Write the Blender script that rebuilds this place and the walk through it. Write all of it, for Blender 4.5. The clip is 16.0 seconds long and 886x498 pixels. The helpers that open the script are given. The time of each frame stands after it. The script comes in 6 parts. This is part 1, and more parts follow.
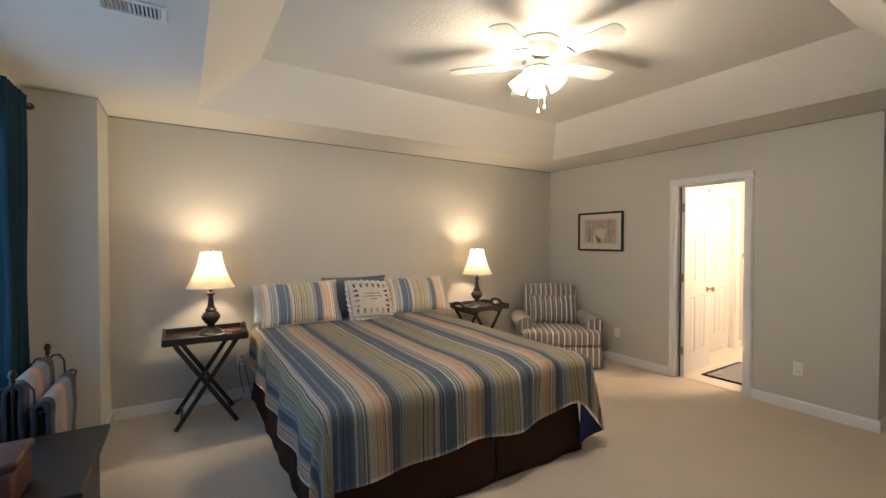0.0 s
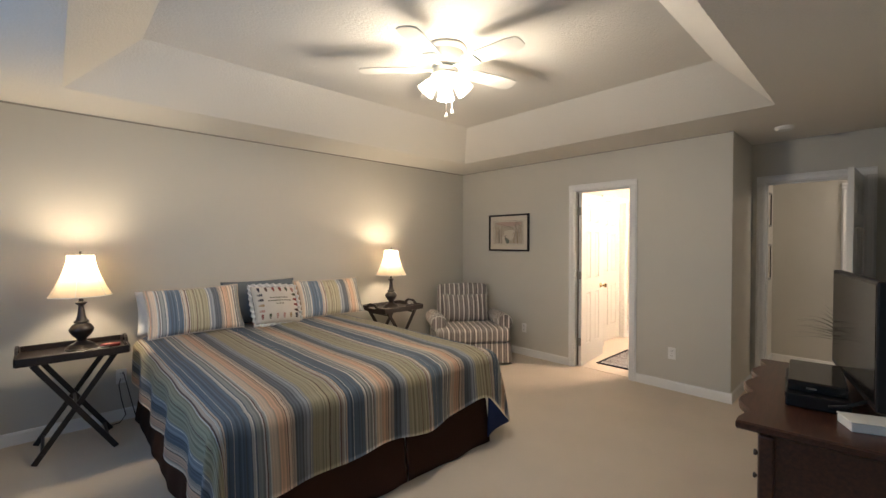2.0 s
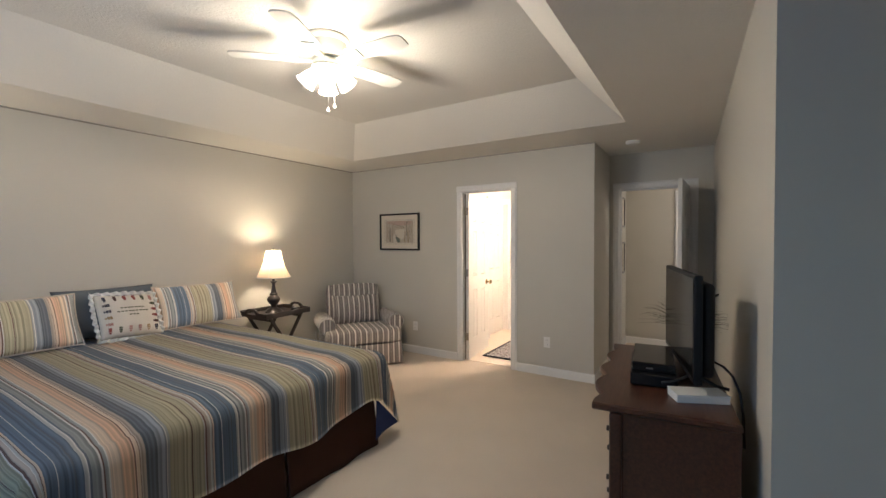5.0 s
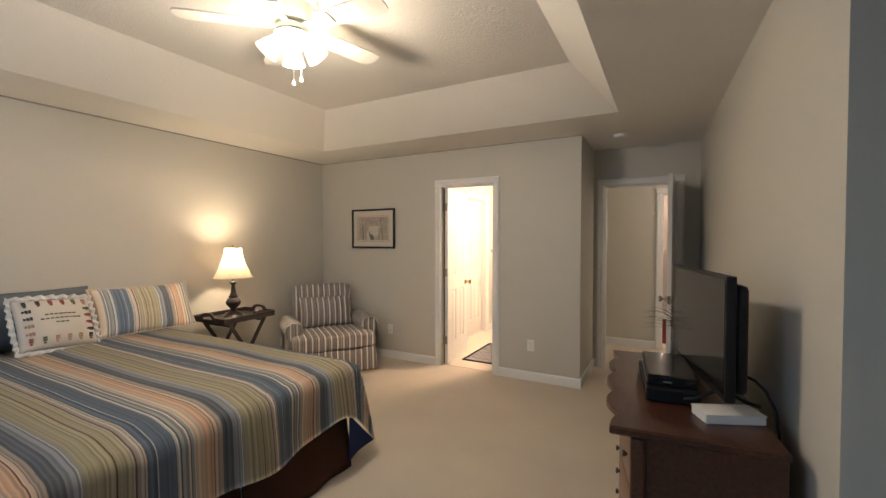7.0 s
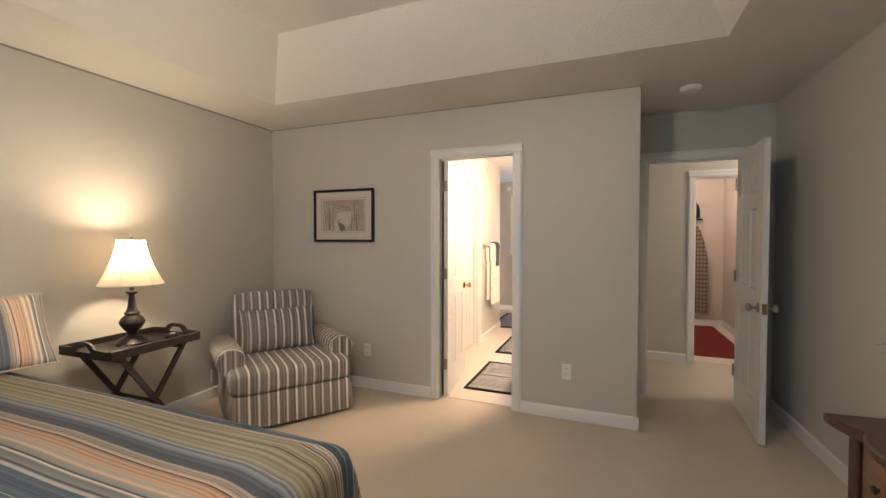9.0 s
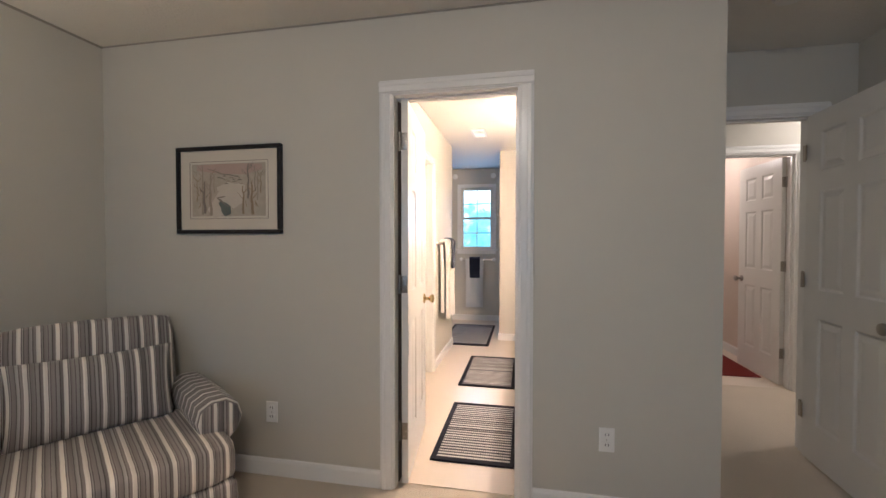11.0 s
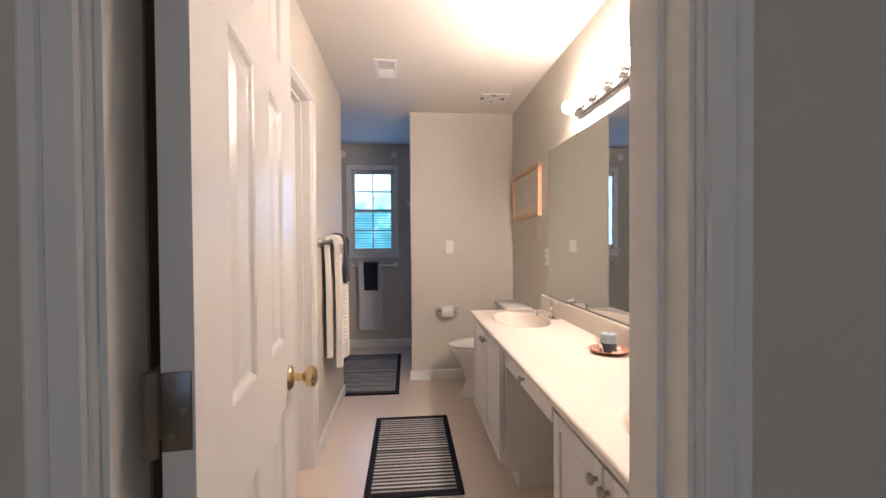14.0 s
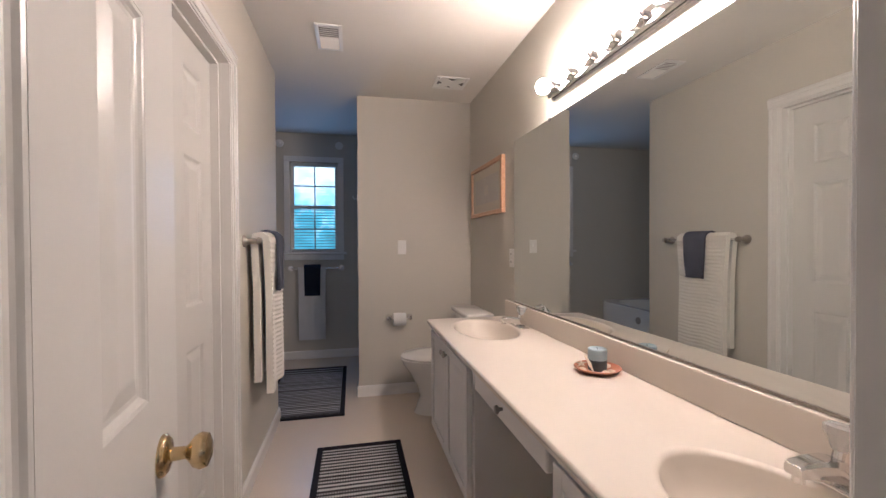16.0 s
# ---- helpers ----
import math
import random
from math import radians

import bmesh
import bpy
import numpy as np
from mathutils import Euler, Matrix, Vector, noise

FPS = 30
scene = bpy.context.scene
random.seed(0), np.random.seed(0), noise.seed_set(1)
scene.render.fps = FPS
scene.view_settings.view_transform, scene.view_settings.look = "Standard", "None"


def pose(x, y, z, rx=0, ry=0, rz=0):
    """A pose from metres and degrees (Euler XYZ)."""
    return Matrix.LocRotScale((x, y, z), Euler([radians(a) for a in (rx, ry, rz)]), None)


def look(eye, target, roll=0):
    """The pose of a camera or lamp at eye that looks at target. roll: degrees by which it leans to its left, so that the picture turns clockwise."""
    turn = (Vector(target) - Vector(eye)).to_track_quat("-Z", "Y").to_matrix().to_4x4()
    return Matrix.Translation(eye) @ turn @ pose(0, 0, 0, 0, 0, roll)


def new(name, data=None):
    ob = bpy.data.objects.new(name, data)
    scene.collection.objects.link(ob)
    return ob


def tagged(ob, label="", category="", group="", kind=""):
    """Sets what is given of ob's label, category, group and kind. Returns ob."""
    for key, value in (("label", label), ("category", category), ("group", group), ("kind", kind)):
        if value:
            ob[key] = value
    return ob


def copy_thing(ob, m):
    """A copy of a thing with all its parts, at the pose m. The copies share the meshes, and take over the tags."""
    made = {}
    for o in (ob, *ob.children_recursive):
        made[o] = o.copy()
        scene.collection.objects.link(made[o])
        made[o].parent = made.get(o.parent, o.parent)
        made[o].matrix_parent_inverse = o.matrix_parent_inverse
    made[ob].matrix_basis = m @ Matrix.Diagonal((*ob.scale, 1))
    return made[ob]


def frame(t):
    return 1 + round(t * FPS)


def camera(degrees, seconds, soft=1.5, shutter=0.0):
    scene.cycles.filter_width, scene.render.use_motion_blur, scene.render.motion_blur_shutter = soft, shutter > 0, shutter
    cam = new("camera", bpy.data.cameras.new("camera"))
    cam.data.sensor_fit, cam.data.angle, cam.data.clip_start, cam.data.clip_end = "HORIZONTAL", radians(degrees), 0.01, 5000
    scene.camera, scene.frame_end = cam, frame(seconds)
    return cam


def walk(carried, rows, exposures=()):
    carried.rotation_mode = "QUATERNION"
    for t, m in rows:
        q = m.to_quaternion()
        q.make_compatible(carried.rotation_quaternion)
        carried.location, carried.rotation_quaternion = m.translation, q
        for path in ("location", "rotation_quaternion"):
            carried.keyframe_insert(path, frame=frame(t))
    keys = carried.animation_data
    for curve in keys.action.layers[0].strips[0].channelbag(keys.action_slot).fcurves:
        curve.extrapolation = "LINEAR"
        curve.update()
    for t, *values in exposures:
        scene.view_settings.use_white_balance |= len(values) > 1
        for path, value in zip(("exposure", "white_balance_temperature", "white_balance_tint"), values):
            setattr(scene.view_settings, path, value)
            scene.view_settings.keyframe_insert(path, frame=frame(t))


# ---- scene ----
import itertools

cam = camera(93.9, 16.0)
PATH = [
    (0, (0.545, 0.743, 1.444), (1.61, 2.435, 1.409), 0.1),
    (0.5, (0.552, 0.744, 1.44), (1.7, 2.382, 1.408), 0.1),
    (1, (0.573, 0.733, 1.439), (1.799, 2.313, 1.409), 0.0),
    (1.5, (0.591, 0.713, 1.443), (1.888, 2.235, 1.41), 0.1),
    (2, (0.59, 0.71, 1.448), (1.964, 2.163, 1.416), 0.0),
    (2.5, (0.604, 0.711, 1.457), (2.052, 2.09, 1.421), -0.1),
    (3, (0.623, 0.691, 1.455), (2.132, 2.004, 1.42), -0.1),
    (3.5, (0.637, 0.695, 1.464), (2.207, 1.934, 1.425), -0.1),
    (4, (0.653, 0.69, 1.455), (2.274, 1.862, 1.42), -0.0),
    (4.5, (0.652, 0.683, 1.464), (2.314, 1.796, 1.425), -0.1),
    (7, (0.875, 0.903, 1.446), (2.636, 1.85, 1.398), 0.0),
    (7.5, (1.072, 1.093, 1.422), (2.85, 2.007, 1.368), 0.2),
    (8, (1.297, 1.321, 1.412), (3.095, 2.194, 1.351), 0.1),
    (8.5, (1.514, 1.589, 1.381), (3.341, 2.401, 1.327), 0.1),
    (9, (1.769, 1.818, 1.36), (3.625, 2.561, 1.312), 0.1),
    (11.5, (3.29, 2.595, 1.292), (5.269, 2.877, 1.247), -0.0),
    (12, (3.617, 2.68, 1.29), (5.609, 2.853, 1.244), -0.0),
    (12.5, (3.893, 2.744, 1.272), (5.891, 2.819, 1.23), -0.0),
    (13, (4.13, 2.788, 1.251), (6.13, 2.776, 1.218), -0.3),
    (13.5, (4.347, 2.804, 1.262), (6.344, 2.696, 1.228), -0.4),
    (14, (4.551, 2.842, 1.254), (6.544, 2.668, 1.224), -0.4),
    (14.5, (4.685, 2.857, 1.249), (6.67, 2.615, 1.221), -0.4),
    (15, (4.785, 2.861, 1.24), (6.76, 2.55, 1.217), -0.3),
    (15.5, (4.867, 2.851, 1.245), (6.833, 2.481, 1.218), -0.3),
    (16, (4.913, 2.849, 1.244), (6.867, 2.422, 1.218), -0.3),
]
walk(cam, [(t, look(eye, target, roll)) for t, eye, target, roll in PATH],
     exposures=[(0, -0.08, 6350, 10), (2, -0.05, 6050, 10), (4.5, -0.02, 5750, 10), (7.0, 0.0, 6400, 11), (9, 0.0, 6150, 11), (11.5, -0.27, 5450, 12), (12.5, -0.50, 5230, 13), (13.5, -0.86, 5180, 13), (14.5, -1.34, 5300, 14), (16, -1.64, 5000, 12)])

# ---- world and lights ----
world = bpy.data.worlds.new("sky")
scene.world = world
world.use_nodes = True
wn = world.node_tree
sky = wn.nodes.new("ShaderNodeTexSky")
sky.sky_type, sky.sun_disc, sky.sun_elevation, sky.sun_rotation = "NISHITA", False, radians(14), radians(140)
wn.links.new(sky.outputs[0], wn.nodes["Background"].inputs[0])
wn.nodes["Background"].inputs[1].default_value = 0.12


def lamp(name, kind, m, energy, color, size=0.05, size_y=None):
    d = bpy.data.lights.new(name, kind)
    d.energy, d.color = energy, color
    if kind == "AREA":
        d.shape, d.size, d.size_y = "RECTANGLE", size, size_y or size
    else:
        d.shadow_soft_size = size
    ob = new(name, d)
    ob.matrix_world = m
    return ob


WARM, BULB, DAY = (1.0, 0.77, 0.50), (1.0, 0.78, 0.55), (0.33, 0.60, 1.0)
lamp("bedside_bulb", "POINT", pose(0.74, 4.66, 1.300), 28, WARM, 0.04)
lamp("bedside_bulb", "POINT", pose(3.50, 4.68, 1.300), 29, WARM, 0.04)
for a in (45, 135, 225, 315):
    lamp("fan_bulb", "POINT", pose(2.45 + 0.10 * math.cos(radians(a)), 2.65 + 0.10 * math.sin(radians(a)), 2.415), 17.5, (1.0, 0.85, 0.67), 0.045)
lamp("west_window_daylight", "AREA", pose(-0.36, 2.9, 1.4, 0, -90, 0), 15, DAY, 1.4, 1.9)
# added lamp in an unseen second window, for bluish light on the east wall
lamp("west_window_daylight", "AREA", pose(-0.36, -0.2, 1.4, 0, -90, 0), 1.5, DAY, 1.4, 1.9)
lamp("bath_window_daylight", "AREA", pose(9.58, 3.25, 1.65, 0, 90, 0), 9, DAY, 0.85, 0.45)
# added lamps, out of view, that brighten the hall and the laundry
lamp("hall_unseen_lamp", "POINT", pose(6.4, -0.3, 2.30), 34, (1.0, 0.86, 0.72), 0.08)
lamp("laundry_unseen_lamp", "POINT", pose(8.3, 0.8, 2.30), 30, (1.0, 0.80, 0.66), 0.08)


# ---- materials ----
def material(name, build):
    m = bpy.data.materials.new(name)
    m.use_nodes = True
    nt = m.node_tree
    b = nt.nodes["Principled BSDF"]
    build(nt, b)
    return m


def node(nt, kind, **values):
    n = nt.nodes.new("ShaderNode" + kind)
    for key, value in values.items():
        n.inputs[key].default_value = value
    return n


def paint(name, color, rough=0.6, amount=0.06, scale=4.0, grain=160.0, bump=0.1, metal=0.0, depth=0.002, spec=0.5):
    """A plain surface with broad unevenness and a fine grain."""
    def build(nt, b):
        tc = node(nt, "TexCoord")
        big = node(nt, "TexNoise", Scale=scale, Detail=4.0)
        fine = node(nt, "TexNoise", Scale=grain, Detail=3.0)
        nt.links.new(tc.outputs["Object"], big.inputs["Vector"])
        nt.links.new(tc.outputs["Object"], fine.inputs["Vector"])
        mix = nt.nodes.new("ShaderNodeMix")
        mix.data_type = "RGBA"
        mix.inputs[6].default_value = (*[c * (1 - amount) for c in color], 1)
        mix.inputs[7].default_value = (*[min(1, c * (1 + amount)) for c in color], 1)
        add = nt.nodes.new("ShaderNodeMath")
        add.operation = "MULTIPLY_ADD"
        add.inputs[1].default_value, add.inputs[2].default_value = 0.4, 0.3
        nt.links.new(fine.outputs[0], add.inputs[0])
        avg = nt.nodes.new("ShaderNodeMath")
        avg.operation = "MULTIPLY_ADD"
        avg.inputs[1].default_value = 0.5
        nt.links.new(big.outputs[0], avg.inputs[0])
        half = nt.nodes.new("ShaderNodeMath")
        half.operation = "MULTIPLY"
        half.inputs[1].default_value = 0.5
        nt.links.new(add.outputs[0], half.inputs[0])
        nt.links.new(half.outputs[0], avg.inputs[2])
        nt.links.new(avg.outputs[0], mix.inputs[0])
        nt.links.new(mix.outputs[2], b.inputs["Base Color"])
        bp = node(nt, "Bump", Strength=bump, Distance=depth)
        nt.links.new(fine.outputs[0], bp.inputs["Height"])
        nt.links.new(bp.outputs[0], b.inputs["Normal"])
        b.inputs["Roughness"].default_value, b.inputs["Metallic"].default_value = rough, metal
        b.inputs["Specular IOR Level"].default_value = spec
    return material(name, build)


def striped(name, bands, period, rough=0.9, coord="UV", weave=500.0, threads=75.0):
    """Woven stripes across u; bands: (width, colour)."""
    def build(nt, b):
        uv = node(nt, "TexCoord")
        sep = node(nt, "SeparateXYZ")
        nt.links.new(uv.outputs[coord], sep.inputs[0])
        wob = node(nt, "TexNoise", Scale=9.0, Detail=3.0)
        nt.links.new(uv.outputs["Object"], wob.inputs["Vector"])
        off = nt.nodes.new("ShaderNodeMath")
        off.operation = "MULTIPLY_ADD"
        off.inputs[1].default_value = 0.004
        nt.links.new(wob.outputs[0], off.inputs[0])
        nt.links.new(sep.outputs[0], off.inputs[2])
        div = nt.nodes.new("ShaderNodeMath")
        div.operation = "DIVIDE"
        div.inputs[1].default_value = period
        nt.links.new(off.outputs[0], div.inputs[0])
        fr = nt.nodes.new("ShaderNodeMath")
        fr.operation = "FRACT"
        nt.links.new(div.outputs[0], fr.inputs[0])
        ramp = node(nt, "ValToRGB")
        ramp.color_ramp.interpolation = "CONSTANT"
        total, at = sum(w for w, _ in bands), 0.0
        for n, (w, c) in enumerate(bands):
            e = ramp.color_ramp.elements[0] if n == 0 else ramp.color_ramp.elements.new(at / total)
            e.position, e.color = at / total, (*c, 1)
            at += w
        ramp.color_ramp.elements.remove(ramp.color_ramp.elements[-1])
        nt.links.new(fr.outputs[0], ramp.inputs[0])
        thin = nt.nodes.new("ShaderNodeTexNoise")
        thin.noise_dimensions = "1D"
        thin.inputs["Scale"].default_value, thin.inputs["Detail"].default_value = threads, 3.0
        nt.links.new(off.outputs[0], thin.inputs["W"])
        streak = node(nt, "ValToRGB")
        streak.color_ramp.elements[0].position, streak.color_ramp.elements[0].color = 0.32, (0.60, 0.59, 0.58, 1)
        streak.color_ramp.elements[1].position, streak.color_ramp.elements[1].color = 0.66, (1.38, 1.36, 1.33, 1)
        nt.links.new(thin.outputs[0], streak.inputs[0])
        over = nt.nodes.new("ShaderNodeMix")
        over.data_type, over.blend_type = "RGBA", "MULTIPLY"
        over.inputs[0].default_value = 0.75
        nt.links.new(ramp.outputs[0], over.inputs[6])
        nt.links.new(streak.outputs[0], over.inputs[7])
        fine = node(nt, "TexNoise", Scale=weave, Detail=2.0)
        nt.links.new(uv.outputs["Object"], fine.inputs["Vector"])
        mul = nt.nodes.new("ShaderNodeMix")
        mul.data_type, mul.blend_type = "RGBA", "MULTIPLY"
        mul.inputs[0].default_value = 0.12
        nt.links.new(over.outputs[2], mul.inputs[6])
        nt.links.new(fine.outputs[1], mul.inputs[7])
        nt.links.new(mul.outputs[2], b.inputs["Base Color"])
        bp = node(nt, "Bump", Strength=0.25, Distance=0.002)
        nt.links.new(fine.outputs[0], bp.inputs["Height"])
        nt.links.new(bp.outputs[0], b.inputs["Normal"])
        b.inputs["Roughness"].default_value = rough
        b.inputs["Sheen Weight"].default_value = 0.15
        b.inputs["Specular IOR Level"].default_value = 0.15
    return material(name, build)


def emitting(name, color, strength):
    def build(nt, b):
        b.inputs["Base Color"].default_value = (*color, 1)
        b.inputs["Emission Color"].default_value = (*color, 1)
        b.inputs["Emission Strength"].default_value = strength
    return material(name, build)


def wooden(name, dark, light, scale=(2, 30, 30), rough=0.35, coat=0.2):
    def build(nt, b):
        tc = node(nt, "TexCoord")
        mp = node(nt, "Mapping", Scale=scale)
        nt.links.new(tc.outputs["Object"], mp.inputs[0])
        n = node(nt, "TexNoise", Scale=2.5, Detail=7.0, Distortion=0.6)
        nt.links.new(mp.outputs[0], n.inputs["Vector"])
        r = node(nt, "ValToRGB")
        r.color_ramp.elements[0].position, r.color_ramp.elements[0].color = 0.3, (*dark, 1)
        r.color_ramp.elements[1].position, r.color_ramp.elements[1].color = 0.72, (*light, 1)
        nt.links.new(n.outputs[0], r.inputs[0])
        nt.links.new(r.outputs[0], b.inputs["Base Color"])
        bp = node(nt, "Bump", Strength=0.08, Distance=0.002)
        nt.links.new(n.outputs[0], bp.inputs["Height"])
        nt.links.new(bp.outputs[0], b.inputs["Normal"])
        b.inputs["Roughness"].default_value, b.inputs["Coat Weight"].default_value = rough, coat
    return material(name, build)


WALL = paint("greige_wall_paint", (0.55, 0.524, 0.462), 0.55, 0.03, 1.5, 240, 0.12, depth=0.001)
CEIL = paint("textured_ceiling_paint", (0.76, 0.73, 0.67), 0.8, 0.05, 2.0, 75, 0.55, depth=0.006)
BATHCEIL = paint("smooth_ceiling_paint", (0.71, 0.68, 0.62), 0.75, 0.03, 2.0, 90, 0.10, depth=0.002)
TRIM = paint("white_trim_paint", (0.80, 0.79, 0.77), 0.26, 0.015, 2, 60, 0.012)
DOOR = paint("white_door_paint", (0.67, 0.66, 0.63), 0.28, 0.03, 3, 90, 0.05)
CARPET = paint("beige_carpet", (0.68, 0.59, 0.48), 0.98, 0.16, 2.2, 330, 0.9, depth=0.008, spec=0.1)
VINYL = paint("cream_vinyl_floor", (0.68, 0.585, 0.48), 0.28, 0.05, 5, 120, 0.05)
BLACKWOOD = wooden("espresso_stained_wood", (0.009, 0.006, 0.005), (0.024, 0.015, 0.012), (3, 40, 40), 0.45, 0.05)
CHERRY = wooden("cherry_stained_wood", (0.042, 0.016, 0.009), (0.082, 0.032, 0.017), (3, 30, 30), 0.34, 0.15)
PINE = wooden("honey_stained_wood", (0.13, 0.052, 0.023), (0.22, 0.098, 0.045), (3, 30, 30), 0.35)
MAPLE = wooden("light_maple_wood", (0.52, 0.30, 0.17), (0.68, 0.42, 0.26), (3, 30, 30), 0.4)
BLACKPLASTIC = paint("black_plastic", (0.007, 0.007, 0.008), 0.45, 0.1, spec=0.3)
SCREEN = paint("dark_screen", (0.012, 0.011, 0.010), 0.12, 0.02, bump=0.0, spec=0.40)
WHITEPLASTIC = paint("white_plastic", (0.78, 0.77, 0.74), 0.35, 0.02)
CHROME = paint("chrome", (0.80, 0.80, 0.80), 0.10, 0.02, metal=1.0, bump=0.0)
BRASS = paint("brushed_brass", (0.62, 0.48, 0.26), 0.22, 0.05, metal=1.0, bump=0.0)
NICKEL = paint("satin_nickel", (0.42, 0.39, 0.35), 0.3, 0.05, metal=1.0, bump=0.0)
# brown that paints in the shade of the bath door's hinge gap
GAPSHADE = paint("hinge_gap_shade", (0.12, 0.080, 0.060), 0.7, 0.2, 12, 200, 0.2)
STEEL = paint("worn_steel", (0.30, 0.275, 0.24), 0.34, 0.18, 25, 120, 0.05, metal=1.0)
BRONZE = paint("dark_bronze", (0.028, 0.020, 0.016), 0.28, 0.3, 30, 200, 0.1)
IRON = paint("black_iron", (0.012, 0.011, 0.012), 0.5, 0.2)
PORCELAIN = paint("white_porcelain", (0.80, 0.78, 0.74), 0.12, 0.01, bump=0.0)
MARBLE = paint("cream_cultured_marble", (0.84, 0.77, 0.68), 0.22, 0.04, 3, 30, 0.02)
BROWNCLOTH = paint("brown_bed_skirt_cloth", (0.055, 0.027, 0.018), 0.95, 0.2, 6, 400, 0.4, spec=0.1)
PIPING = paint("cream_piping_cloth", (0.62, 0.55, 0.46), 0.95, 0.1, 8, 400, 0.3, spec=0.1)
NAVY = paint("navy_lining", (0.030, 0.045, 0.12), 0.95, 0.15, 6, 400, 0.3, spec=0.1)
GREYCLOTH = paint("grey_blue_sheet", (0.15, 0.17, 0.19), 0.95, 0.12, 8, 400, 0.3, spec=0.1)
WHITECLOTH = paint("white_cloth", (0.66, 0.66, 0.65), 0.95, 0.06, 8, 400, 0.3, spec=0.1)
TEAL = paint("teal_curtain_cloth", (0.017, 0.044, 0.062), 0.9, 0.15, 6, 300, 0.3, spec=0.1)
FANWHITE = paint("white_enamel", (0.78, 0.75, 0.68), 0.3, 0.02)


# ---- mesh helpers ----
def box(bm, x0, x1, y0, y1, z0, z1, bevel=0.0, seg=2):
    g = bmesh.ops.create_cube(bm, size=1.0)
    vs = g["verts"]
    bmesh.ops.transform(bm, verts=vs, matrix=Matrix.Translation(((x0 + x1) / 2, (y0 + y1) / 2, (z0 + z1) / 2)) @ Matrix.Diagonal((x1 - x0, y1 - y0, z1 - z0, 1)))
    if bevel:
        es = list({e for v in vs for e in v.link_edges})
        bmesh.ops.bevel(bm, geom=es, offset=bevel, segments=seg, profile=0.5, affect="EDGES")
    return bm


def boxes(*specs, bevel=0.0):
    bm = bmesh.new()
    for sp in specs:
        box(bm, *sp, bevel=bevel)
    return bm


def rod(bm, p, q, r0, r1=None, seg=12):
    p, q = Vector(p), Vector(q)
    d = q - p
    m = Matrix.Translation((p + q) / 2) @ d.to_track_quat("Z", "Y").to_matrix().to_4x4()
    bmesh.ops.create_cone(bm, cap_ends=True, segments=seg, radius1=r0, radius2=r0 if r1 is None else r1, depth=d.length, matrix=m)
    return bm


def lathe(bm, profile, cx=0.0, cy=0.0, seg=28, m=None):
    """Turns (radius, height) pairs round z."""
    rings = []
    for r, z in profile:
        ring = [bm.verts.new((cx + r * math.cos(2 * math.pi * k / seg), cy + r * math.sin(2 * math.pi * k / seg), z)) for k in range(seg)]
        rings.append(ring)
    for a, b in zip(rings, rings[1:]):
        for k in range(seg):
            bm.faces.new((a[k], a[(k + 1) % seg], b[(k + 1) % seg], b[k]))
    for ring, flip in ((rings[0], True), (rings[-1], False)):
        if profile[0 if flip else -1][0] > 0.0005:
            bm.faces.new(ring[::-1] if flip else ring)
    if m is not None:
        bmesh.ops.transform(bm, verts=[v for ring in rings for v in ring], matrix=m)
    return bm


def tube(bm, pts, r, seg=8):
    """A round bar through points."""
    rings = []
    pts = [Vector(p) for p in pts]
    for n, p in enumerate(pts):
        d = (pts[min(n + 1, len(pts) - 1)] - pts[max(n - 1, 0)]).normalized()
        q = d.to_track_quat("Z", "Y").to_matrix()
        rings.append([bm.verts.new(p + q @ Vector((r * math.cos(2 * math.pi * k / seg), r * math.sin(2 * math.pi * k / seg), 0))) for k in range(seg)])
    for a, b in zip(rings, rings[1:]):
        best = min(range(seg), key=lambda s: sum((a[k].co - b[(k + s) % seg].co).length for k in range(seg)))
        for k in range(seg):
            bm.faces.new((a[k], a[(k + 1) % seg], b[(k + 1 + best) % seg], b[(k + best) % seg]))
    bm.faces.new(rings[0][::-1])
    bm.faces.new(rings[-1])
    return bm


def sheet(nu, nv, f, thick=0.0, uvf=None):
    """A grid of points f(a, b), a and b from 0 to 1, given thickness when asked; uv in metres by uvf."""
    bm = bmesh.new()
    g = [[bm.verts.new(f(i / nu, j / nv)) for j in range(nv + 1)] for i in range(nu + 1)]
    uv = bm.loops.layers.uv.new("UVMap")
    for i in range(nu):
        for j in range(nv):
            fc = bm.faces.new((g[i][j], g[i + 1][j], g[i + 1][j + 1], g[i][j + 1]))
            for lp, (a, b) in zip(fc.loops, ((i, j), (i + 1, j), (i + 1, j + 1), (i, j + 1))):
                lp[uv].uv = uvf(a / nu, b / nv) if uvf else (a / nu, b / nv)
    if thick:
        bmesh.ops.recalc_face_normals(bm, faces=bm.faces)
        bmesh.ops.solidify(bm, geom=list(bm.faces), thickness=thick)
    return bm


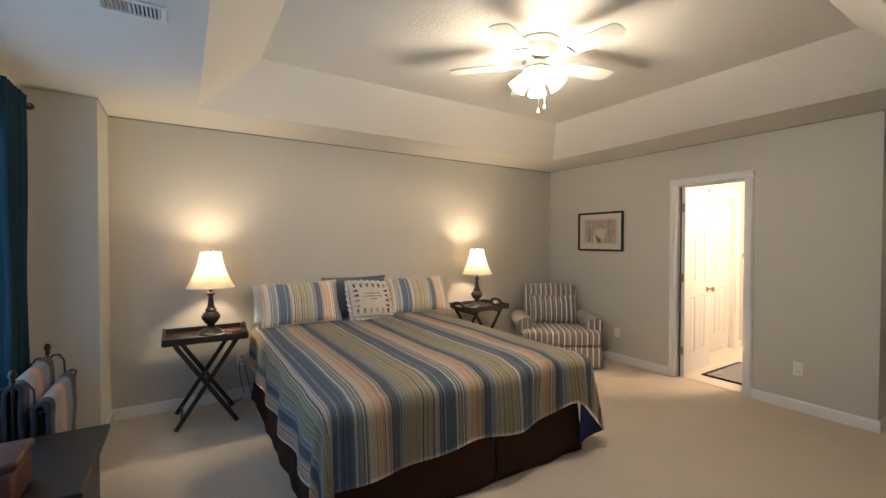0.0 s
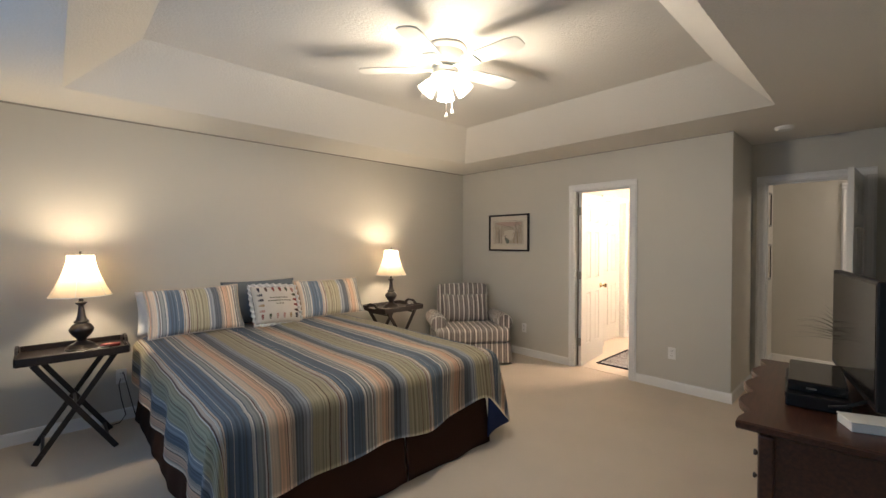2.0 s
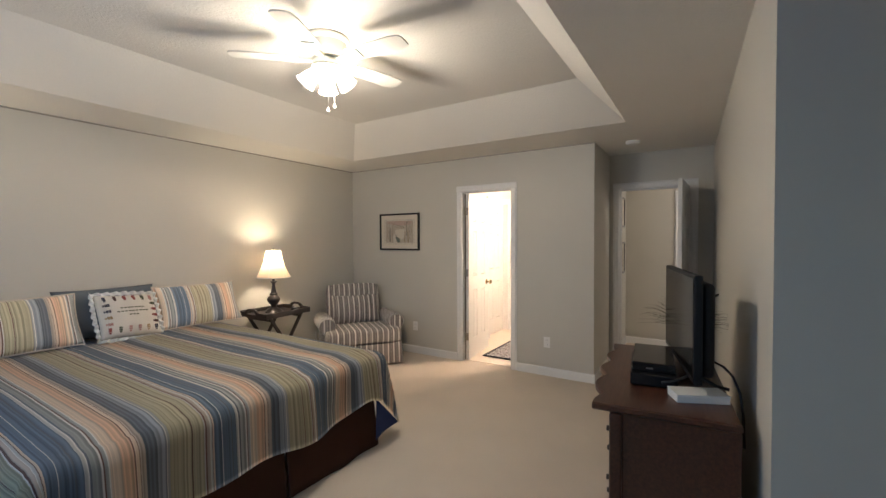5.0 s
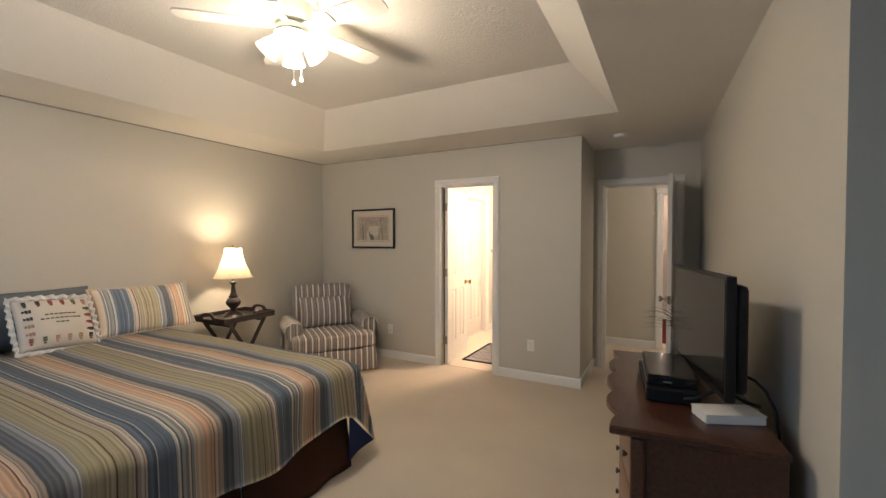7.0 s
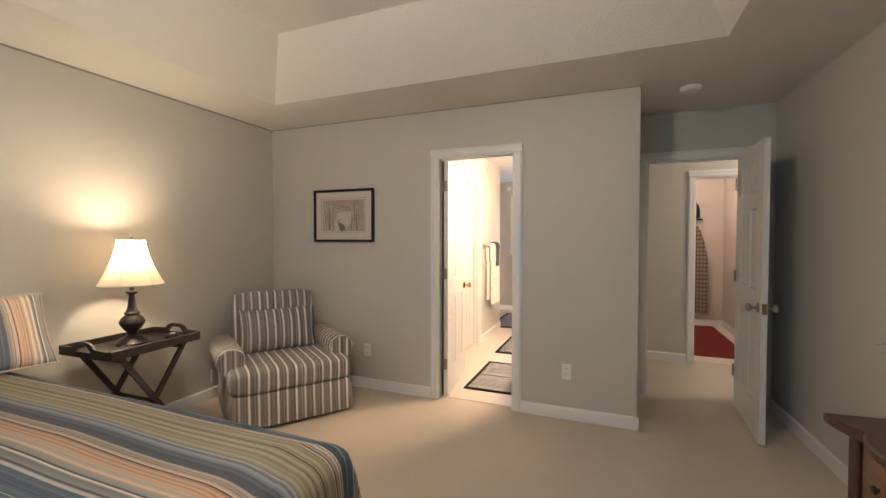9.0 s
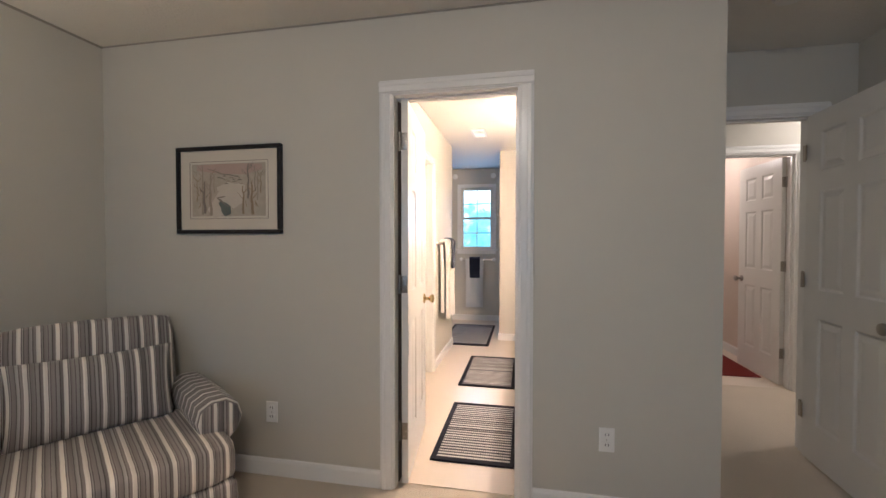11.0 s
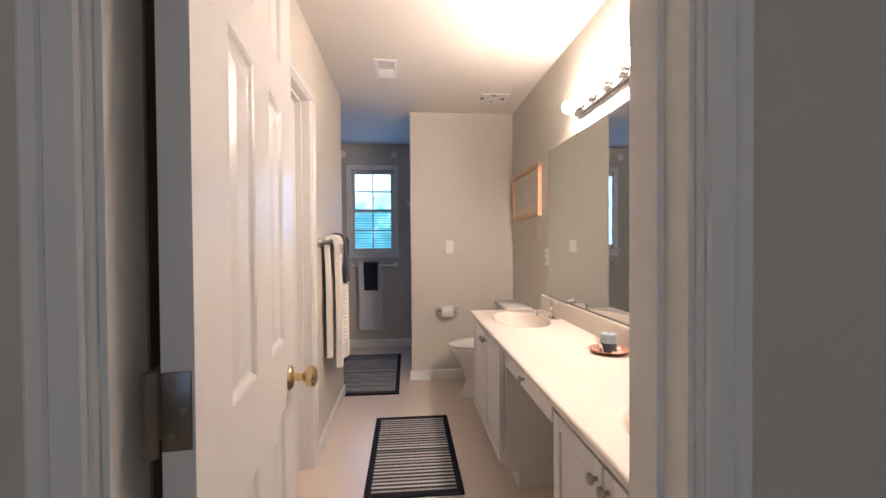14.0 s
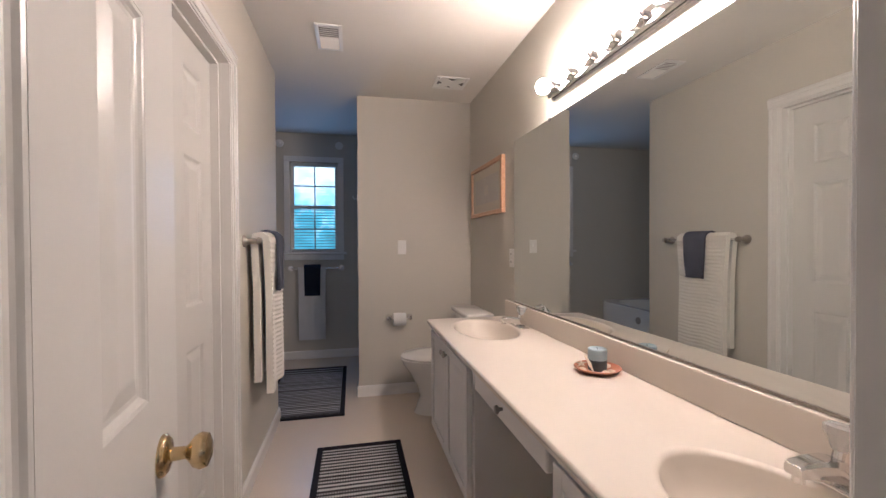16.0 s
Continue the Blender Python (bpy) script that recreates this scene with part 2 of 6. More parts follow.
def pillowed(w, h, d, nu=22, nv=16, sharp=0.55, corner=0.05):
    """A stuffed cushion in the x-z plane, w by h, d thick, base at z = 0, with uv in metres."""
    bm = bmesh.new()
    uv = bm.loops.layers.uv.new("UVMap")
    grids = []
    for side in (1, -1):
        g = []
        for i in range(nu + 1):
            row = []
            for j in range(nv + 1):
                a, b = 2 * i / nu - 1, 2 * j / nv - 1
                t = max(0.0, (1 - a * a) * (1 - b * b)) ** sharp
                pull = 1 - corner * (1 - b * b) * a * a
                pull2 = 1 - corner * (1 - a * a) * b * b
                n = noise.noise(Vector((a * 2.2, b * 2.2, side * 3 + w))) * 0.012 * t
                row.append(bm.verts.new((a * w / 2 * pull, -side * (d / 2 * t + n), h / 2 + b * h / 2 * pull2)))
            g.append(row)
        grids.append((side, g))
    for side, g in grids:
        for i in range(nu):
            for j in range(nv):
                q = [(i, j), (i + 1, j), (i + 1, j + 1), (i, j + 1)]
                if side < 0:
                    q = q[::-1]
                fc = bm.faces.new([g[a][b] for a, b in q])
                for lp, (a, b) in zip(fc.loops, q):
                    lp[uv].uv = (a / nu * w, b / nv * h)
    bmesh.ops.remove_doubles(bm, verts=bm.verts, dist=0.0008)
    return bm


def part(name, bm, mat, parent=None, label="", smooth=None, kind=""):
    me = bpy.data.meshes.new(name)
    bmesh.ops.recalc_face_normals(bm, faces=bm.faces)
    bm.to_mesh(me)
    bm.free()
    me.materials.append(mat)
    ob = new(name, me)
    if smooth is not None:
        for p in me.polygons:
            p.use_smooth = True
        if smooth < 180:
            me.set_sharp_from_angle(angle=radians(smooth))
    if parent is not None:
        ob.parent = parent
    return tagged(ob, label=label, kind=kind)


def thing(name, label, category, m=None, group=""):
    ob = new(name)
    ob.empty_display_size = 0.1
    if m is not None:
        ob.matrix_world = m
    return tagged(ob, label, category, group)


def structure(name, bm, mat, label, category, smooth=None):
    return tagged(part(name, bm, mat, None, label, smooth), category=category, kind="structure")


# ---- the large structure ----
TOP = 2.84
N, E = 4.95, 5.0
structure("floor", boxes((-0.45, 5.12, -1.42, 5.07, -0.1, 0), (5.12, 7.12, -2.1, 1.74, -0.1, 0)), CARPET, "beige cut-pile carpet on the bedroom and hall floor", "carpet")
structure("floor_bath", boxes((5.06, 9.72, 1.74, 5.3, -0.1, 0.004)), VINYL, "cream sheet vinyl on the bathroom floor", "floor")
structure("floor_laundry", boxes((7.06, 9.52, 0.03, 1.74, -0.1, 0.003)), VINYL, "cream vinyl on the laundry floor", "floor")
structure("wall_north", boxes((-0.45, 5.12, N, N + 0.12, 0, TOP)), WALL, "greige painted wall behind the bed", "wall")
structure("wall_northwest", boxes((-0.45, 0.05, 4.47, N, 0, TOP)), WALL, "greige wall bump beside the window", "wall")
structure("wall_west", boxes((-0.45, -0.33, -1.42, -1.15, 0, TOP), (-0.45, -0.33, 0.75, 1.95, 0, TOP), (-0.45, -0.33, 3.85, 4.47, 0, TOP), (-0.45, -0.33, 1.95, 3.85, 0, 0.7), (-0.45, -0.33, 1.95, 3.85, 2.1, TOP), (-0.45, -0.33, -1.15, 0.75, 0, 0.7), (-0.45, -0.33, -1.15, 0.75, 2.1, TOP)), WALL, "greige wall with a wide window and an added, unseen second one", "wall")
structure("wall_back", boxes((-0.45, 2.41, -1.54, -1.42, 0, TOP)), WALL, "plain greige wall closing the recess", "wall")
X0, YS = 2.29, 0.50
SKEW = 0.028


def skewed(bm):
    for v in bm.verts:
        v.co.y += (v.co.x - X0) * SKEW
    return bm


structure("wall_south", skewed(boxes((X0, 5.795, YS - 0.12, YS, 0, TOP))), WALL, "greige painted wall behind the dresser", "wall")
structure("wall_return", boxes((X0, X0 + 0.12, -1.42, YS - 0.12, 0, TOP)), WALL, "greige wall end turning into the recess", "wall")
DY0, DY1, DH = 2.520, 3.147, 2.035
structure("wall_east", boxes((E, E + 0.12, 1.62, DY0, 0, TOP), (E, E + 0.12, DY1, N, 0, TOP), (E, E + 0.12, DY0, DY1, DH, TOP)), WALL, "greige wall with the bathroom doorway", "wall")
structure("wall_chase", boxes((E + 0.12, 9.72, 1.62, 1.86, 0, TOP)), WALL, "greige wall between bathroom and hall", "wall")
HX, HY0, HY1 = 5.80, 0.81, 1.505
structure("wall_hall_west", boxes((HX, HX + 0.12, HY1, 1.62, 0, TOP), (HX, HX + 0.12, YS - 0.12, HY0, 0, TOP), (HX, HX + 0.12, HY0, HY1, DH, TOP), (HX, HX + 0.12, -2.1, YS - 0.12, 0, TOP)), WALL, "greige wall with the hall doorway", "wall")
LX, LY0, LY1 = 7.0, 0.23, 0.94
structure("wall_hall_east", boxes((LX, LX + 0.12, LY1, 1.62, 0, TOP), (LX, LX + 0.12, -2.1, LY0, 0, TOP), (LX, LX + 0.12, LY0, LY1, DH, TOP)), WALL, "greige hall wall with the laundry doorway", "wall")
structure("wall_hall_end", boxes((5.80, 7.0, -2.22, -2.1, 0, TOP)), WALL, "plain end wall of the hall", "wall")
structure("wall_laundry", boxes((9.4, 9.52, 0.03, 1.62, 0, TOP), (7.12, 9.4, 0.03, 0.15, 0, TOP)), paint("peach_wall_paint", (0.60, 0.51, 0.44), 0.6, 0.03, 2, 200, 0.1, depth=0.001), "warm beige laundry walls", "wall")
BY = 3.37
CX0, CX1 = 6.20, 6.885
structure("wall_bath_north", boxes((E + 0.12, CX0, BY, BY + 0.12, 0, TOP), (CX1, 8.0, BY, BY + 0.12, 0, TOP), (CX0, CX1, BY, BY + 0.12, DH, TOP), (7.88, 8.0, BY + 0.12, 5.3, 0, TOP)), WALL, "greige bathroom wall with a closet doorway", "wall")
structure("wall_partition", boxes((8.33, 8.45, 1.86, 2.805, 0, TOP)), WALL, "greige partition wall beside the toilet", "wall")
WY0, WY1, WZ0, WZ1 = 3.0, 3.5, 1.16, 2.13
structure("wall_bath_east", boxes((9.6, 9.72, 1.86, WY0, 0, TOP), (9.6, 9.72, WY1, 5.3, 0, TOP), (9.6, 9.72, WY0, WY1, 0, WZ0), (9.6, 9.72, WY0, WY1, WZ1, TOP)), WALL, "greige wall with a small window", "wall")
structure("wall_bath_end", boxes((7.88, 9.72, 5.3, 5.42, 0, TOP)), WALL, "plain end wall of the bath recess", "wall")

# the bedroom ceiling with its raised tray
TX0, TX1, TY0, TY1 = 0.65, 4.395, 1.24, 4.336
UX0, UX1, UY0, UY1, UZ = 1.01, 3.91, 1.515, 3.84, 2.70
bm = boxes((-0.45, TX0, -1.42, 5.07, 2.44, 2.52), (TX1, HX, YS - 0.1, 5.07, 2.44, 2.52), (TX0, TX1, TY1, 5.07, 2.44, 2.52), (TX0, TX1, -1.42, TY0, 2.44, 2.52))
low = [(TX0, TY0, 2.44), (TX1, TY0, 2.44), (TX1, TY1, 2.44), (TX0, TY1, 2.44)]
up = [(UX0, UY0, UZ), (UX1, UY0, UZ), (UX1, UY1, UZ), (UX0, UY1, UZ)]
lv, hv = [bm.verts.new(p) for p in low], [bm.verts.new(p) for p in up]
for k in range(4):
    bm.faces.new((lv[k], lv[(k + 1) % 4], hv[(k + 1) % 4], hv[k]))
bm.faces.new(hv)
box(bm, TX0 - 0.1, TX1 + 0.1, TY0 - 0.1, TY1 + 0.1, 2.78, 2.84)
structure("ceiling", bm, CEIL, "white textured tray ceiling of the bedroom", "ceiling")
structure("ceiling_bath", boxes((E + 0.12, 9.6, 1.86, 5.3, 2.44, 2.52)), BATHCEIL, "white painted bathroom ceiling", "ceiling")
structure("ceiling_hall", boxes((HX, 7.0, -2.1, 1.62, 2.44, 2.52), (7.12, 9.4, 0.15, 1.62, 2.44, 2.52)), CEIL, "white hall ceiling", "ceiling")
structure("roof_slab", boxes((-0.5, 9.8, -2.3, 5.5, TOP + 0.002, TOP + 0.1)), CEIL, "roof over the rooms", "roof")
structure("ground", boxes((-60, 70, -60, 60, -0.4, -0.3)), paint("lawn", (0.05, 0.09, 0.03), 0.95, 0.3), "grassy ground outside the house", "ground")


# shadow line under the ceiling, painted in as thin dark strips
SHADOWLINE = paint("shadow_line_grey", (0.30, 0.275, 0.24), 0.8, 0.2, 6, 60)
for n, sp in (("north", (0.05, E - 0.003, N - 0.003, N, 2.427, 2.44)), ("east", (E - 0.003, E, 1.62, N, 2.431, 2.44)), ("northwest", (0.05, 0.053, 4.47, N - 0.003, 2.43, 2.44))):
    structure("shade_strip_" + n, boxes(sp), SHADOWLINE, "dark strip painted as the shadow line where wall meets ceiling", "trim")


# ---- baseboards and casings ----
def baseboard(along, a, b, at, out):
    """A moulded board from a to b along x or y, against the face at, standing out in the direction out."""
    prof = [(0, 0), (0.014, 0), (0.014, 0.075), (0.010, 0.088), (0.004, 0.092), (0, 0.092)]
    bm = bmesh.new()
    ends = []
    for s in (a, b):
        ends.append([bm.verts.new((s, at + out * d, z) if along == "x" else (at + out * d, s, z)) for d, z in prof])
    for k in range(len(prof)):
        bm.faces.new((ends[0][k], ends[0][(k + 1) % len(prof)], ends[1][(k + 1) % len(prof)], ends[1][k]))
    bm.faces.new(ends[0]), bm.faces.new(ends[1])
    return structure("baseboard", bm, TRIM, "white painted baseboard", "baseboard")


for spec in (("x", 0.05, E - 0.014, N, -1), ("y", 4.47, N - 0.014, 0.05, 1), ("x", -0.33, 0.05, 4.47, -1), ("y", DY1 + 0.075, N, E, -1), ("y", 1.606, DY0 - 0.075, E, -1),
             ("x", 5.0, HX, 1.62, -1), ("y", -1.42, YS, X0, -1), ("y", HY1 + 0.075, 1.606, HX, -1), ("y", -1.42, 4.456, -0.33, 1),
             ("y", LY1 + 0.075, 1.62, LX, -1), ("y", -2.1, LY0 - 0.075, LX, -1), ("x", 5.92, 7.0, 1.62, -1),
             ("x", 6.965, 8.014, BY, -1), ("y", BY, 5.3, 8.0, 1), ("y", 1.86, 2.819, 8.33, -1), ("x", 8.33, 8.45, 2.805, 1), ("y", 1.86, 5.3, 9.6, -1), ("x", 7.62, 8.316, 1.86, 1),
             ("x", 7.14, 9.4, 0.15, 1), ("y", 0.15, 1.62, 9.4, -1)):
    baseboard(*spec)
south_board = baseboard("x", X0, 5.79, YS, 1)
for v in south_board.data.vertices:
    v.co.y += (v.co.x - X0) * SKEW


def casing(name, axis, a0, a1, at, out, top=DH, width=0.07, jamb=0.12, bottom=0.0, stop=True):
    """A door's trim on one face: two uprights and a head, stepped, with the jamb lining the opening."""
    ob = thing(name, "white painted moulded door casing", "trim")
    ob["kind"] = "structure"

    def piece(pn, u0, u1, z0, z1, inner, head=False):
        bm = bmesh.new()
        for d, i0, i1 in ((0.010, 0.0, 1.0), (0.017, 0.10, 0.90), (0.021, 0.55, 0.84)):
            if head:
                w0, w1 = u0, u1
                za, zb = z0 + (z1 - z0) * i0, z0 + (z1 - z0) * i1
            else:
                f0, f1 = (i0, i1) if inner > 0 else (1 - i1, 1 - i0)
                w0, w1 = u0 + (u1 - u0) * f0, u0 + (u1 - u0) * f1
                za, zb = z0, z1
            q = sorted((at, at + out * d))
            box(bm, *((q[0], q[1], w0, w1) if axis == "y" else (w0, w1, q[0], q[1])), za, zb, bevel=0.003, seg=1)
        part(pn, bm, TRIM, ob)
    piece("casing_leg", a1 + 0.005, a1 + 0.005 + width, bottom, top + 0.005, 1)
    piece("casing_leg", a0 - 0.005 - width, a0 - 0.005, bottom, top + 0.005, -1)
    piece("casing_head", a0 - 0.005 - width, a1 + 0.005 + width, top + 0.005, top + 0.005 + width, 1, True)
    if jamb:
        d0, d1 = sorted((at + out * 0.003, at - out * (jamb + 0.003)))
        bm = bmesh.new()
        for w0, w1, z0, z1 in ((a1 - 0.002, a1 + 0.012, bottom, top), (a0 - 0.012, a0 + 0.002, bottom, top), (a0 - 0.012, a1 + 0.012, top - 0.002, top + 0.012)):
            box(bm, *((d0, d1, w0, w1) if axis == "y" else (w0, w1, d0, d1)), z0, z1)
        m0, m1 = d0 + (d1 - d0) * 0.35, d0 + (d1 - d0) * 0.65
        for w0, w1, z0, z1 in ((a1 - 0.012, a1 - 0.002, bottom, top - 0.012),) * stop + ((a0 + 0.002, a0 + 0.012, bottom, top - 0.012), (a0 + 0.002, a1 - 0.002, top - 0.012, top - 0.002)):
            box(bm, *((m0, m1, w0, w1) if axis == "y" else (w0, w1, m0, m1)), z0, z1)
        part("door_jamb", bm, TRIM, ob)
    return ob


bath_trim = casing("trim_bath_door", "y", DY0, DY1, E, -1, stop=False)
# hinge gap's shade, put in as a thin dark strip on the jamb
part("gap_shade_strip", boxes((5.060, 5.116, DY1 - 0.006, DY1 - 0.003, 0.0, DH - 0.004)), GAPSHADE, bath_trim, "dark brown strip painted as the shade behind the hinges")
casing("trim_bath_door_inside", "y", DY0, DY1, E + 0.12, 1, jamb=0)
casing("trim_hall_door", "y", HY0, HY1, HX, -1)
casing("trim_hall_door_outside", "y", HY0, HY1, HX + 0.12, 1, jamb=0)
casing("trim_laundry_door", "y", LY0, LY1, LX, -1)
casing("trim_closet_door", "x", CX0, CX1, BY, -1)


def panel_door(name, label, width, height, m, knob_at, hinge_side, knob_mat, latch=False, stile=None):
    """A six-panel door in the x-z plane from x = 0 (hinges) to width, 35 mm thick, with knobs and hinges."""
    ob = thing(name, label, "door", m)
    ob["kind"] = "structure"
    t = 0.0175
    deep = 0.010
    bm = boxes((0, width, -t + deep, t - deep, 0.012, height))
    st, mid = stile or 0.105 * width / 0.61, 0.125 if stile else 0.09
    rails = [(0.012, 0.235), (0.850, 1.012), (1.580, 1.685), (height - 0.115, height)]
    for s in (-1, 1):
        y0, y1 = sorted((s * t, s * (t - deep)))
        for x0, x1 in ((0, st), (width - st, width)):
            box(bm, x0, x1, y0, y1, 0.012, height)
        for z0, z1 in rails:
            box(bm, st, width - st, y0, y1, z0, z1)
        for (_, za), (zb, _) in zip(rails, rails[1:]):
            box(bm, width / 2 - mid / 2, width / 2 + mid / 2, y0, y1, za, zb)
    leaf = part("door_leaf", bm, DOOR, ob)
    for (_, za), (zb, _) in zip(rails, rails[1:]):
        for x0, x1 in ((st, width / 2 - mid / 2), (width / 2 + mid / 2, width - st)):
            bm = bmesh.new()
            for s in (-1, 1):
                rings = []
                for inset, drop in ((0.0, 0.0005), (0.005, 0.002), (0.009, 0.006), (0.013, 0.0085), (0.020, 0.0090), (0.046, 0.0025), (0.050, 0.0020)):
                    rings.append([bm.verts.new((x, s * (t - drop), z)) for x, z in ((x0 + inset, za + inset), (x1 - inset, za + inset), (x1 - inset, zb - inset), (x0 + inset, zb - inset))])
                for o, i in zip(rings, rings[1:]):
                    for k in range(4):
                        bm.faces.new((o[k], o[(k + 1) % 4], i[(k + 1) % 4], i[k]))
                bm.faces.new(rings[-1])
            part("panel", bm, DOOR, leaf)
    for s in (-1, 1) if knob_at else ():
        bm = bmesh.new()
        prof = [(0.033, 0.0), (0.033, 0.004), (0.026, 0.010), (0.011, 0.014), (0.010, 0.034), (0.014, 0.038), (0.025, 0.046), (0.029, 0.056), (0.026, 0.066), (0.014, 0.071), (0.0, 0.072)]
        lathe(bm, prof, seg=24, m=Matrix.Translation((knob_at, s * t, 0.905)) @ Matrix.Rotation(radians(-90 * s), 4, "X"))
        part("door_knob", bm, knob_mat, ob, "round metal door knob", smooth=50)
    if latch:
        part("latch_plate", boxes((width, width + 0.002, -0.013, 0.013, 0.87, 0.94)), BRASS, ob)
    for z in (0.29, 1.065, 1.81):
        bm = boxes((-0.003, 0.0, -t + 0.003, t, z - 0.045, z + 0.045), bevel=0.0012)
        rod(bm, (-0.007, hinge_side * (t + 0.008), z - 0.048), (-0.007, hinge_side * (t + 0.008), z + 0.048), 0.0075)
        q = sorted((hinge_side * (t + 0.0145), hinge_side * (t + 0.0175)))
        box(bm, 0.002, 0.034, q[0], q[1], z - 0.045, z + 0.045, bevel=0.001, seg=1)
        hinge = part("hinge", bm, STEEL, ob, "worn steel butt hinge", smooth=50)
        for dz in (-0.028, 0.0, 0.028):
            part("screw", rod(bmesh.new(), (-0.0032, 0.006 if dz else -0.006, z + dz), (-0.0046, 0.006 if dz else -0.006, z + dz), 0.0042, seg=10), NICKEL, hinge)
    return ob


panel_door("door_1", "white six-panel bathroom door standing open", 0.70, 2.025, pose(5.043, 3.102, 0, 0, 0, 6.2), 0.615, 1, BRASS, stile=0.140)
panel_door("door_2", "white six-panel bedroom door standing open by the wall", 0.755, 2.025, pose(5.795, 0.832, 0, 0, 0, 177.0), 0.69, -1, NICKEL, True)
panel_door("door_3", "white six-panel laundry door standing open", 0.70, 2.025, pose(7.125, 0.252, 0, 0, 0, 1), 0.64, -1, NICKEL)
panel_door("door_4", "white six-panel closet door, closed", 0.677, 2.025, pose(CX0 + 0.004, BY + 0.0925, 0, 0, 0, 0), None, 1, BRASS)


# ---- bedroom: bed ----
BLUE, SLATE, GREYBLUE, CREAM, SAGE = (0.185, 0.235, 0.305), (0.18, 0.20, 0.23), (0.38, 0.41, 0.46), (0.84, 0.81, 0.76), (0.43, 0.44, 0.42)
OLIVE, PEACH, PALEPEACH, TAN, BROWN = (0.55, 0.50, 0.345), (0.82, 0.58, 0.41), (0.84, 0.70, 0.56), (0.60, 0.51, 0.43), (0.22, 0.13, 0.11)
BAND = 0.59
QUILT = striped("striped_quilt_cloth", [
    (34, BLUE), (3, CREAM), (44, BLUE), (8, SLATE), (21, BLUE), (14, CREAM), (6, SLATE), (30, SAGE), (8, CREAM), (4, BROWN), (12, SAGE), (6, CREAM), (40, PALEPEACH), (45, PEACH), (5, BROWN), (14, PALEPEACH), (4, BROWN), (22, TAN), (46, SLATE),
    (40, GREYBLUE), (5, CREAM), (10, SAGE), (92, OLIVE), (5, BROWN), (50, OLIVE), (6, CREAM), (6, BROWN), (16, TAN), (8, CREAM), (4, BROWN), (8, PALEPEACH)], BAND, weave=260.0)

BX0, BX1, BYF, BYH, BZ = 1.13, 2.905, 2.70, 4.86, 0.692
bed = thing("bed", "king bed with brown bed skirt and striped quilt, made up", "bed", pose((BX0 + BX1) / 2, 3.8, 0))
bed_inv = bed.matrix_world.inverted()


def bed_part(name, bm, mat, parent=bed, label="", smooth=None):
    bmesh.ops.transform(bm, verts=bm.verts, matrix=bed_inv)
    return part(name, bm, mat, parent, label, smooth)


bm = boxes((BX0 + 0.02, BX1 - 0.02, BYF + 0.02, BYH, 0.36, BZ - 0.045))
bmesh.ops.bevel(bm, geom=list(bm.edges), offset=0.06, segments=3, profile=0.5, affect="EDGES")
bed_part("mattress", bm, WHITECLOTH, label="white mattress edge", smooth=60)
bed_part("box_spring", boxes((BX0 + 0.04, BX1 - 0.04, BYF + 0.04, BYH, 0.17, 0.36), bevel=0.01), WHITECLOTH)
for lx in (BX0 + 0.12, BX1 - 0.12):
    for ly in (BYF + 0.15, BYH - 0.1):
        bm = bmesh.new()
        bed_part("leg", rod(bm, (lx, ly, 0), (lx, ly, 0.17), 0.025), IRON, smooth=50)


def skirt(p, q, out, seed):
    """A gathered valance from p to q, reaching the floor."""
    p, q = Vector((*p, 0)), Vector((*q, 0))
    o = Vector((*out, 0))
    length = (q - p).length

    def f(a, b):
        w = 0.006 * math.sin(a * length * 23 + seed) + 0.026 * noise.noise(Vector((a * length * 4, b, seed)))
        return p.lerp(q, a) + o * ((0.02 + 0.05 * (1 - b)) + 0.6 * w * (1.1 - b)) + Vector((0, 0, 0.006 + b * 0.40))
    return sheet(int(length * 60), 10, f, 0.004)


bed_part("bed_skirt", skirt((BX0 + 0.02, BYF + 0.02), (2.13, BYF + 0.02), (0, -1), 1.0), BROWNCLOTH, label="dark brown gathered bed skirt", smooth=180)
bed_part("bed_skirt", skirt((2.14, BYF + 0.02), (BX1 - 0.02, BYF + 0.02), (0, -1), 4.0), BROWNCLOTH, label="dark brown gathered bed skirt", smooth=180)
bed_part("bed_skirt", skirt((BX0 + 0.02, BYF + 0.02), (BX0 + 0.02, BYH), (-1, 0), 2.0), BROWNCLOTH, label="dark brown gathered bed skirt", smooth=180)
bed_part("bed_skirt", skirt((BX1 - 0.02, BYF + 0.02), (BX1 - 0.02, BYH), (1, 0), 3.0), BROWNCLOTH, label="dark brown gathered bed skirt", smooth=180)

DROP_L, DROP_F, DROP_R, RAD = 0.40, 0.43, 0.45, 0.07
QU, QV = (BX1 - BX0) + DROP_L + DROP_R, (BYH - BYF) + DROP_F


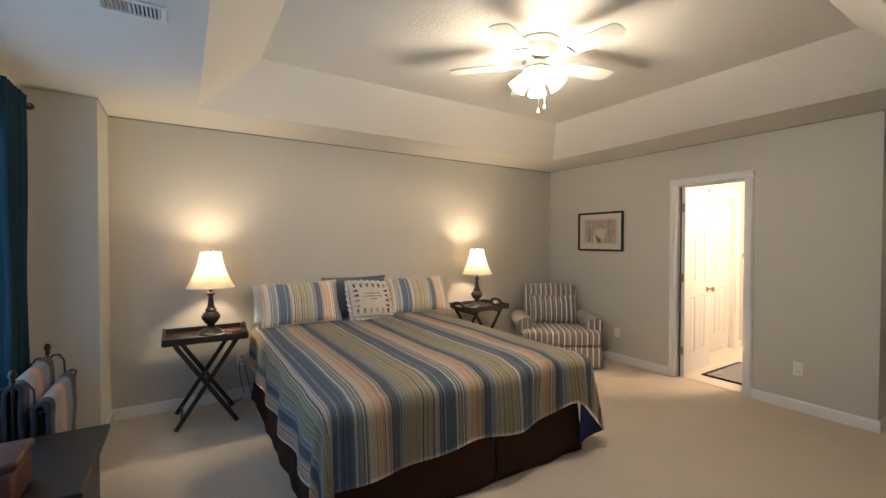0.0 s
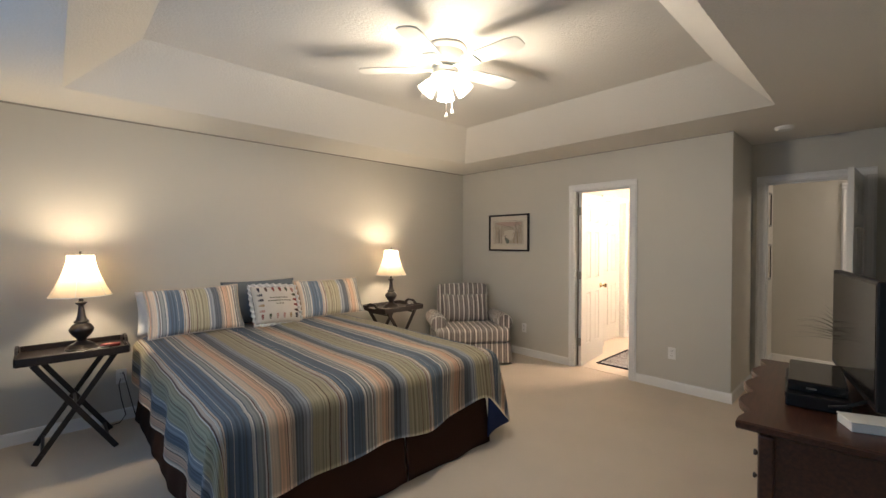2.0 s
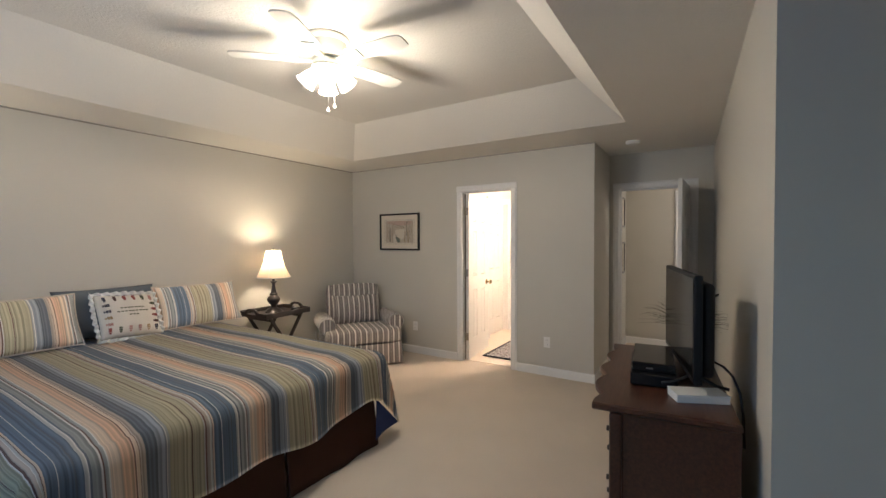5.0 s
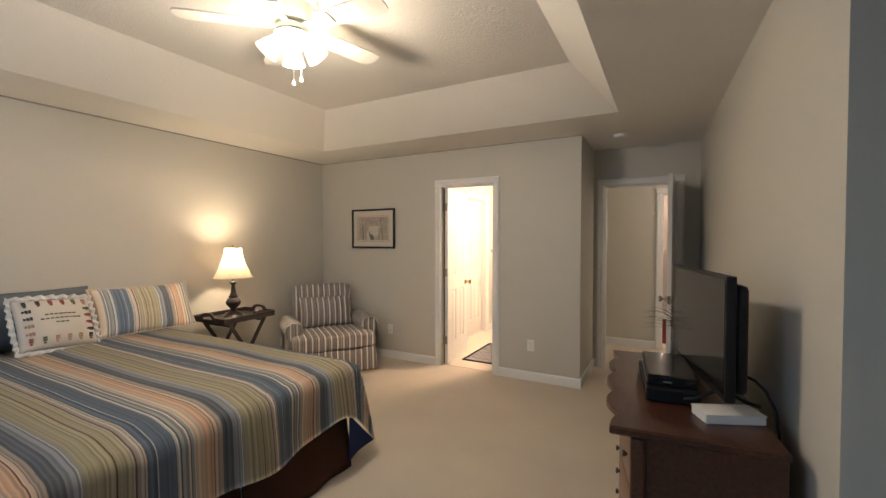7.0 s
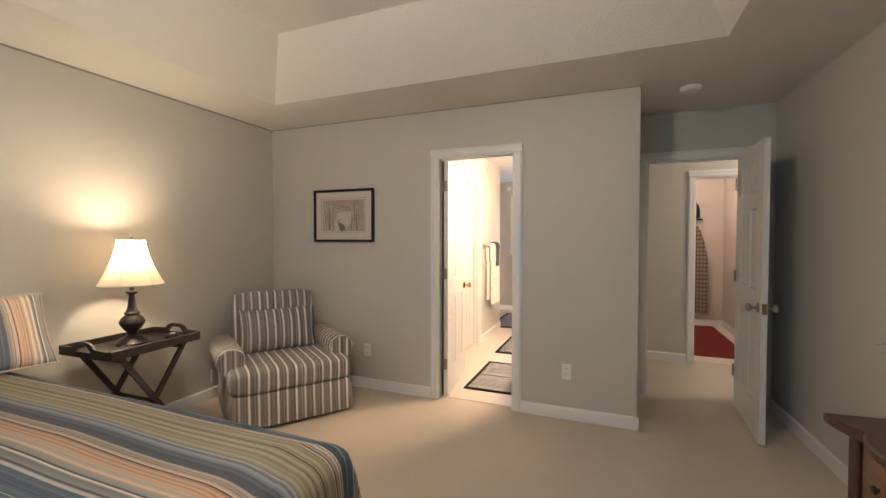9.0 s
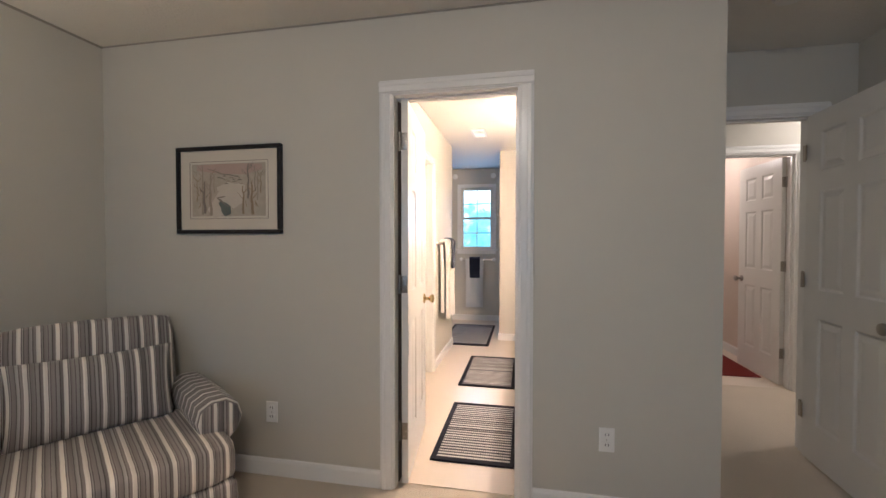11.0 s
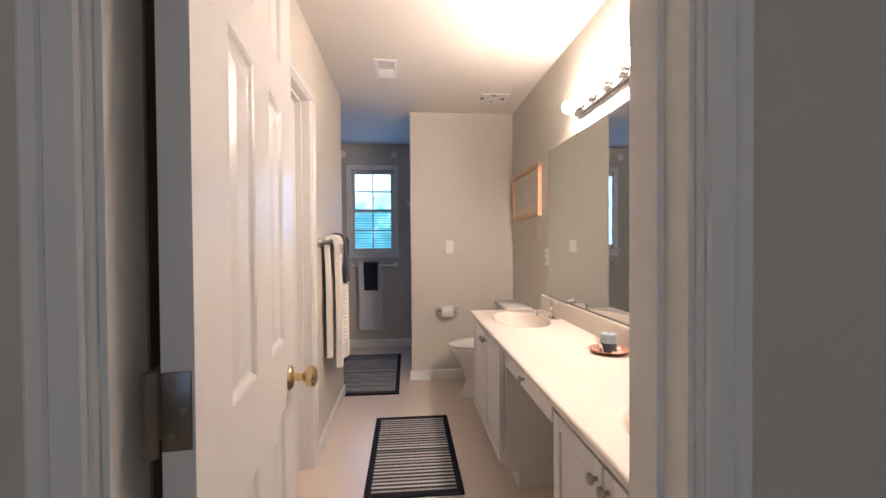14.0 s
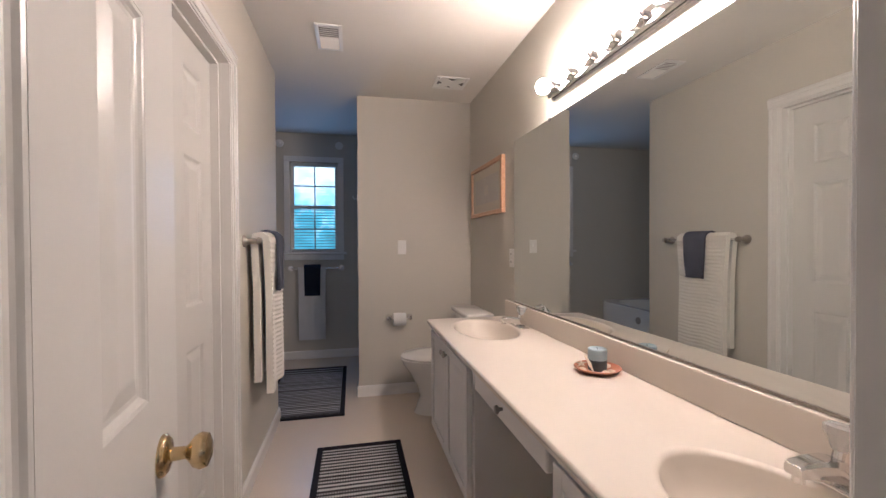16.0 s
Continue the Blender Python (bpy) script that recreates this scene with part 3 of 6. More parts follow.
def quilt_point(u, v, lift=0.0):
    """A place on the quilt, u across from its west hem and v from the head to the foot hem."""
    du = (DROP_L - u) * (0.90 + 0.16 * min(1.0, v / 2.1)) if u < DROP_L else (u - DROP_L - (BX1 - BX0)) if u > DROP_L + (BX1 - BX0) else 0.0
    sx = -1 if u < DROP_L else 1
    dv = max(0.0, v - (BYH - BYF))
    x = min(max(BX0 + u - DROP_L, BX0), BX1)
    y = max(BYH - v, BYF)
    d = math.hypot(du, dv)
    if d <= 1e-6:
        n = noise.noise(Vector((x * 2.1, y * 1.7, 0.3))) * 0.010 + noise.noise(Vector((x * 7, y * 3, 5.3))) * 0.004
        edge = min(x - BX0, BX1 - x, y - BYF)
        sag = 0.030 * (1 - min(1, edge / 0.16)) ** 2
        return Vector((x, y, BZ + n - sag + lift))
    ox, oy = sx * du / d, -dv / d
    arc = min(d, RAD * 1.57)
    a = arc / RAD
    out = RAD * math.sin(a)
    down = RAD * (1 - math.cos(a)) + max(0.0, d - arc)
    corner = min(du, dv) / max(du, dv, 1e-6)
    fold = (0.020 * math.sin(13 * (x + y) + 4 * corner) + 0.034 * noise.noise(Vector((x * 2.6 + sx, y * 2.6, corner * 2)))) * min(1, d / 0.3)
    flare = (0.05 if sx < 0 else 0.05 + 0.10 * du / d) * max(0.0, d - 0.05) + corner * 0.03 * d
    out += fold + flare
    return Vector((x + ox * out, y + oy * out, max(0.02, BZ - 0.030 - down * (1 - 0.06 * corner) + lift)))


def hem(u):
    """How far the foot hem is drawn up along its length."""
    c = (u - DROP_L) / (BX1 - BX0)
    return 0.030 * math.sin(max(0, min(1, c)) * math.pi) + 0.010 * math.sin(max(0, min(1, c)) * 17) + 0.09 * math.exp(-((c - 0.92) / 0.09) ** 2)


bm = sheet(120, 100, lambda a, b: quilt_point(a * QU, b * (QV - hem(a * QU))), 0.0, lambda a, b: (a * QU + 0.198, b * QV))
bmesh.ops.solidify(bm, geom=list(bm.faces), thickness=-0.008)
bed_part("quilt", bm, QUILT, label="quilt with blue, olive, peach and cream stripes", smooth=180)


def corner_lining():
    """The foot corner folded under, showing the dark lining below the hem."""
    def at_hem(c):
        u = DROP_L + (BX1 - BX0) * c
        return quilt_point(u, QV - hem(u))
    inner, tip = at_hem(0.955), quilt_point(QU * 0.995, QV - hem(QU) - 0.006)
    low = Vector((inner.x + 0.03, tip.y + 0.05, 0.045))

    def f(a, b):
        p = inner.lerp(low, b).lerp(tip, a)
        return p + Vector((0, 0.020 + 0.020 * math.sin(a * 3.1) * b, 0.012 * (1 - b)))
    return sheet(10, 10, f, 0.004)


bed_part("quilt_lining", corner_lining(), NAVY, label="navy quilt lining folded under the corner", smooth=180)


def bed_cushion(name, label, w, h, d, mat, m, category="pillow", group=""):
    ob = part(name, pillowed(w, h, d), mat, None, label, smooth=180)
    ob.matrix_world = m
    tagged(ob, category=category, group=group)
    return ob


def cushion_rim(a, w, h, corner=0.05):
    """A point on the edge of a stuffed cushion, a from 0 to 1 round it."""
    k, r = int(a * 4) % 4, a * 4 - int(a * 4)
    p, q = ((-1, -1), (1, -1), (1, 1), (-1, 1), (-1, -1))[k:k + 2]
    x, z = p[0] + (q[0] - p[0]) * r, p[1] + (q[1] - p[1]) * r
    return Vector((x * w / 2 * (1 - corner * (1 - z * z)), 0, h / 2 + z * h / 2 * (1 - corner * (1 - x * x))))


for px, tilt, turn in ((1.475, -24, 3), (2.695, -26, -4)):
    sham = thing("pillow_sham", "striped pillow sham standing against the wall", "pillow", pose(px, 4.58, BZ + 0.005, tilt, 0, turn), "striped pillow shams")
    cover = pillowed(0.71, 0.40, 0.17)
    layer = cover.loops.layers.uv.verify()
    for fc in cover.faces:
        for lp in fc.loops:
            lp[layer].uv.x = 0.825 - lp[layer].uv.x
    part("cover", cover, QUILT, sham, smooth=180)
    rim = bmesh.new()
    tube(rim, [cushion_rim(k / 96 * 0.9999, 0.712, 0.402) for k in range(97)], 0.006, 6)
    part("piping", rim, PIPING, sham, "cream corded edge", smooth=180)
bed_cushion("pillow", "grey blue pillow leaning on the wall", 0.70, 0.41, 0.17, GREYCLOTH, pose(2.06, 4.73, BZ + 0.005, -20, 0, 2))
bed_cushion("pillow", "white pillow behind the striped sham", 0.70, 0.36, 0.12, WHITECLOTH, pose(1.42, 4.76, BZ + 0.005, -12, 0, 3))
bed_cushion("pillow", "white pillow behind the striped sham", 0.70, 0.36, 0.12, WHITECLOTH, pose(2.71, 4.76, BZ + 0.005, -12, 0, -3))

# the ruffled cushion with its stitched border of small shapes
deco = thing("throw_pillow", "white ruffled throw pillow stitched with small coloured shapes", "pillow", pose(2.11, 4.51, BZ + 0.012, -28, 4, 6))
PRINT = paint("cream_printed_cloth", (0.62, 0.58, 0.52), 0.95, 0.05, 6, 400, 0.3, spec=0.1)
part("cushion", pillowed(0.44, 0.37, 0.15), PRINT, deco, smooth=180)


def ruffle(a, b):
    s = a * 4
    k, r = int(min(s, 3.9999)), s - int(min(s, 3.9999))
    cs = [(-0.215, 0.005), (0.215, 0.005), (0.215, 0.365), (-0.215, 0.365), (-0.215, 0.005)]
    x, z = cs[k][0] + (cs[k + 1][0] - cs[k][0]) * r, cs[k][1] + (cs[k + 1][1] - cs[k][1]) * r
    o = Vector((x, 0, (z - 0.185) * 1.15)).normalized()
    return Vector((x, 0, z)) + o * (0.032 * b) + Vector((0, 0.010 * math.sin(a * 190) * (0.4 + b), 0))


part("ruffle", sheet(240, 3, ruffle, 0.002), WHITECLOTH, deco, "white gathered ruffle", smooth=180)
STITCH = [paint("stitch_" + n, c, 0.9, 0.1) for n, c in (("red", (0.26, 0.07, 0.06)), ("brown", (0.09, 0.05, 0.04)), ("navy", (0.045, 0.045, 0.065)), ("gold", (0.34, 0.23, 0.12)), ("pink", (0.42, 0.23, 0.20)), ("green", (0.10, 0.11, 0.07)))]


def on_cushion(x, z, off=0.004):
    a, b = x / 0.22, (z - 0.185) / 0.185
    t = max(0.0, (1 - a * a) * (1 - b * b)) ** 0.55
    return -(0.075 * t + off + 0.004 * t)


rng = random.Random(7)
spots = [(-0.165 + 0.066 * k, 0.055) for k in range(6)] + [(-0.165 + 0.066 * k, 0.315) for k in range(6)] + [(s * 0.165, 0.105 + 0.052 * k) for s in (-1, 1) for k in range(4)]
for n, (x, z) in enumerate(spots):
    bm = bmesh.new()
    up_right = z in (0.055, 0.315)
    for k in range(3):
        w, h = ((0.022, 0.014) if up_right else (0.014, 0.022)) if k else ((0.014, 0.012) if up_right else (0.012, 0.014))
        cx, cz = (x, z + (k - 1) * 0.015) if up_right else (x + (k - 1) * 0.015, z)
        y = on_cushion(cx, cz)
        box(bm, cx - w / 2, cx + w / 2, y, y + 0.003, cz - h / 2, cz + h / 2)
    part("stitched_shape", bm, STITCH[(n * 5 + n // 3) % 6], deco)
for k in range(3):
    bm = bmesh.new()
    for x in range(-4, 5):
        if k == 0 and abs(x) > 3 or k == 2 and abs(x) > 1:
            continue
        xx, zz = x * 0.025, 0.225 - 0.03 * k
        y = on_cushion(xx, zz)
        box(bm, xx - 0.009, xx + 0.009, y, y + 0.003, zz - 0.004, zz + 0.004)
    part("stitched_line", bm, STITCH[5], deco)

# ---- bedroom: tray tables and lamps ----
tray = thing("tray_table", "dark wooden butler tray table on crossed legs", "side table", pose(0.70, 4.62, 0), "tray tables beside the bed")
W, D, TZ = 0.285, 0.225, 0.665
part("tray_bottom", boxes((-W, W, -D, D, TZ, TZ + 0.014), bevel=0.003), BLACKWOOD, tray)
for s in (-1, 1):
    part("tray_side", boxes((-W, W, s * D - 0.008, s * D + 0.008, TZ - 0.002, TZ + 0.052), bevel=0.004), BLACKWOOD, tray)
    bm = bmesh.new()
    prof = [(-D + 0.008, 0.052), (-0.10, 0.056), (-0.075, 0.080), (-0.04, 0.092), (0.04, 0.092), (0.075, 0.080), (0.10, 0.056), (D - 0.008, 0.052)]
    hole = [(-D + 0.008, 0.0), (-0.10, 0.0), (-0.065, 0.048), (-0.038, 0.070), (0.038, 0.070), (0.065, 0.048), (0.10, 0.0), (D - 0.008, 0.0)]
    for off in (-0.008, 0.008):
        t = [bm.verts.new((s * W + off, y, TZ + z)) for y, z in prof]
        l = [bm.verts.new((s * W + off, y, TZ + z)) for y, z in hole]
        for k in range(7):
            bm.faces.new((t[k], t[k + 1], l[k + 1], l[k]))
    bm.verts.ensure_lookup_table()
    for base in (0, 8):
        for k in range(7):
            bm.faces.new((bm.verts[base + k], bm.verts[base + k + 1], bm.verts[base + k + 17], bm.verts[base + k + 16]))
    box(bm, s * W - 0.008, s * W + 0.008, -0.10, 0.10, TZ, TZ + 0.034)
    part("tray_end", bm, BLACKWOOD, tray, "raised tray end with a hand hole")
for y in (-0.185, 0.185):
    for s in (-1, 1):
        yy = y + (0.012 if s > 0 else -0.012)
        bm = boxes((-0.017, 0.017, -0.010, 0.010, -0.39, 0.39), bevel=0.003)
        bmesh.ops.transform(bm, verts=bm.verts, matrix=pose(0, yy, 0.332, 0, s * 32.5, 0))
        for v in bm.verts:
            v.co.z = min(max(v.co.z, 0.0), TZ)
        part("leg", bm, BLACKWOOD, tray)
for z, x in ((0.332, 0.0), (0.63, 0.19), (0.63, -0.19), (0.06, 0.17), (0.06, -0.17)):
    bm = bmesh.new()
    part("stretcher", rod(bm, (x, -0.19, z), (x, 0.19, z), 0.010), BLACKWOOD, tray, smooth=50)
copy_thing(tray, pose(3.50, 4.66, 0, 0, 0, 2))


def shade_material():
    def build(nt, b):
        tr = node(nt, "BsdfTranslucent", Color=(0.62, 0.50, 0.34, 1))
        df = node(nt, "BsdfDiffuse", Color=(0.80, 0.74, 0.64, 1))
        mx = node(nt, "MixShader", Fac=0.58)
        nt.links.new(df.outputs[0], mx.inputs[1])
        nt.links.new(tr.outputs[0], mx.inputs[2])
        nt.links.new(mx.outputs[0], nt.nodes["Material Output"].inputs[0])
    return material("lamp_shade_cloth", build)


SHADE = shade_material()
lampob = thing("table_lamp", "table lamp with a dark turned base and lit cream bell shade", "lamp", pose(0.74, 4.66, 0.681), "bedside table lamps")
prof = [(0.0, 0.0), (0.075, 0.0), (0.078, 0.012), (0.066, 0.022), (0.060, 0.034), (0.040, 0.044), (0.022, 0.060), (0.024, 0.078), (0.042, 0.100), (0.056, 0.128), (0.058, 0.146), (0.046, 0.172), (0.030, 0.188), (0.036, 0.194), (0.036, 0.202), (0.026, 0.212), (0.024, 0.240), (0.018, 0.290), (0.016, 0.312), (0.024, 0.320), (0.034, 0.330), (0.034, 0.338), (0.014, 0.346), (0.012, 0.375), (0.0, 0.376)]
part("base", lathe(bmesh.new(), [(r * 1.22 if z < 0.23 else r, z) for r, z in prof]), BRONZE, lampob, "turned dark bronze base", smooth=40)
sh = [(0.076 + 0.100 * (1 - k / 12) ** 1.55, 0.385 + 0.285 * k / 12) for k in range(13)]
bm = bmesh.new()
seg = 36
rings = [[bm.verts.new((r * math.cos(2 * math.pi * i / seg), r * math.sin(2 * math.pi * i / seg), z)) for i in range(seg)] for r, z in sh]
for a, b in zip(rings, rings[1:]):
    for i in range(seg):
        bm.faces.new((a[i], a[(i + 1) % seg], b[(i + 1) % seg], b[i]))
shade = part("shade", bm, SHADE, lampob, "cream cloth bell shade", smooth=180)
for r, z in (sh[0], sh[-1]):
    bm = bmesh.new()
    tube(bm, [(r * math.cos(2 * math.pi * i / 32), r * math.sin(2 * math.pi * i / 32), z) for i in range(33)], 0.004, 6)
    part("shade_trim", bm, WHITECLOTH, shade, smooth=180)
for k in range(6):
    a = 2 * math.pi * (k + 0.3) / 6
    bm = bmesh.new()
    tube(bm, [((r + 0.001) * math.cos(a), (r + 0.001) * math.sin(a), z) for r, z in sh], 0.0022, 5)
    part("shade_rib", bm, WHITECLOTH, shade, smooth=180)
harp = rod(bmesh.new(), (0, 0, 0.655), (0, 0, 0.685), 0.003)
for k in range(3):
    c, s = math.cos(2.1 * k), math.sin(2.1 * k)
    rod(harp, (0, 0, 0.668), (0.076 * c, 0.076 * s, 0.668), 0.0018, seg=6)
tube(harp, [(0, 0.012, 0.376), (0, 0.045, 0.42), (0, 0.055, 0.52), (0, 0.03, 0.63), (0, 0, 0.656), (0, -0.03, 0.63), (0, -0.055, 0.52), (0, -0.045, 0.42), (0, -0.012, 0.376)], 0.002, 6)
part("harp", harp, NICKEL, lampob)
part("finial", lathe(bmesh.new(), [(0.0, 0.680), (0.008, 0.682), (0.006, 0.690), (0.010, 0.697), (0.0, 0.706)], seg=12), BRONZE, lampob, smooth=60)
copy_thing(lampob, pose(3.50, 4.68, 0.681, 0, 0, 20))

# small things on the trays
rem = thing("remote_control", "small black remote control lying on the tray", "remote", pose(0.83, 4.53, 0.680, 0, 0, 25))
part("body", boxes((-0.07, 0.07, -0.02, 0.02, 0, 0.018), bevel=0.005), BLACKPLASTIC, rem)
part("button_pad", boxes((-0.05, 0.03, -0.013, 0.013, 0.018, 0.020)), paint("grey_rubber", (0.12, 0.12, 0.13), 0.6), rem)
gl = thing("eyeglasses_case", "dark red eyeglass case on the tray", "case", pose(0.90, 4.62, 0.680, 0, 0, -10))
part("case_body", boxes((-0.06, 0.06, -0.022, 0.022, 0, 0.025), bevel=0.009), paint("dark_red_leather", (0.16, 0.02, 0.02), 0.4, 0.2), gl, smooth=60)
pad = thing("notebook", "small dark notebook lying on the tray", "notebook", pose(3.36, 4.56, 0.680, 0, 0, 12))
part("cover", boxes((-0.07, 0.07, -0.05, 0.05, 0, 0.014), bevel=0.002), BLACKPLASTIC, pad)
part("pages", boxes((-0.066, 0.066, -0.046, 0.0505, 0.003, 0.011)), WHITECLOTH, pad)
mouse = thing("alarm_clock", "small dark rounded alarm clock on the tray", "clock", pose(3.68, 4.56, 0.680))
part("body", lathe(bmesh.new(), [(0.0, 0.0), (0.042, 0.0), (0.045, 0.012), (0.035, 0.032), (0.0, 0.04)], seg=20), BLACKPLASTIC, mouse, smooth=50)
part("dial", lathe(bmesh.new(), [(0.0, 0.0405), (0.018, 0.038), (0.018, 0.041), (0.0, 0.043)], seg=16), WHITEPLASTIC, mouse)


def outlet(m, label="white duplex wall outlet", switch=False):
    ob = thing("light_switch" if switch else "wall_outlet", label, "switch" if switch else "outlet", m)
    part("cover_plate", boxes((-0.035, 0.035, -0.006, 0, -0.058, 0.058), bevel=0.003), WHITEPLASTIC, ob)
    if switch:
        part("toggle", boxes((-0.006, 0.006, -0.018, -0.006, -0.004, 0.016), bevel=0.002), WHITEPLASTIC, ob)
    else:
        for z in (-0.024, 0.024):
            sock = part("socket", boxes((-0.017, 0.017, -0.0085, -0.006, z - 0.014, z + 0.014), bevel=0.001), WHITEPLASTIC, ob)
            for x in (-0.007, 0.007):
                part("slot", boxes((x - 0.0015, x + 0.0015, -0.0092, -0.0084, z - 0.004, z + 0.007)), BLACKPLASTIC, sock)
    part("screw", rod(bmesh.new(), (0, -0.0072, 0), (0, -0.006, 0), 0.003, seg=8), NICKEL, ob)
    return ob


outlet(pose(0.99, N, 0.36))
outlet(pose(E, 3.85, 0.35, 0, 0, -90))
outlet(pose(E, 2.105, 0.36, 0, 0, -90))
cord = bmesh.new()
tube(cord, [(0.985, 4.935, 0.34), (0.97, 4.90, 0.30), (0.985, 4.89, 0.18), (1.01, 4.88, 0.06), (0.97, 4.86, 0.012), (0.90, 4.84, 0.010)], 0.0035, 6)
tagged(part("lamp_cord", cord, BLACKPLASTIC, None, "black lamp cord hanging from the wall outlet", 180), category="cord")
cord = bmesh.new()
tube(cord, [(0.995, 4.935, 0.38), (1.0, 4.90, 0.40), (1.03, 4.89, 0.25), (1.06, 4.88, 0.10), (1.08, 4.87, 0.010)], 0.0035, 6)
tagged(part("charger_cord", cord, BLACKPLASTIC, None, "black charger cord plugged into the wall outlet", 180), category="cord")

# ---- bedroom: armchair ----
GREY, DGREY, IVORY, TAUPE = (0.34, 0.315, 0.295), (0.11, 0.092, 0.088), (0.72, 0.68, 0.62), (0.25, 0.222, 0.21)
TICKING = striped("striped_upholstery_cloth", [(16, IVORY), (3, DGREY), (5, GREY), (3, DGREY), (15, TAUPE), (3, DGREY), (12, GREY), (4, DGREY), (10, TAUPE)], 0.064, threads=30.0)
chair = thing("armchair", "armchair in grey and ivory striped upholstery, skirted", "armchair", pose(4.42, 4.30, 0, 0, 0, -35))
# front towards local -y


def uv_front(bm, mode="x"):
    """Metre coordinates for the stripes, running up the front and over the top."""
    uv = bm.loops.layers.uv.verify()
    for fc in bm.faces:
        n = fc.normal
        for lp in fc.loops:
            c = lp.vert.co
            lp[uv].uv = ((c.y if abs(n.x) > 0.75 else c.x), c.z)


def soft_box(x0, x1, y0, y1, z0, z1, r, puff=0.0, cuts=6):
    bm = bmesh.new()
    g = bmesh.ops.create_cube(bm, size=1.0)
    bmesh.ops.subdivide_edges(bm, edges=bm.edges, cuts=cuts, use_grid_fill=True)
    for v in bm.verts:
        x, y, z = v.co * 2
        px, py, pz = puff * (1 - y * y) * (1 - z * z), puff * (1 - x * x) * (1 - z * z), puff * (1 - x * x) * (1 - y * y)
        v.co = Vector(((x0 + x1) / 2 + x * ((x1 - x0) / 2 + px), (y0 + y1) / 2 + y * ((y1 - y0) / 2 + py), (z0 + z1) / 2 + z * ((z1 - z0) / 2 + pz)))
        q = Vector((min(max(v.co.x, x0 + r), x1 - r), min(max(v.co.y, y0 + r), y1 - r), min(max(v.co.z, z0 + r), z1 - r)))
        d = v.co - q
        if d.length > r:
            v.co = q + d.normalized() * (r + max(0.0, min(puff, d.length - r)) * 0.6)
    bmesh.ops.recalc_face_normals(bm, faces=bm.faces)
    uv_front(bm)
    return bm


bm = boxes((-0.43, 0.43, -0.435, 0.36, 0.02, 0.265), bevel=0.02)
for v in bm.verts:
    if v.co.z < 0.1:
        v.co.x *= 1.035
        v.co.y *= 1.03
bmesh.ops.recalc_face_normals(bm, faces=bm.faces)
uv_front(bm)
part("seat_base", bm, TICKING, chair, "skirted striped base", smooth=50)
part("seat_cushion", soft_box(-0.43, 0.43, -0.44, 0.20, 0.262, 0.43, 0.055, 0.014, 8), TICKING, chair, smooth=180)
bm = soft_box(-0.335, 0.335, 0.13, 0.30, 0.30, 0.93, 0.06, 0.02)
bmesh.ops.transform(bm, verts=bm.verts, matrix=Matrix.Translation((0, 0.04, 0)) @ Matrix.Rotation(radians(-9), 4, "X"))
part("backrest", bm, TICKING, chair, smooth=180)
bm = pillowed(0.60, 0.36, 0.17)
bmesh.ops.transform(bm, verts=bm.verts, matrix=pose(0, 0.095, 0.42, -13, 0, 0))
part("back_cushion", bm, TICKING, chair, "loose striped lumbar cushion", smooth=180)
for s in (-1, 1):
    bm = bmesh.new()
    uv = bm.loops.layers.uv.new("UVMap")
    prof = [(-0.055, 0.14), (-0.060, 0.38), (-0.105, 0.42), (-0.122, 0.47), (-0.105, 0.53), (-0.055, 0.565), (0.01, 0.565), (0.06, 0.535), (0.075, 0.48), (0.06, 0.42), (0.055, 0.14)]
    ys = [-0.265, -0.25, -0.15, 0.0, 0.2, 0.33]
    arcs = [0.0]
    for (a, b), (c, d) in zip(prof, prof[1:]):
        arcs.append(arcs[-1] + math.hypot(c - a, d - b))
    rows = []
    for n, y in enumerate(ys):
        sc = 0.90 if n == 0 else 1.0
        rows.append([bm.verts.new((s * (0.385 - x * 1.0 * sc), y, 0.10 + (z - 0.10) * (0.98 if n == 0 else 1.0) - 0.05 * max(0, y) * 0.6)) for x, z in prof])
    for n in range(len(ys) - 1):
        for k in range(len(prof) - 1):
            q = [(n, k), (n + 1, k), (n + 1, k + 1), (n, k + 1)]
            fc = bm.faces.new([rows[a][b] for a, b in q])
            for lp, (a, b) in zip(fc.loops, q):
                lp[uv].uv = (ys[a], arcs[b])
    for row, yy in ((rows[0], 0), (rows[-1], 1)):
        fc = bm.faces.new(row)
        for lp in fc.loops:
            lp[uv].uv = (lp.vert.co.x, lp.vert.co.z)
    part("arm", bm, TICKING, chair, "rolled striped arm", smooth=50)
for x in (-0.33, 0.33):
    for y in (-0.30, 0.28):
        part("foot", rod(bmesh.new(), (x, y, 0), (x, y, 0.03), 0.02, seg=10), BLACKWOOD, chair)
tagged(part("chair_lever", boxes((-0.012, 0.0, -0.012, 0.012, -0.05, 0.05), bevel=0.004), WHITEPLASTIC, chair, "small pale side lever"), kind="")
bpy.data.objects["chair_lever"].matrix_local = pose(-0.51, -0.06, 0.34)

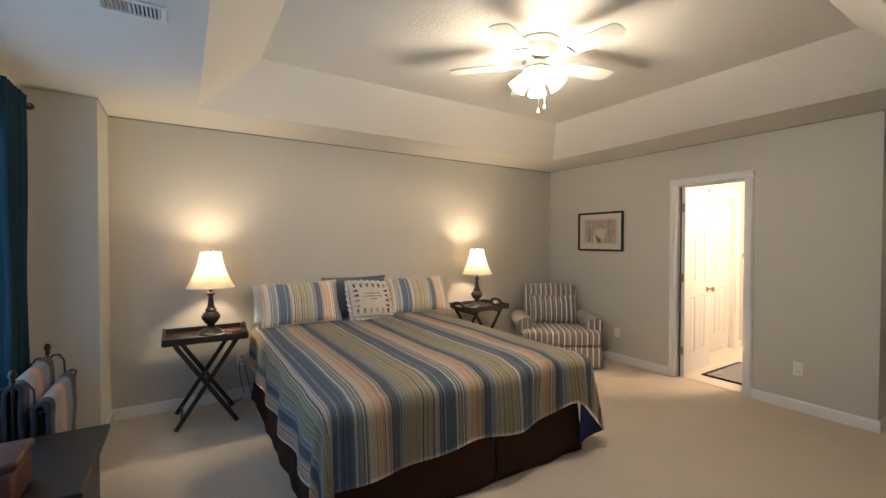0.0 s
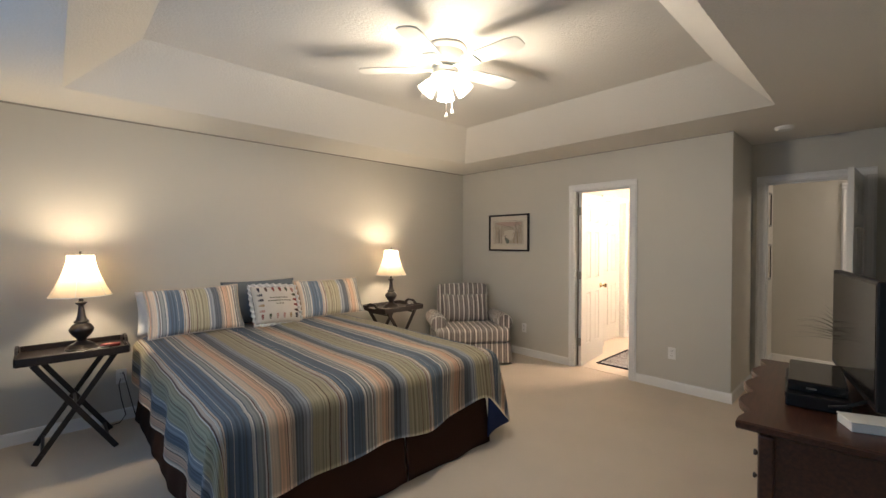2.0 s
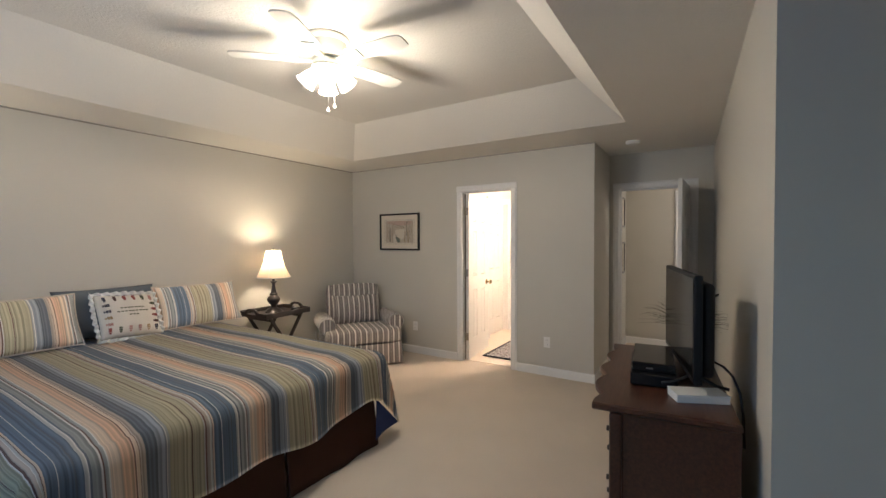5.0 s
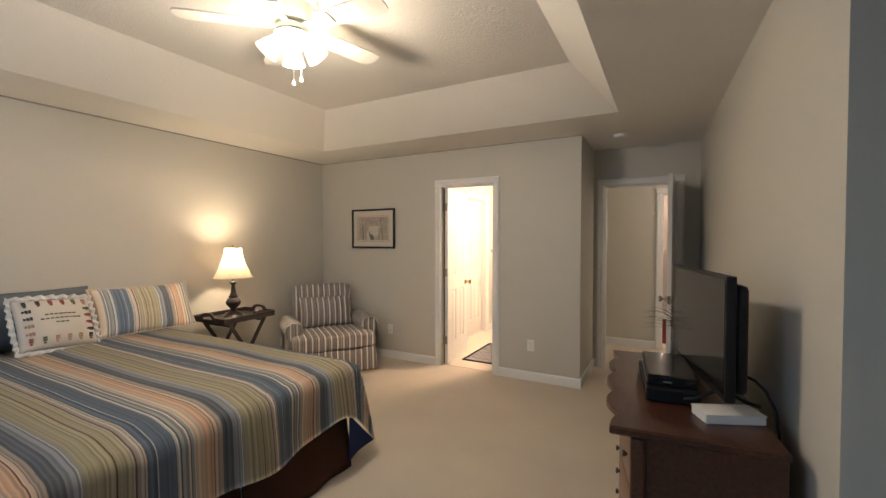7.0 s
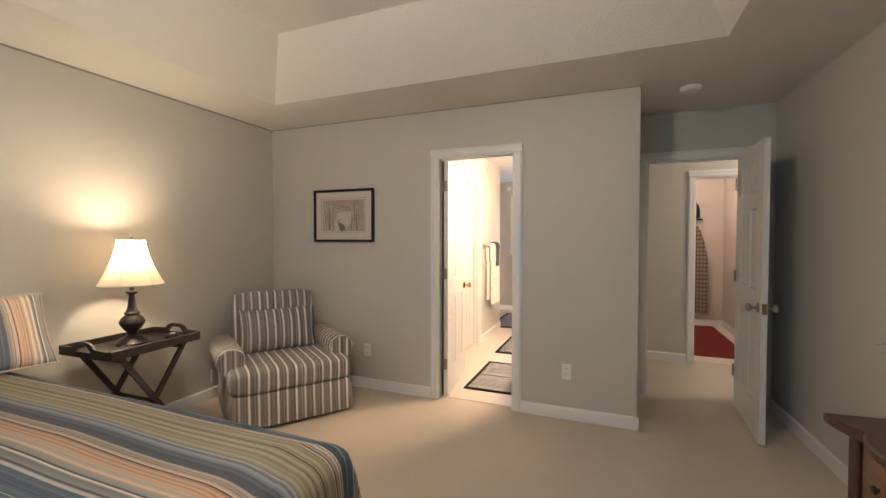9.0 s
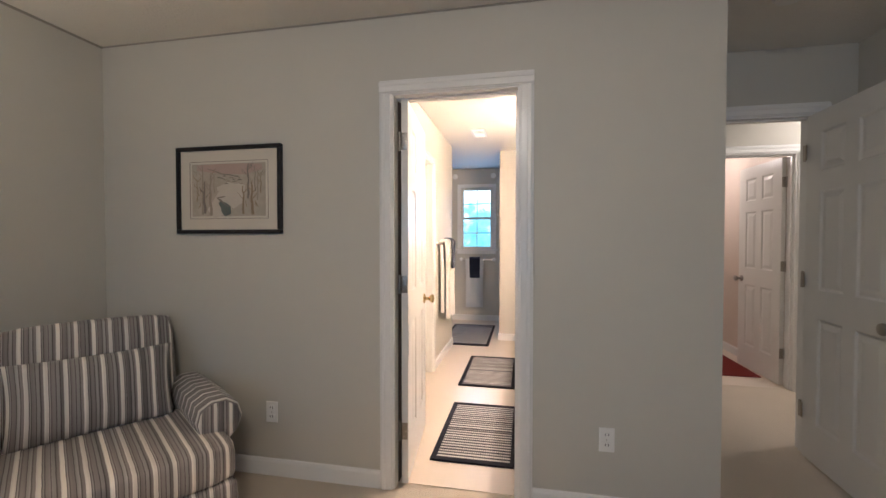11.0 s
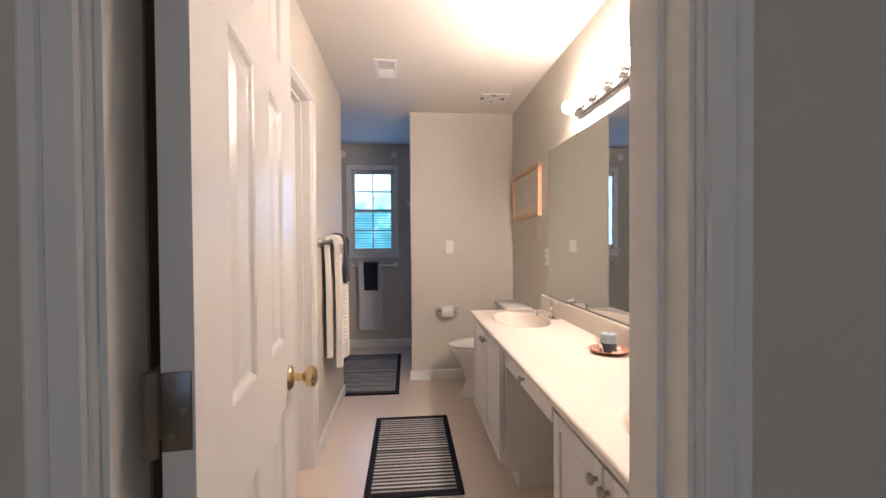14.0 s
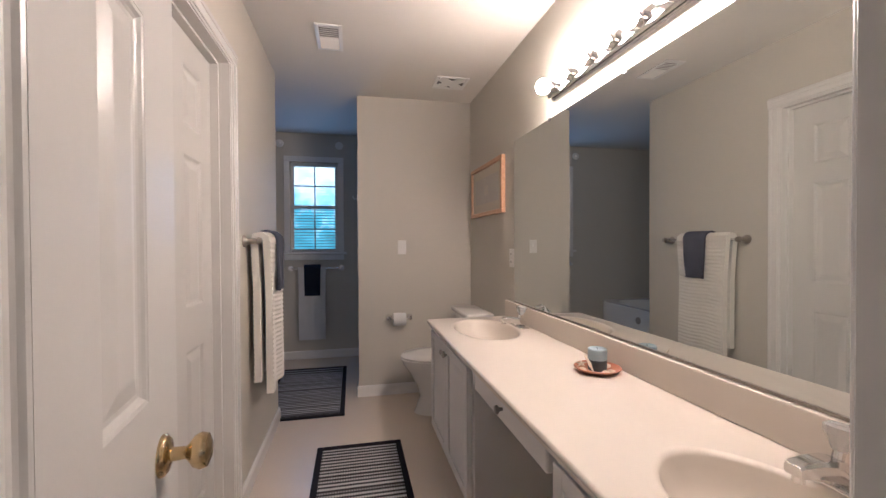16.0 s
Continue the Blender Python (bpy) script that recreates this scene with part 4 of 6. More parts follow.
# ---- bedroom: framed drawing ----
def framed(name, label, w, h, m, frame_mat, fw, depth, mat_w, paper, art, glass=True):
    """A picture hanging in the x-z plane, its face towards -y."""
    ob = thing(name, label, "picture", m)
    for n, (x0, x1, z0, z1) in enumerate(((-w / 2, w / 2, h / 2 - fw, h / 2), (-w / 2, w / 2, -h / 2, -h / 2 + fw), (-w / 2, -w / 2 + fw, -h / 2 + fw, h / 2 - fw), (w / 2 - fw, w / 2, -h / 2 + fw, h / 2 - fw))):
        part("frame_rail", boxes((x0, x1, -depth, 0, z0, z1), bevel=min(0.004, fw * 0.2)), frame_mat, ob)
    part("mat_board", boxes((-w / 2 + fw, w / 2 - fw, -depth * 0.45, -0.002, -h / 2 + fw, h / 2 - fw)), paper, ob)
    aw, ah = w / 2 - fw - mat_w, h / 2 - fw - mat_w
    part("print", boxes((-aw, aw, -depth * 0.45 - 0.002, -depth * 0.45 + 0.001, -ah, ah)), art, ob)
    return ob, aw, ah, -depth * 0.45 - 0.002


PAPER = paint("off_white_paper", (0.62, 0.57, 0.48), 0.8, 0.03)
SEPIA = paint("sepia_wash_paper", (0.44, 0.385, 0.315), 0.8, 0.42, 11, 45, 0.0)
INK = paint("grey_ink", (0.22, 0.19, 0.16), 0.8, 0.4, 20, 90, 0.0)
GREENINK = paint("grey_green_ink", (0.14, 0.16, 0.14), 0.8, 0.3, 20, 90, 0.0)
pic, aw, ah, py = framed("framed_drawing", "black framed sepia woodland stream drawing with a wide mat", 0.655, 0.485, pose(E, 4.10, 1.575, 0, 0, -90), paint("black_frame", (0.010, 0.009, 0.009), 0.42, 0.2, spec=0.3), 0.022, 0.028, 0.075, PAPER, SEPIA)
bm = bmesh.new()
for x0, x1, z0, z1 in ((-aw - 0.016, aw + 0.016, ah + 0.012, ah + 0.0145), (-aw - 0.016, aw + 0.016, -ah - 0.0145, -ah - 0.012), (-aw - 0.016, -aw - 0.0135, -ah - 0.012, ah + 0.012), (aw + 0.0135, aw + 0.016, -ah - 0.012, ah + 0.012)):
    box(bm, x0, x1, py, py + 0.002, z0, z1)
part("mat_line", bm, INK, pic)
FAINT = paint("faint_brown_wash", (0.32, 0.27, 0.22), 0.8, 0.35, 25, 90, 0.0)
OCHRE = paint("ochre_brown_wash", (0.27, 0.20, 0.13), 0.8, 0.35, 25, 90, 0.0)
SNOW = paint("pale_wash", (0.56, 0.51, 0.43), 0.8, 0.12, 15, 60, 0.0)
ROSE = paint("rose_wash", (0.45, 0.33, 0.28), 0.8, 0.25, 9, 60, 0.0)
layers = itertools.count()


def brushed(name, points, widths, ink):
    """A brush stroke through points on the print, with its own width at each."""
    bm = bmesh.new()
    y = py - 0.0004 - 0.00006 * next(layers)
    rows = []
    for n, (x, z) in enumerate(points):
        p, q = points[max(0, n - 1)], points[min(len(points) - 1, n + 1)]
        d = Vector((q[0] - p[0], q[1] - p[1])).normalized()
        w = widths[min(n, len(widths) - 1)] / 2
        rows.append([bm.verts.new((x - d.y * w * e, y, z + d.x * w * e)) for e in (-1, 1)])
    for (a, b), (c, d) in zip(rows, rows[1:]):
        bm.faces.new((a, b, d, c))
    part(name, bm, ink, pic)


brushed("drawn_sky", [(-0.20, 0.125), (-0.05, 0.118), (0.10, 0.112), (0.21, 0.122)], [0.03, 0.055, 0.06, 0.03], ROSE)
brushed("drawn_bank", [(-0.11, -0.135), (-0.02, -0.06), (0.06, -0.02), (0.09, 0.03)], [0.07, 0.13, 0.12, 0.03], SNOW)
brushed("drawn_field", [(-0.07, 0.005), (0.0, 0.018), (0.08, 0.012)], [0.02, 0.05, 0.02], SNOW)
brushed("drawn_hill", [(-0.135, 0.120), (-0.09, 0.108), (-0.04, 0.088), (0.01, 0.083), (0.075, 0.066)], [0.002, 0.004, 0.005, 0.006, 0.003], INK)
rng = random.Random(3)
for k in range(16):
    x, z = rng.uniform(-0.06, 0.10), rng.uniform(0.030, 0.078)
    brushed("drawn_brush", [(x - 0.012, z), (x, z + rng.uniform(-0.004, 0.006)), (x + 0.014, z)], [0.002, 0.007, 0.002], INK if k % 3 else FAINT)
for x, foot, top, w, ink in ((-0.165, -0.135, 0.14, 0.010, FAINT), (-0.150, -0.13, 0.05, 0.016, INK), (-0.110, -0.14, 0.09, 0.016, FAINT), (-0.195, -0.06, 0.06, 0.006, OCHRE), (0.125, -0.05, 0.142, 0.013, INK), (0.150, -0.138, 0.04, 0.016, OCHRE),
                             (0.095, -0.135, 0.02, 0.012, OCHRE), (0.185, -0.06, 0.11, 0.007, FAINT), (0.205, -0.02, 0.09, 0.006, OCHRE), (-0.085, -0.02, 0.10, 0.005, FAINT), (0.170, -0.01, 0.13, 0.005, INK)):
    pts = [(x + rng.uniform(-0.005, 0.005), foot + (top - foot) * j / 6) for j in range(7)]
    brushed("drawn_trunk", pts, [w * (1.15 - 0.11 * j) for j in range(7)], ink)
    for j in range(3):
        z0, side = foot + (top - foot) * rng.uniform(0.45, 0.9), rng.choice((-1, 1))
        brushed("drawn_branch", [(x, z0), (x + side * 0.018, z0 + 0.016), (x + side * 0.034, z0 + 0.038)], [w * 0.35, w * 0.25, w * 0.1], ink)
for k in range(22):
    x, z = rng.choice((-1, 1)) * rng.uniform(0.10, 0.21), rng.uniform(-0.11, 0.10)
    brushed("drawn_twig", [(x, z), (x + rng.uniform(-0.02, 0.02), z + 0.018), (x + rng.uniform(-0.03, 0.03), z + 0.034)], [0.003, 0.004, 0.001], FAINT if k % 2 else OCHRE)
brushed("drawn_stream", [(-0.055, -0.070), (-0.030, -0.085), (-0.010, -0.108), (0.002, -0.140)], [0.012, 0.040, 0.066, 0.040], GREENINK)
brushed("drawn_shore", [(-0.065, -0.045), (-0.045, -0.058), (-0.015, -0.083), (0.035, -0.106)], [0.004, 0.012, 0.005, 0.003], INK)
brushed("drawn_shore", [(-0.070, -0.044), (-0.035, -0.040), (-0.010, -0.037)], [0.003, 0.007, 0.002], INK)

# ---- bedroom: ceiling fan ----
fan = thing("ceiling_fan", "white five-blade ceiling fan with lit frosted shades", "ceiling fan", pose(2.45, 2.655, UZ))
part("canopy", lathe(bmesh.new(), [(0.0, 0.0), (0.135, 0.0), (0.140, -0.012), (0.132, -0.030), (0.120, -0.036), (0.112, -0.060), (0.104, -0.095), (0.090, -0.115), (0.0, -0.118)], seg=36), FANWHITE, fan, "stepped white motor housing", smooth=40)
part("motor_neck", lathe(bmesh.new(), [(0.05, -0.115), (0.05, -0.135), (0.085, -0.140), (0.085, -0.165), (0.05, -0.172), (0.0, -0.172)], seg=28), FANWHITE, fan, smooth=40)
for k in range(5):
    a = radians(60 + 72 * k)
    rot = Matrix.Rotation(a, 4, "Z")
    bm = bmesh.new()
    out = [(0.17, -0.052), (0.30, -0.062), (0.48, -0.070), (0.545, -0.060), (0.560, -0.035), (0.563, 0.0), (0.560, 0.035), (0.545, 0.060), (0.48, 0.070), (0.30, 0.062), (0.17, 0.052)]
    lo = [bm.verts.new((x, y, -0.004)) for x, y in out]
    hi = [bm.verts.new((x, y, 0.004)) for x, y in out]
    bm.faces.new(lo[::-1]), bm.faces.new(hi)
    for i in range(len(out)):
        bm.faces.new((lo[i], lo[(i + 1) % len(out)], hi[(i + 1) % len(out)], hi[i]))
    bmesh.ops.transform(bm, verts=bm.verts, matrix=rot @ Matrix.Translation((0, 0, -0.128)) @ Matrix.Rotation(radians(-8), 4, "X"))
    blade = part("blade", bm, FANWHITE, fan)
    bm = boxes((0.07, 0.24, -0.018, 0.018, -0.013, -0.006), bevel=0.002)
    box(bm, 0.19, 0.25, -0.045, 0.045, -0.0125, -0.0055)
    bmesh.ops.transform(bm, verts=bm.verts, matrix=rot @ Matrix.Translation((0, 0, -0.128)) @ Matrix.Rotation(radians(-8), 4, "X"))
    part("blade_iron", bm, FANWHITE, blade)
part("light_kit", lathe(bmesh.new(), [(0.0, -0.172), (0.085, -0.172), (0.092, -0.180), (0.080, -0.195), (0.050, -0.215), (0.020, -0.228), (0.0, -0.230)], seg=28), FANWHITE, fan, smooth=40)


def frosted(name, strength):
    def build(nt, b):
        em = node(nt, "Emission", Color=(1.0, 0.86, 0.66, 1), Strength=strength)
        tr = node(nt, "BsdfTranslucent", Color=(0.95, 0.93, 0.88, 1))
        tp = node(nt, "BsdfTransparent", Color=(0.95, 0.93, 0.88, 1))
        m1, add = node(nt, "MixShader", Fac=0.55), node(nt, "AddShader")
        nt.links.new(tr.outputs[0], m1.inputs[1])
        nt.links.new(tp.outputs[0], m1.inputs[2])
        nt.links.new(m1.outputs[0], add.inputs[0])
        nt.links.new(em.outputs[0], add.inputs[1])
        nt.links.new(add.outputs[0], nt.nodes["Material Output"].inputs[0])
    return material(name, build)


FROST = frosted("lit_frosted_glass", 2.5)
for a in (45, 135, 225, 315):
    tilt = Matrix.Rotation(radians(a), 4, "Z") @ Matrix.Translation((0.055, 0, -0.182)) @ Matrix.Rotation(radians(-38), 4, "Y")
    bm = lathe(bmesh.new(), [(0.022, 0.0), (0.024, -0.02), (0.034, -0.045), (0.046, -0.075), (0.052, -0.105), (0.060, -0.125)], seg=24, m=tilt)
    bmesh.ops.delete(bm, geom=[f for f in bm.faces if len(f.verts) > 4], context="FACES")
    sh1 = part("glass_shade", bm, FROST, fan, "lit frosted glass shade", smooth=180)
    part("socket", lathe(bmesh.new(), [(0.0, 0.012), (0.024, 0.010), (0.026, -0.004), (0.0, -0.006)], seg=18, m=tilt), FANWHITE, fan)
for a, zz in ((235, -0.460), (300, -0.425)):
    x, y = 0.045 * math.cos(radians(a)), 0.045 * math.sin(radians(a))
    ch = part("pull_chain", rod(bmesh.new(), (x, y, -0.22), (x, y, zz + 0.03), 0.0022, seg=6), NICKEL, fan)
    part("chain_knob", lathe(bmesh.new(), [(0.0, zz + 0.032), (0.004, zz + 0.030), (0.010, zz + 0.012), (0.010, zz + 0.004), (0.0, zz)], x, y, seg=12), FANWHITE, ch, smooth=60)

smoke = thing("smoke_detector", "round white smoke detector on the ceiling", "smoke detector", pose(5.17, 1.29, 2.44))
part("body", lathe(bmesh.new(), [(0.0, 0.0), (0.066, 0.0), (0.066, -0.012), (0.056, -0.030), (0.0, -0.034)], seg=28), WHITEPLASTIC, smoke, smooth=40)
part("vent_ring", lathe(bmesh.new(), [(0.059, -0.016), (0.068, -0.018), (0.058, -0.024)], seg=28), WHITEPLASTIC, smoke)


def register(m, w, d, slats, label):
    ob = thing("ceiling_vent", label, "vent", m)
    f = 0.022
    for x0, x1, y0, y1 in ((-w / 2, w / 2, d / 2 - f, d / 2), (-w / 2, w / 2, -d / 2, -d / 2 + f), (-w / 2, -w / 2 + f, -d / 2 + f, d / 2 - f), (w / 2 - f, w / 2, -d / 2 + f, d / 2 - f)):
        part("frame", boxes((x0, x1, y0, y1, -0.010, 0.0), bevel=0.003), WHITEPLASTIC, ob)
    part("backing", boxes((-w / 2 + f, w / 2 - f, -d / 2 + f, d / 2 - f, -0.0015, -0.0005)), paint("dark_duct", (0.10, 0.10, 0.10), 0.7), ob)
    for k in range(slats):
        x = -w / 2 + f + (w - 2 * f) * (k + 0.5) / slats
        bm = boxes((-0.0012, 0.0012, -d / 2 + f, d / 2 - f, -0.006, 0.006))
        bmesh.ops.transform(bm, verts=bm.verts, matrix=pose(x, 0, -0.006, 0, 40 if x < 0 else -40, 0))
        part("slat", bm, WHITEPLASTIC, ob)
    return ob


register(pose(0.37, 2.95, 2.44), 0.25, 0.15, 14, "white slatted ceiling vent near the window")

# ---- bedroom: west window and curtain ----
win = thing("window_1", "white window with grid panes behind teal curtains", "window", pose(-0.39, 2.9, 1.4))
win["kind"] = "structure"


def glass_mat():
    def build(nt, b):
        g = node(nt, "BsdfGlossy", Color=(1, 1, 1, 1), Roughness=0.02)
        t = node(nt, "BsdfTransparent", Color=(0.95, 0.98, 1.0, 1))
        mx = node(nt, "MixShader", Fac=0.06)
        nt.links.new(t.outputs[0], mx.inputs[1])
        nt.links.new(g.outputs[0], mx.inputs[2])
        nt.links.new(mx.outputs[0], nt.nodes["Material Output"].inputs[0])
    return material("window_glass", build)


GLASS = glass_mat()
for y0, y1, z0, z1 in ((-0.95, 0.95, 0.65, 0.70), (-0.95, 0.95, -0.70, -0.65), (-0.95, -0.90, -0.65, 0.65), (0.90, 0.95, -0.65, 0.65), (-0.03, 0.03, -0.65, 0.65), (-0.90, -0.03, -0.02, 0.02), (0.03, 0.90, -0.02, 0.02)):
    part("window_frame", boxes((-0.02, 0.02, y0, y1, z0, z1)), TRIM, win)
for s in (-1, 1):
    for z in (-1, 1):
        p = part("pane", boxes((-0.004, 0.004, min(s * 0.03, s * 0.90), max(s * 0.03, s * 0.90), min(z * 0.02, z * 0.65), max(z * 0.02, z * 0.65))), GLASS, win)
        p.visible_shadow = False
cur = thing("curtain", "teal floor-length curtain gathered beside the window", "curtain", pose(-0.27, 4.02, 0), "teal curtains")
cpanel = sheet(60, 20, lambda a, b: Vector((0.030 * math.sin(a * 40) + 0.01 * noise.noise(Vector((a * 5, b * 3, 0))), (a - 0.5) * 0.34 * (1 - 0.10 * math.sin(b * math.pi)), 0.02 + b * 2.30)), 0.004)
part("panel", cpanel, TEAL, cur, smooth=180)
# unseen second window, added to go with the extra daylight lamp
copy_thing(win, pose(-0.39, -0.2, 1.4))
copy_thing(cur, pose(-0.27, 1.68, 0))
copy_thing(cur, pose(-0.27, 0.95, 0))
rodt = thing("curtain_rod", "dark metal curtain rod above the window", "curtain rod", pose(-0.27, 2.9, 2.30))
part("bar", rod(bmesh.new(), (0, -1.5, 0), (0, 1.48, 0), 0.010), BRONZE, rodt, smooth=50)
for y in (-1.5, 1.48):
    part("finial", lathe(bmesh.new(), [(0.0, -0.025), (0.02, -0.015), (0.024, 0.0), (0.02, 0.015), (0.0, 0.025)], seg=14, m=Matrix.Translation((0, y, 0))), BRONZE, rodt, smooth=60)
for y in (-1.1, 1.1):
    part("bracket", rod(bmesh.new(), (-0.06, y, 0), (0, y, 0), 0.006), BRONZE, rodt)

# ---- bedroom: dark chest and quilt rack ----
ch = thing("storage_chest", "low black wooden chest beside the window", "chest", pose(-0.02, 3.10, 0))
part("body", boxes((-0.20, 0.20, -0.30, 0.34, 0.02, 0.47), bevel=0.004), BLACKWOOD, ch)
part("top", boxes((-0.23, 0.24, -0.33, 0.37, 0.47, 0.50), bevel=0.006), BLACKWOOD, ch)
for x in (-0.17, 0.17):
    for y in (-0.26, 0.30):
        part("foot", boxes((x - 0.02, x + 0.02, y - 0.02, y + 0.02, 0, 0.02)), BLACKWOOD, ch)
bx = thing("leather_box", "reddish brown leather box lying on the black chest", "box", pose(-0.06, 2.86, 0.50))
part("body", boxes((-0.14, 0.10, -0.09, 0.13, 0, 0.13), bevel=0.02), paint("red_brown_leather", (0.075, 0.026, 0.017), 0.6, 0.25, 8, 120, 0.3), bx, smooth=50)
part("lid", boxes((-0.145, 0.105, -0.095, 0.135, 0.132, 0.165), bevel=0.012), paint("red_brown_leather_lid", (0.07, 0.024, 0.016), 0.6, 0.25, 8, 120, 0.3), bx, smooth=50)

rack = thing("quilt_rack", "black scrolled iron rack standing behind the chest", "rack", pose(-0.16, 3.62, 0) @ Matrix.Diagonal((0.75, 1, 0.81, 1)))
for y in (-0.07, 0.55):
    part("post", rod(bmesh.new(), (0, y, 0.0), (0, y, 0.93), 0.010), IRON, rack, smooth=50)
    part("foot_bar", rod(bmesh.new(), (-0.18, y, 0.012), (0.22, y, 0.012), 0.010), IRON, rack, smooth=50)
    part("finial", lathe(bmesh.new(), [(0.0, 0.92), (0.018, 0.93), (0.012, 0.95), (0.024, 0.975), (0.016, 1.0), (0.0, 1.01)], 0, y, seg=14), IRON, rack, smooth=60)
    bm = bmesh.new()
    tube(bm, [(0, y, 0.87), (0.03, y, 0.915), (0.07, y, 0.915), (0.10, y, 0.87), (0.105, y, 0.75), (0.115, y, 0.77), (0.15, y, 0.79), (0.175, y, 0.775), (0.17, y, 0.74), (0.14, y, 0.725)], 0.007, 8)
    part("scroll", bm, IRON, rack, smooth=180)
    bm = bmesh.new()
    tube(bm, [(0, y, 0.87), (-0.03, y, 0.90), (-0.07, y, 0.90), (-0.10, y, 0.86), (-0.105, y, 0.70)], 0.007, 8)
    part("scroll", bm, IRON, rack, smooth=180)
for x, z in ((0.0, 0.86), (0.13, 0.725), (-0.10, 0.70)):
    part("rail", rod(bmesh.new(), (x, -0.07, z), (x, 0.55, z), 0.009), IRON, rack, smooth=50)
DRAPE = striped("folded_quilt_cloth", [(30, (0.03, 0.035, 0.05)), (40, (0.30, 0.30, 0.31)), (26, (0.48, 0.27, 0.22)), (40, (0.20, 0.22, 0.26)), (30, (0.04, 0.045, 0.06))], 0.55)


def draped(x, z, front, back, seed):
    def f(a, b):
        y = -0.08 + 0.60 * a
        s = (front + back + 0.16) * b
        if s < back:
            px, pz = -0.050, z - (back - s)
        elif s < back + 0.16:
            t = (s - back) / 0.16 * math.pi
            px, pz = -0.050 * math.cos(t), z + 0.055 * math.sin(t)
        else:
            px, pz = 0.050, z - (s - back - 0.16)
        w = 0.012 * noise.noise(Vector((a * 3, b * 5, seed)))
        return Vector((x + px + w, y + w * 0.5, pz))
    return sheet(20, 30, f, 0.022, lambda a, b: (a * 0.55, b))


for x, z, fr, bk, sd in ((0.0, 0.865, 0.50, 0.45, 1.0), (0.13, 0.732, 0.45, 0.35, 2.0)):
    q = part("folded_quilt", draped(x, z, fr, bk, sd), DRAPE, None, "folded grey and peach quilt draped over the rack", smooth=180)
    q.matrix_world = pose(-0.16, 3.62, 0) @ Matrix.Diagonal((0.75, 1, 0.81, 1))
    tagged(q, category="quilt", group="quilts on the rack")

# ---- bedroom: dresser with television ----
dr = thing("dresser", "cherry wood dresser with a scalloped bow-front top", "dresser", pose(2.978, 0.610, 0, 0, 0, 5.2))
DW, DD, DZ = 0.515, 0.490, 0.80
outline = [(-DW - 0.02, 0.0), (-DW - 0.02, DD - 0.02)]
for k in range(41):
    t = k / 40
    x = -DW - 0.02 + (2 * DW + 0.04) * t
    bow = 0.025 * math.sin(t * math.pi)
    scal = 0.040 * abs(math.cos(t * math.pi * 4.0)) - 0.022
    outline.append((x, DD + bow + scal))
outline += [(DW + 0.02, DD - 0.02), (DW + 0.02, 0.0)]


def slab(pts, z0, z1, inset=0.010):
    bm = bmesh.new()
    cx, cy = 0.0, 0.25
    levels = [(z0, inset), (z0 + 0.008, 0.0), (z1 - 0.006, 0.0), (z1, 0.006)]
    rings = []
    for z, i in levels:
        ring = []
        for x, y in pts:
            d = Vector((x - cx, y - cy))
            k = 1 - i / max(d.length, 0.01)
            ring.append(bm.verts.new((cx + d.x * k, max(0.0, cy + d.y * k), z)))
        rings.append(ring)
    n = len(pts)
    for a, b in zip(rings, rings[1:]):
        for k in range(n):
            bm.faces.new((a[k], a[(k + 1) % n], b[(k + 1) % n], b[k]))
    bm.faces.new(rings[0][::-1]), bm.faces.new(rings[-1])
    return bm


part("top", slab(outline, DZ - 0.032, DZ), CHERRY, dr, "scalloped cherry top")


def bow(x):
    return DD - 0.055 + 0.040 * math.cos(x / DW * math.pi / 2)


bm = bmesh.new()
xs = [-DW + 2 * DW * k / 16 for k in range(17)]
lo = [bm.verts.new((x, bow(x) - 0.025, 0.08)) for x in xs] + [bm.verts.new((DW, 0.0, 0.08)), bm.verts.new((-DW, 0.0, 0.08))]
hi = [bm.verts.new((v.co.x, v.co.y, DZ - 0.032)) for v in lo]
for k in range(len(lo)):
    bm.faces.new((lo[k], lo[(k + 1) % len(lo)], hi[(k + 1) % len(lo)], hi[k]))
bm.faces.new(lo[::-1]), bm.faces.new(hi)
part("case", bm, CHERRY, dr, smooth=30)
for s in (-1, 1):
    part("corner_post", boxes((s * DW - 0.022, s * DW + 0.022, DD - 0.095, DD - 0.048, 0.0, DZ - 0.034), bevel=0.008), CHERRY, dr)
    part("back_foot", boxes((s * DW - 0.022, s * DW + 0.022, 0.0, 0.045, 0.0, 0.08)), CHERRY, dr)
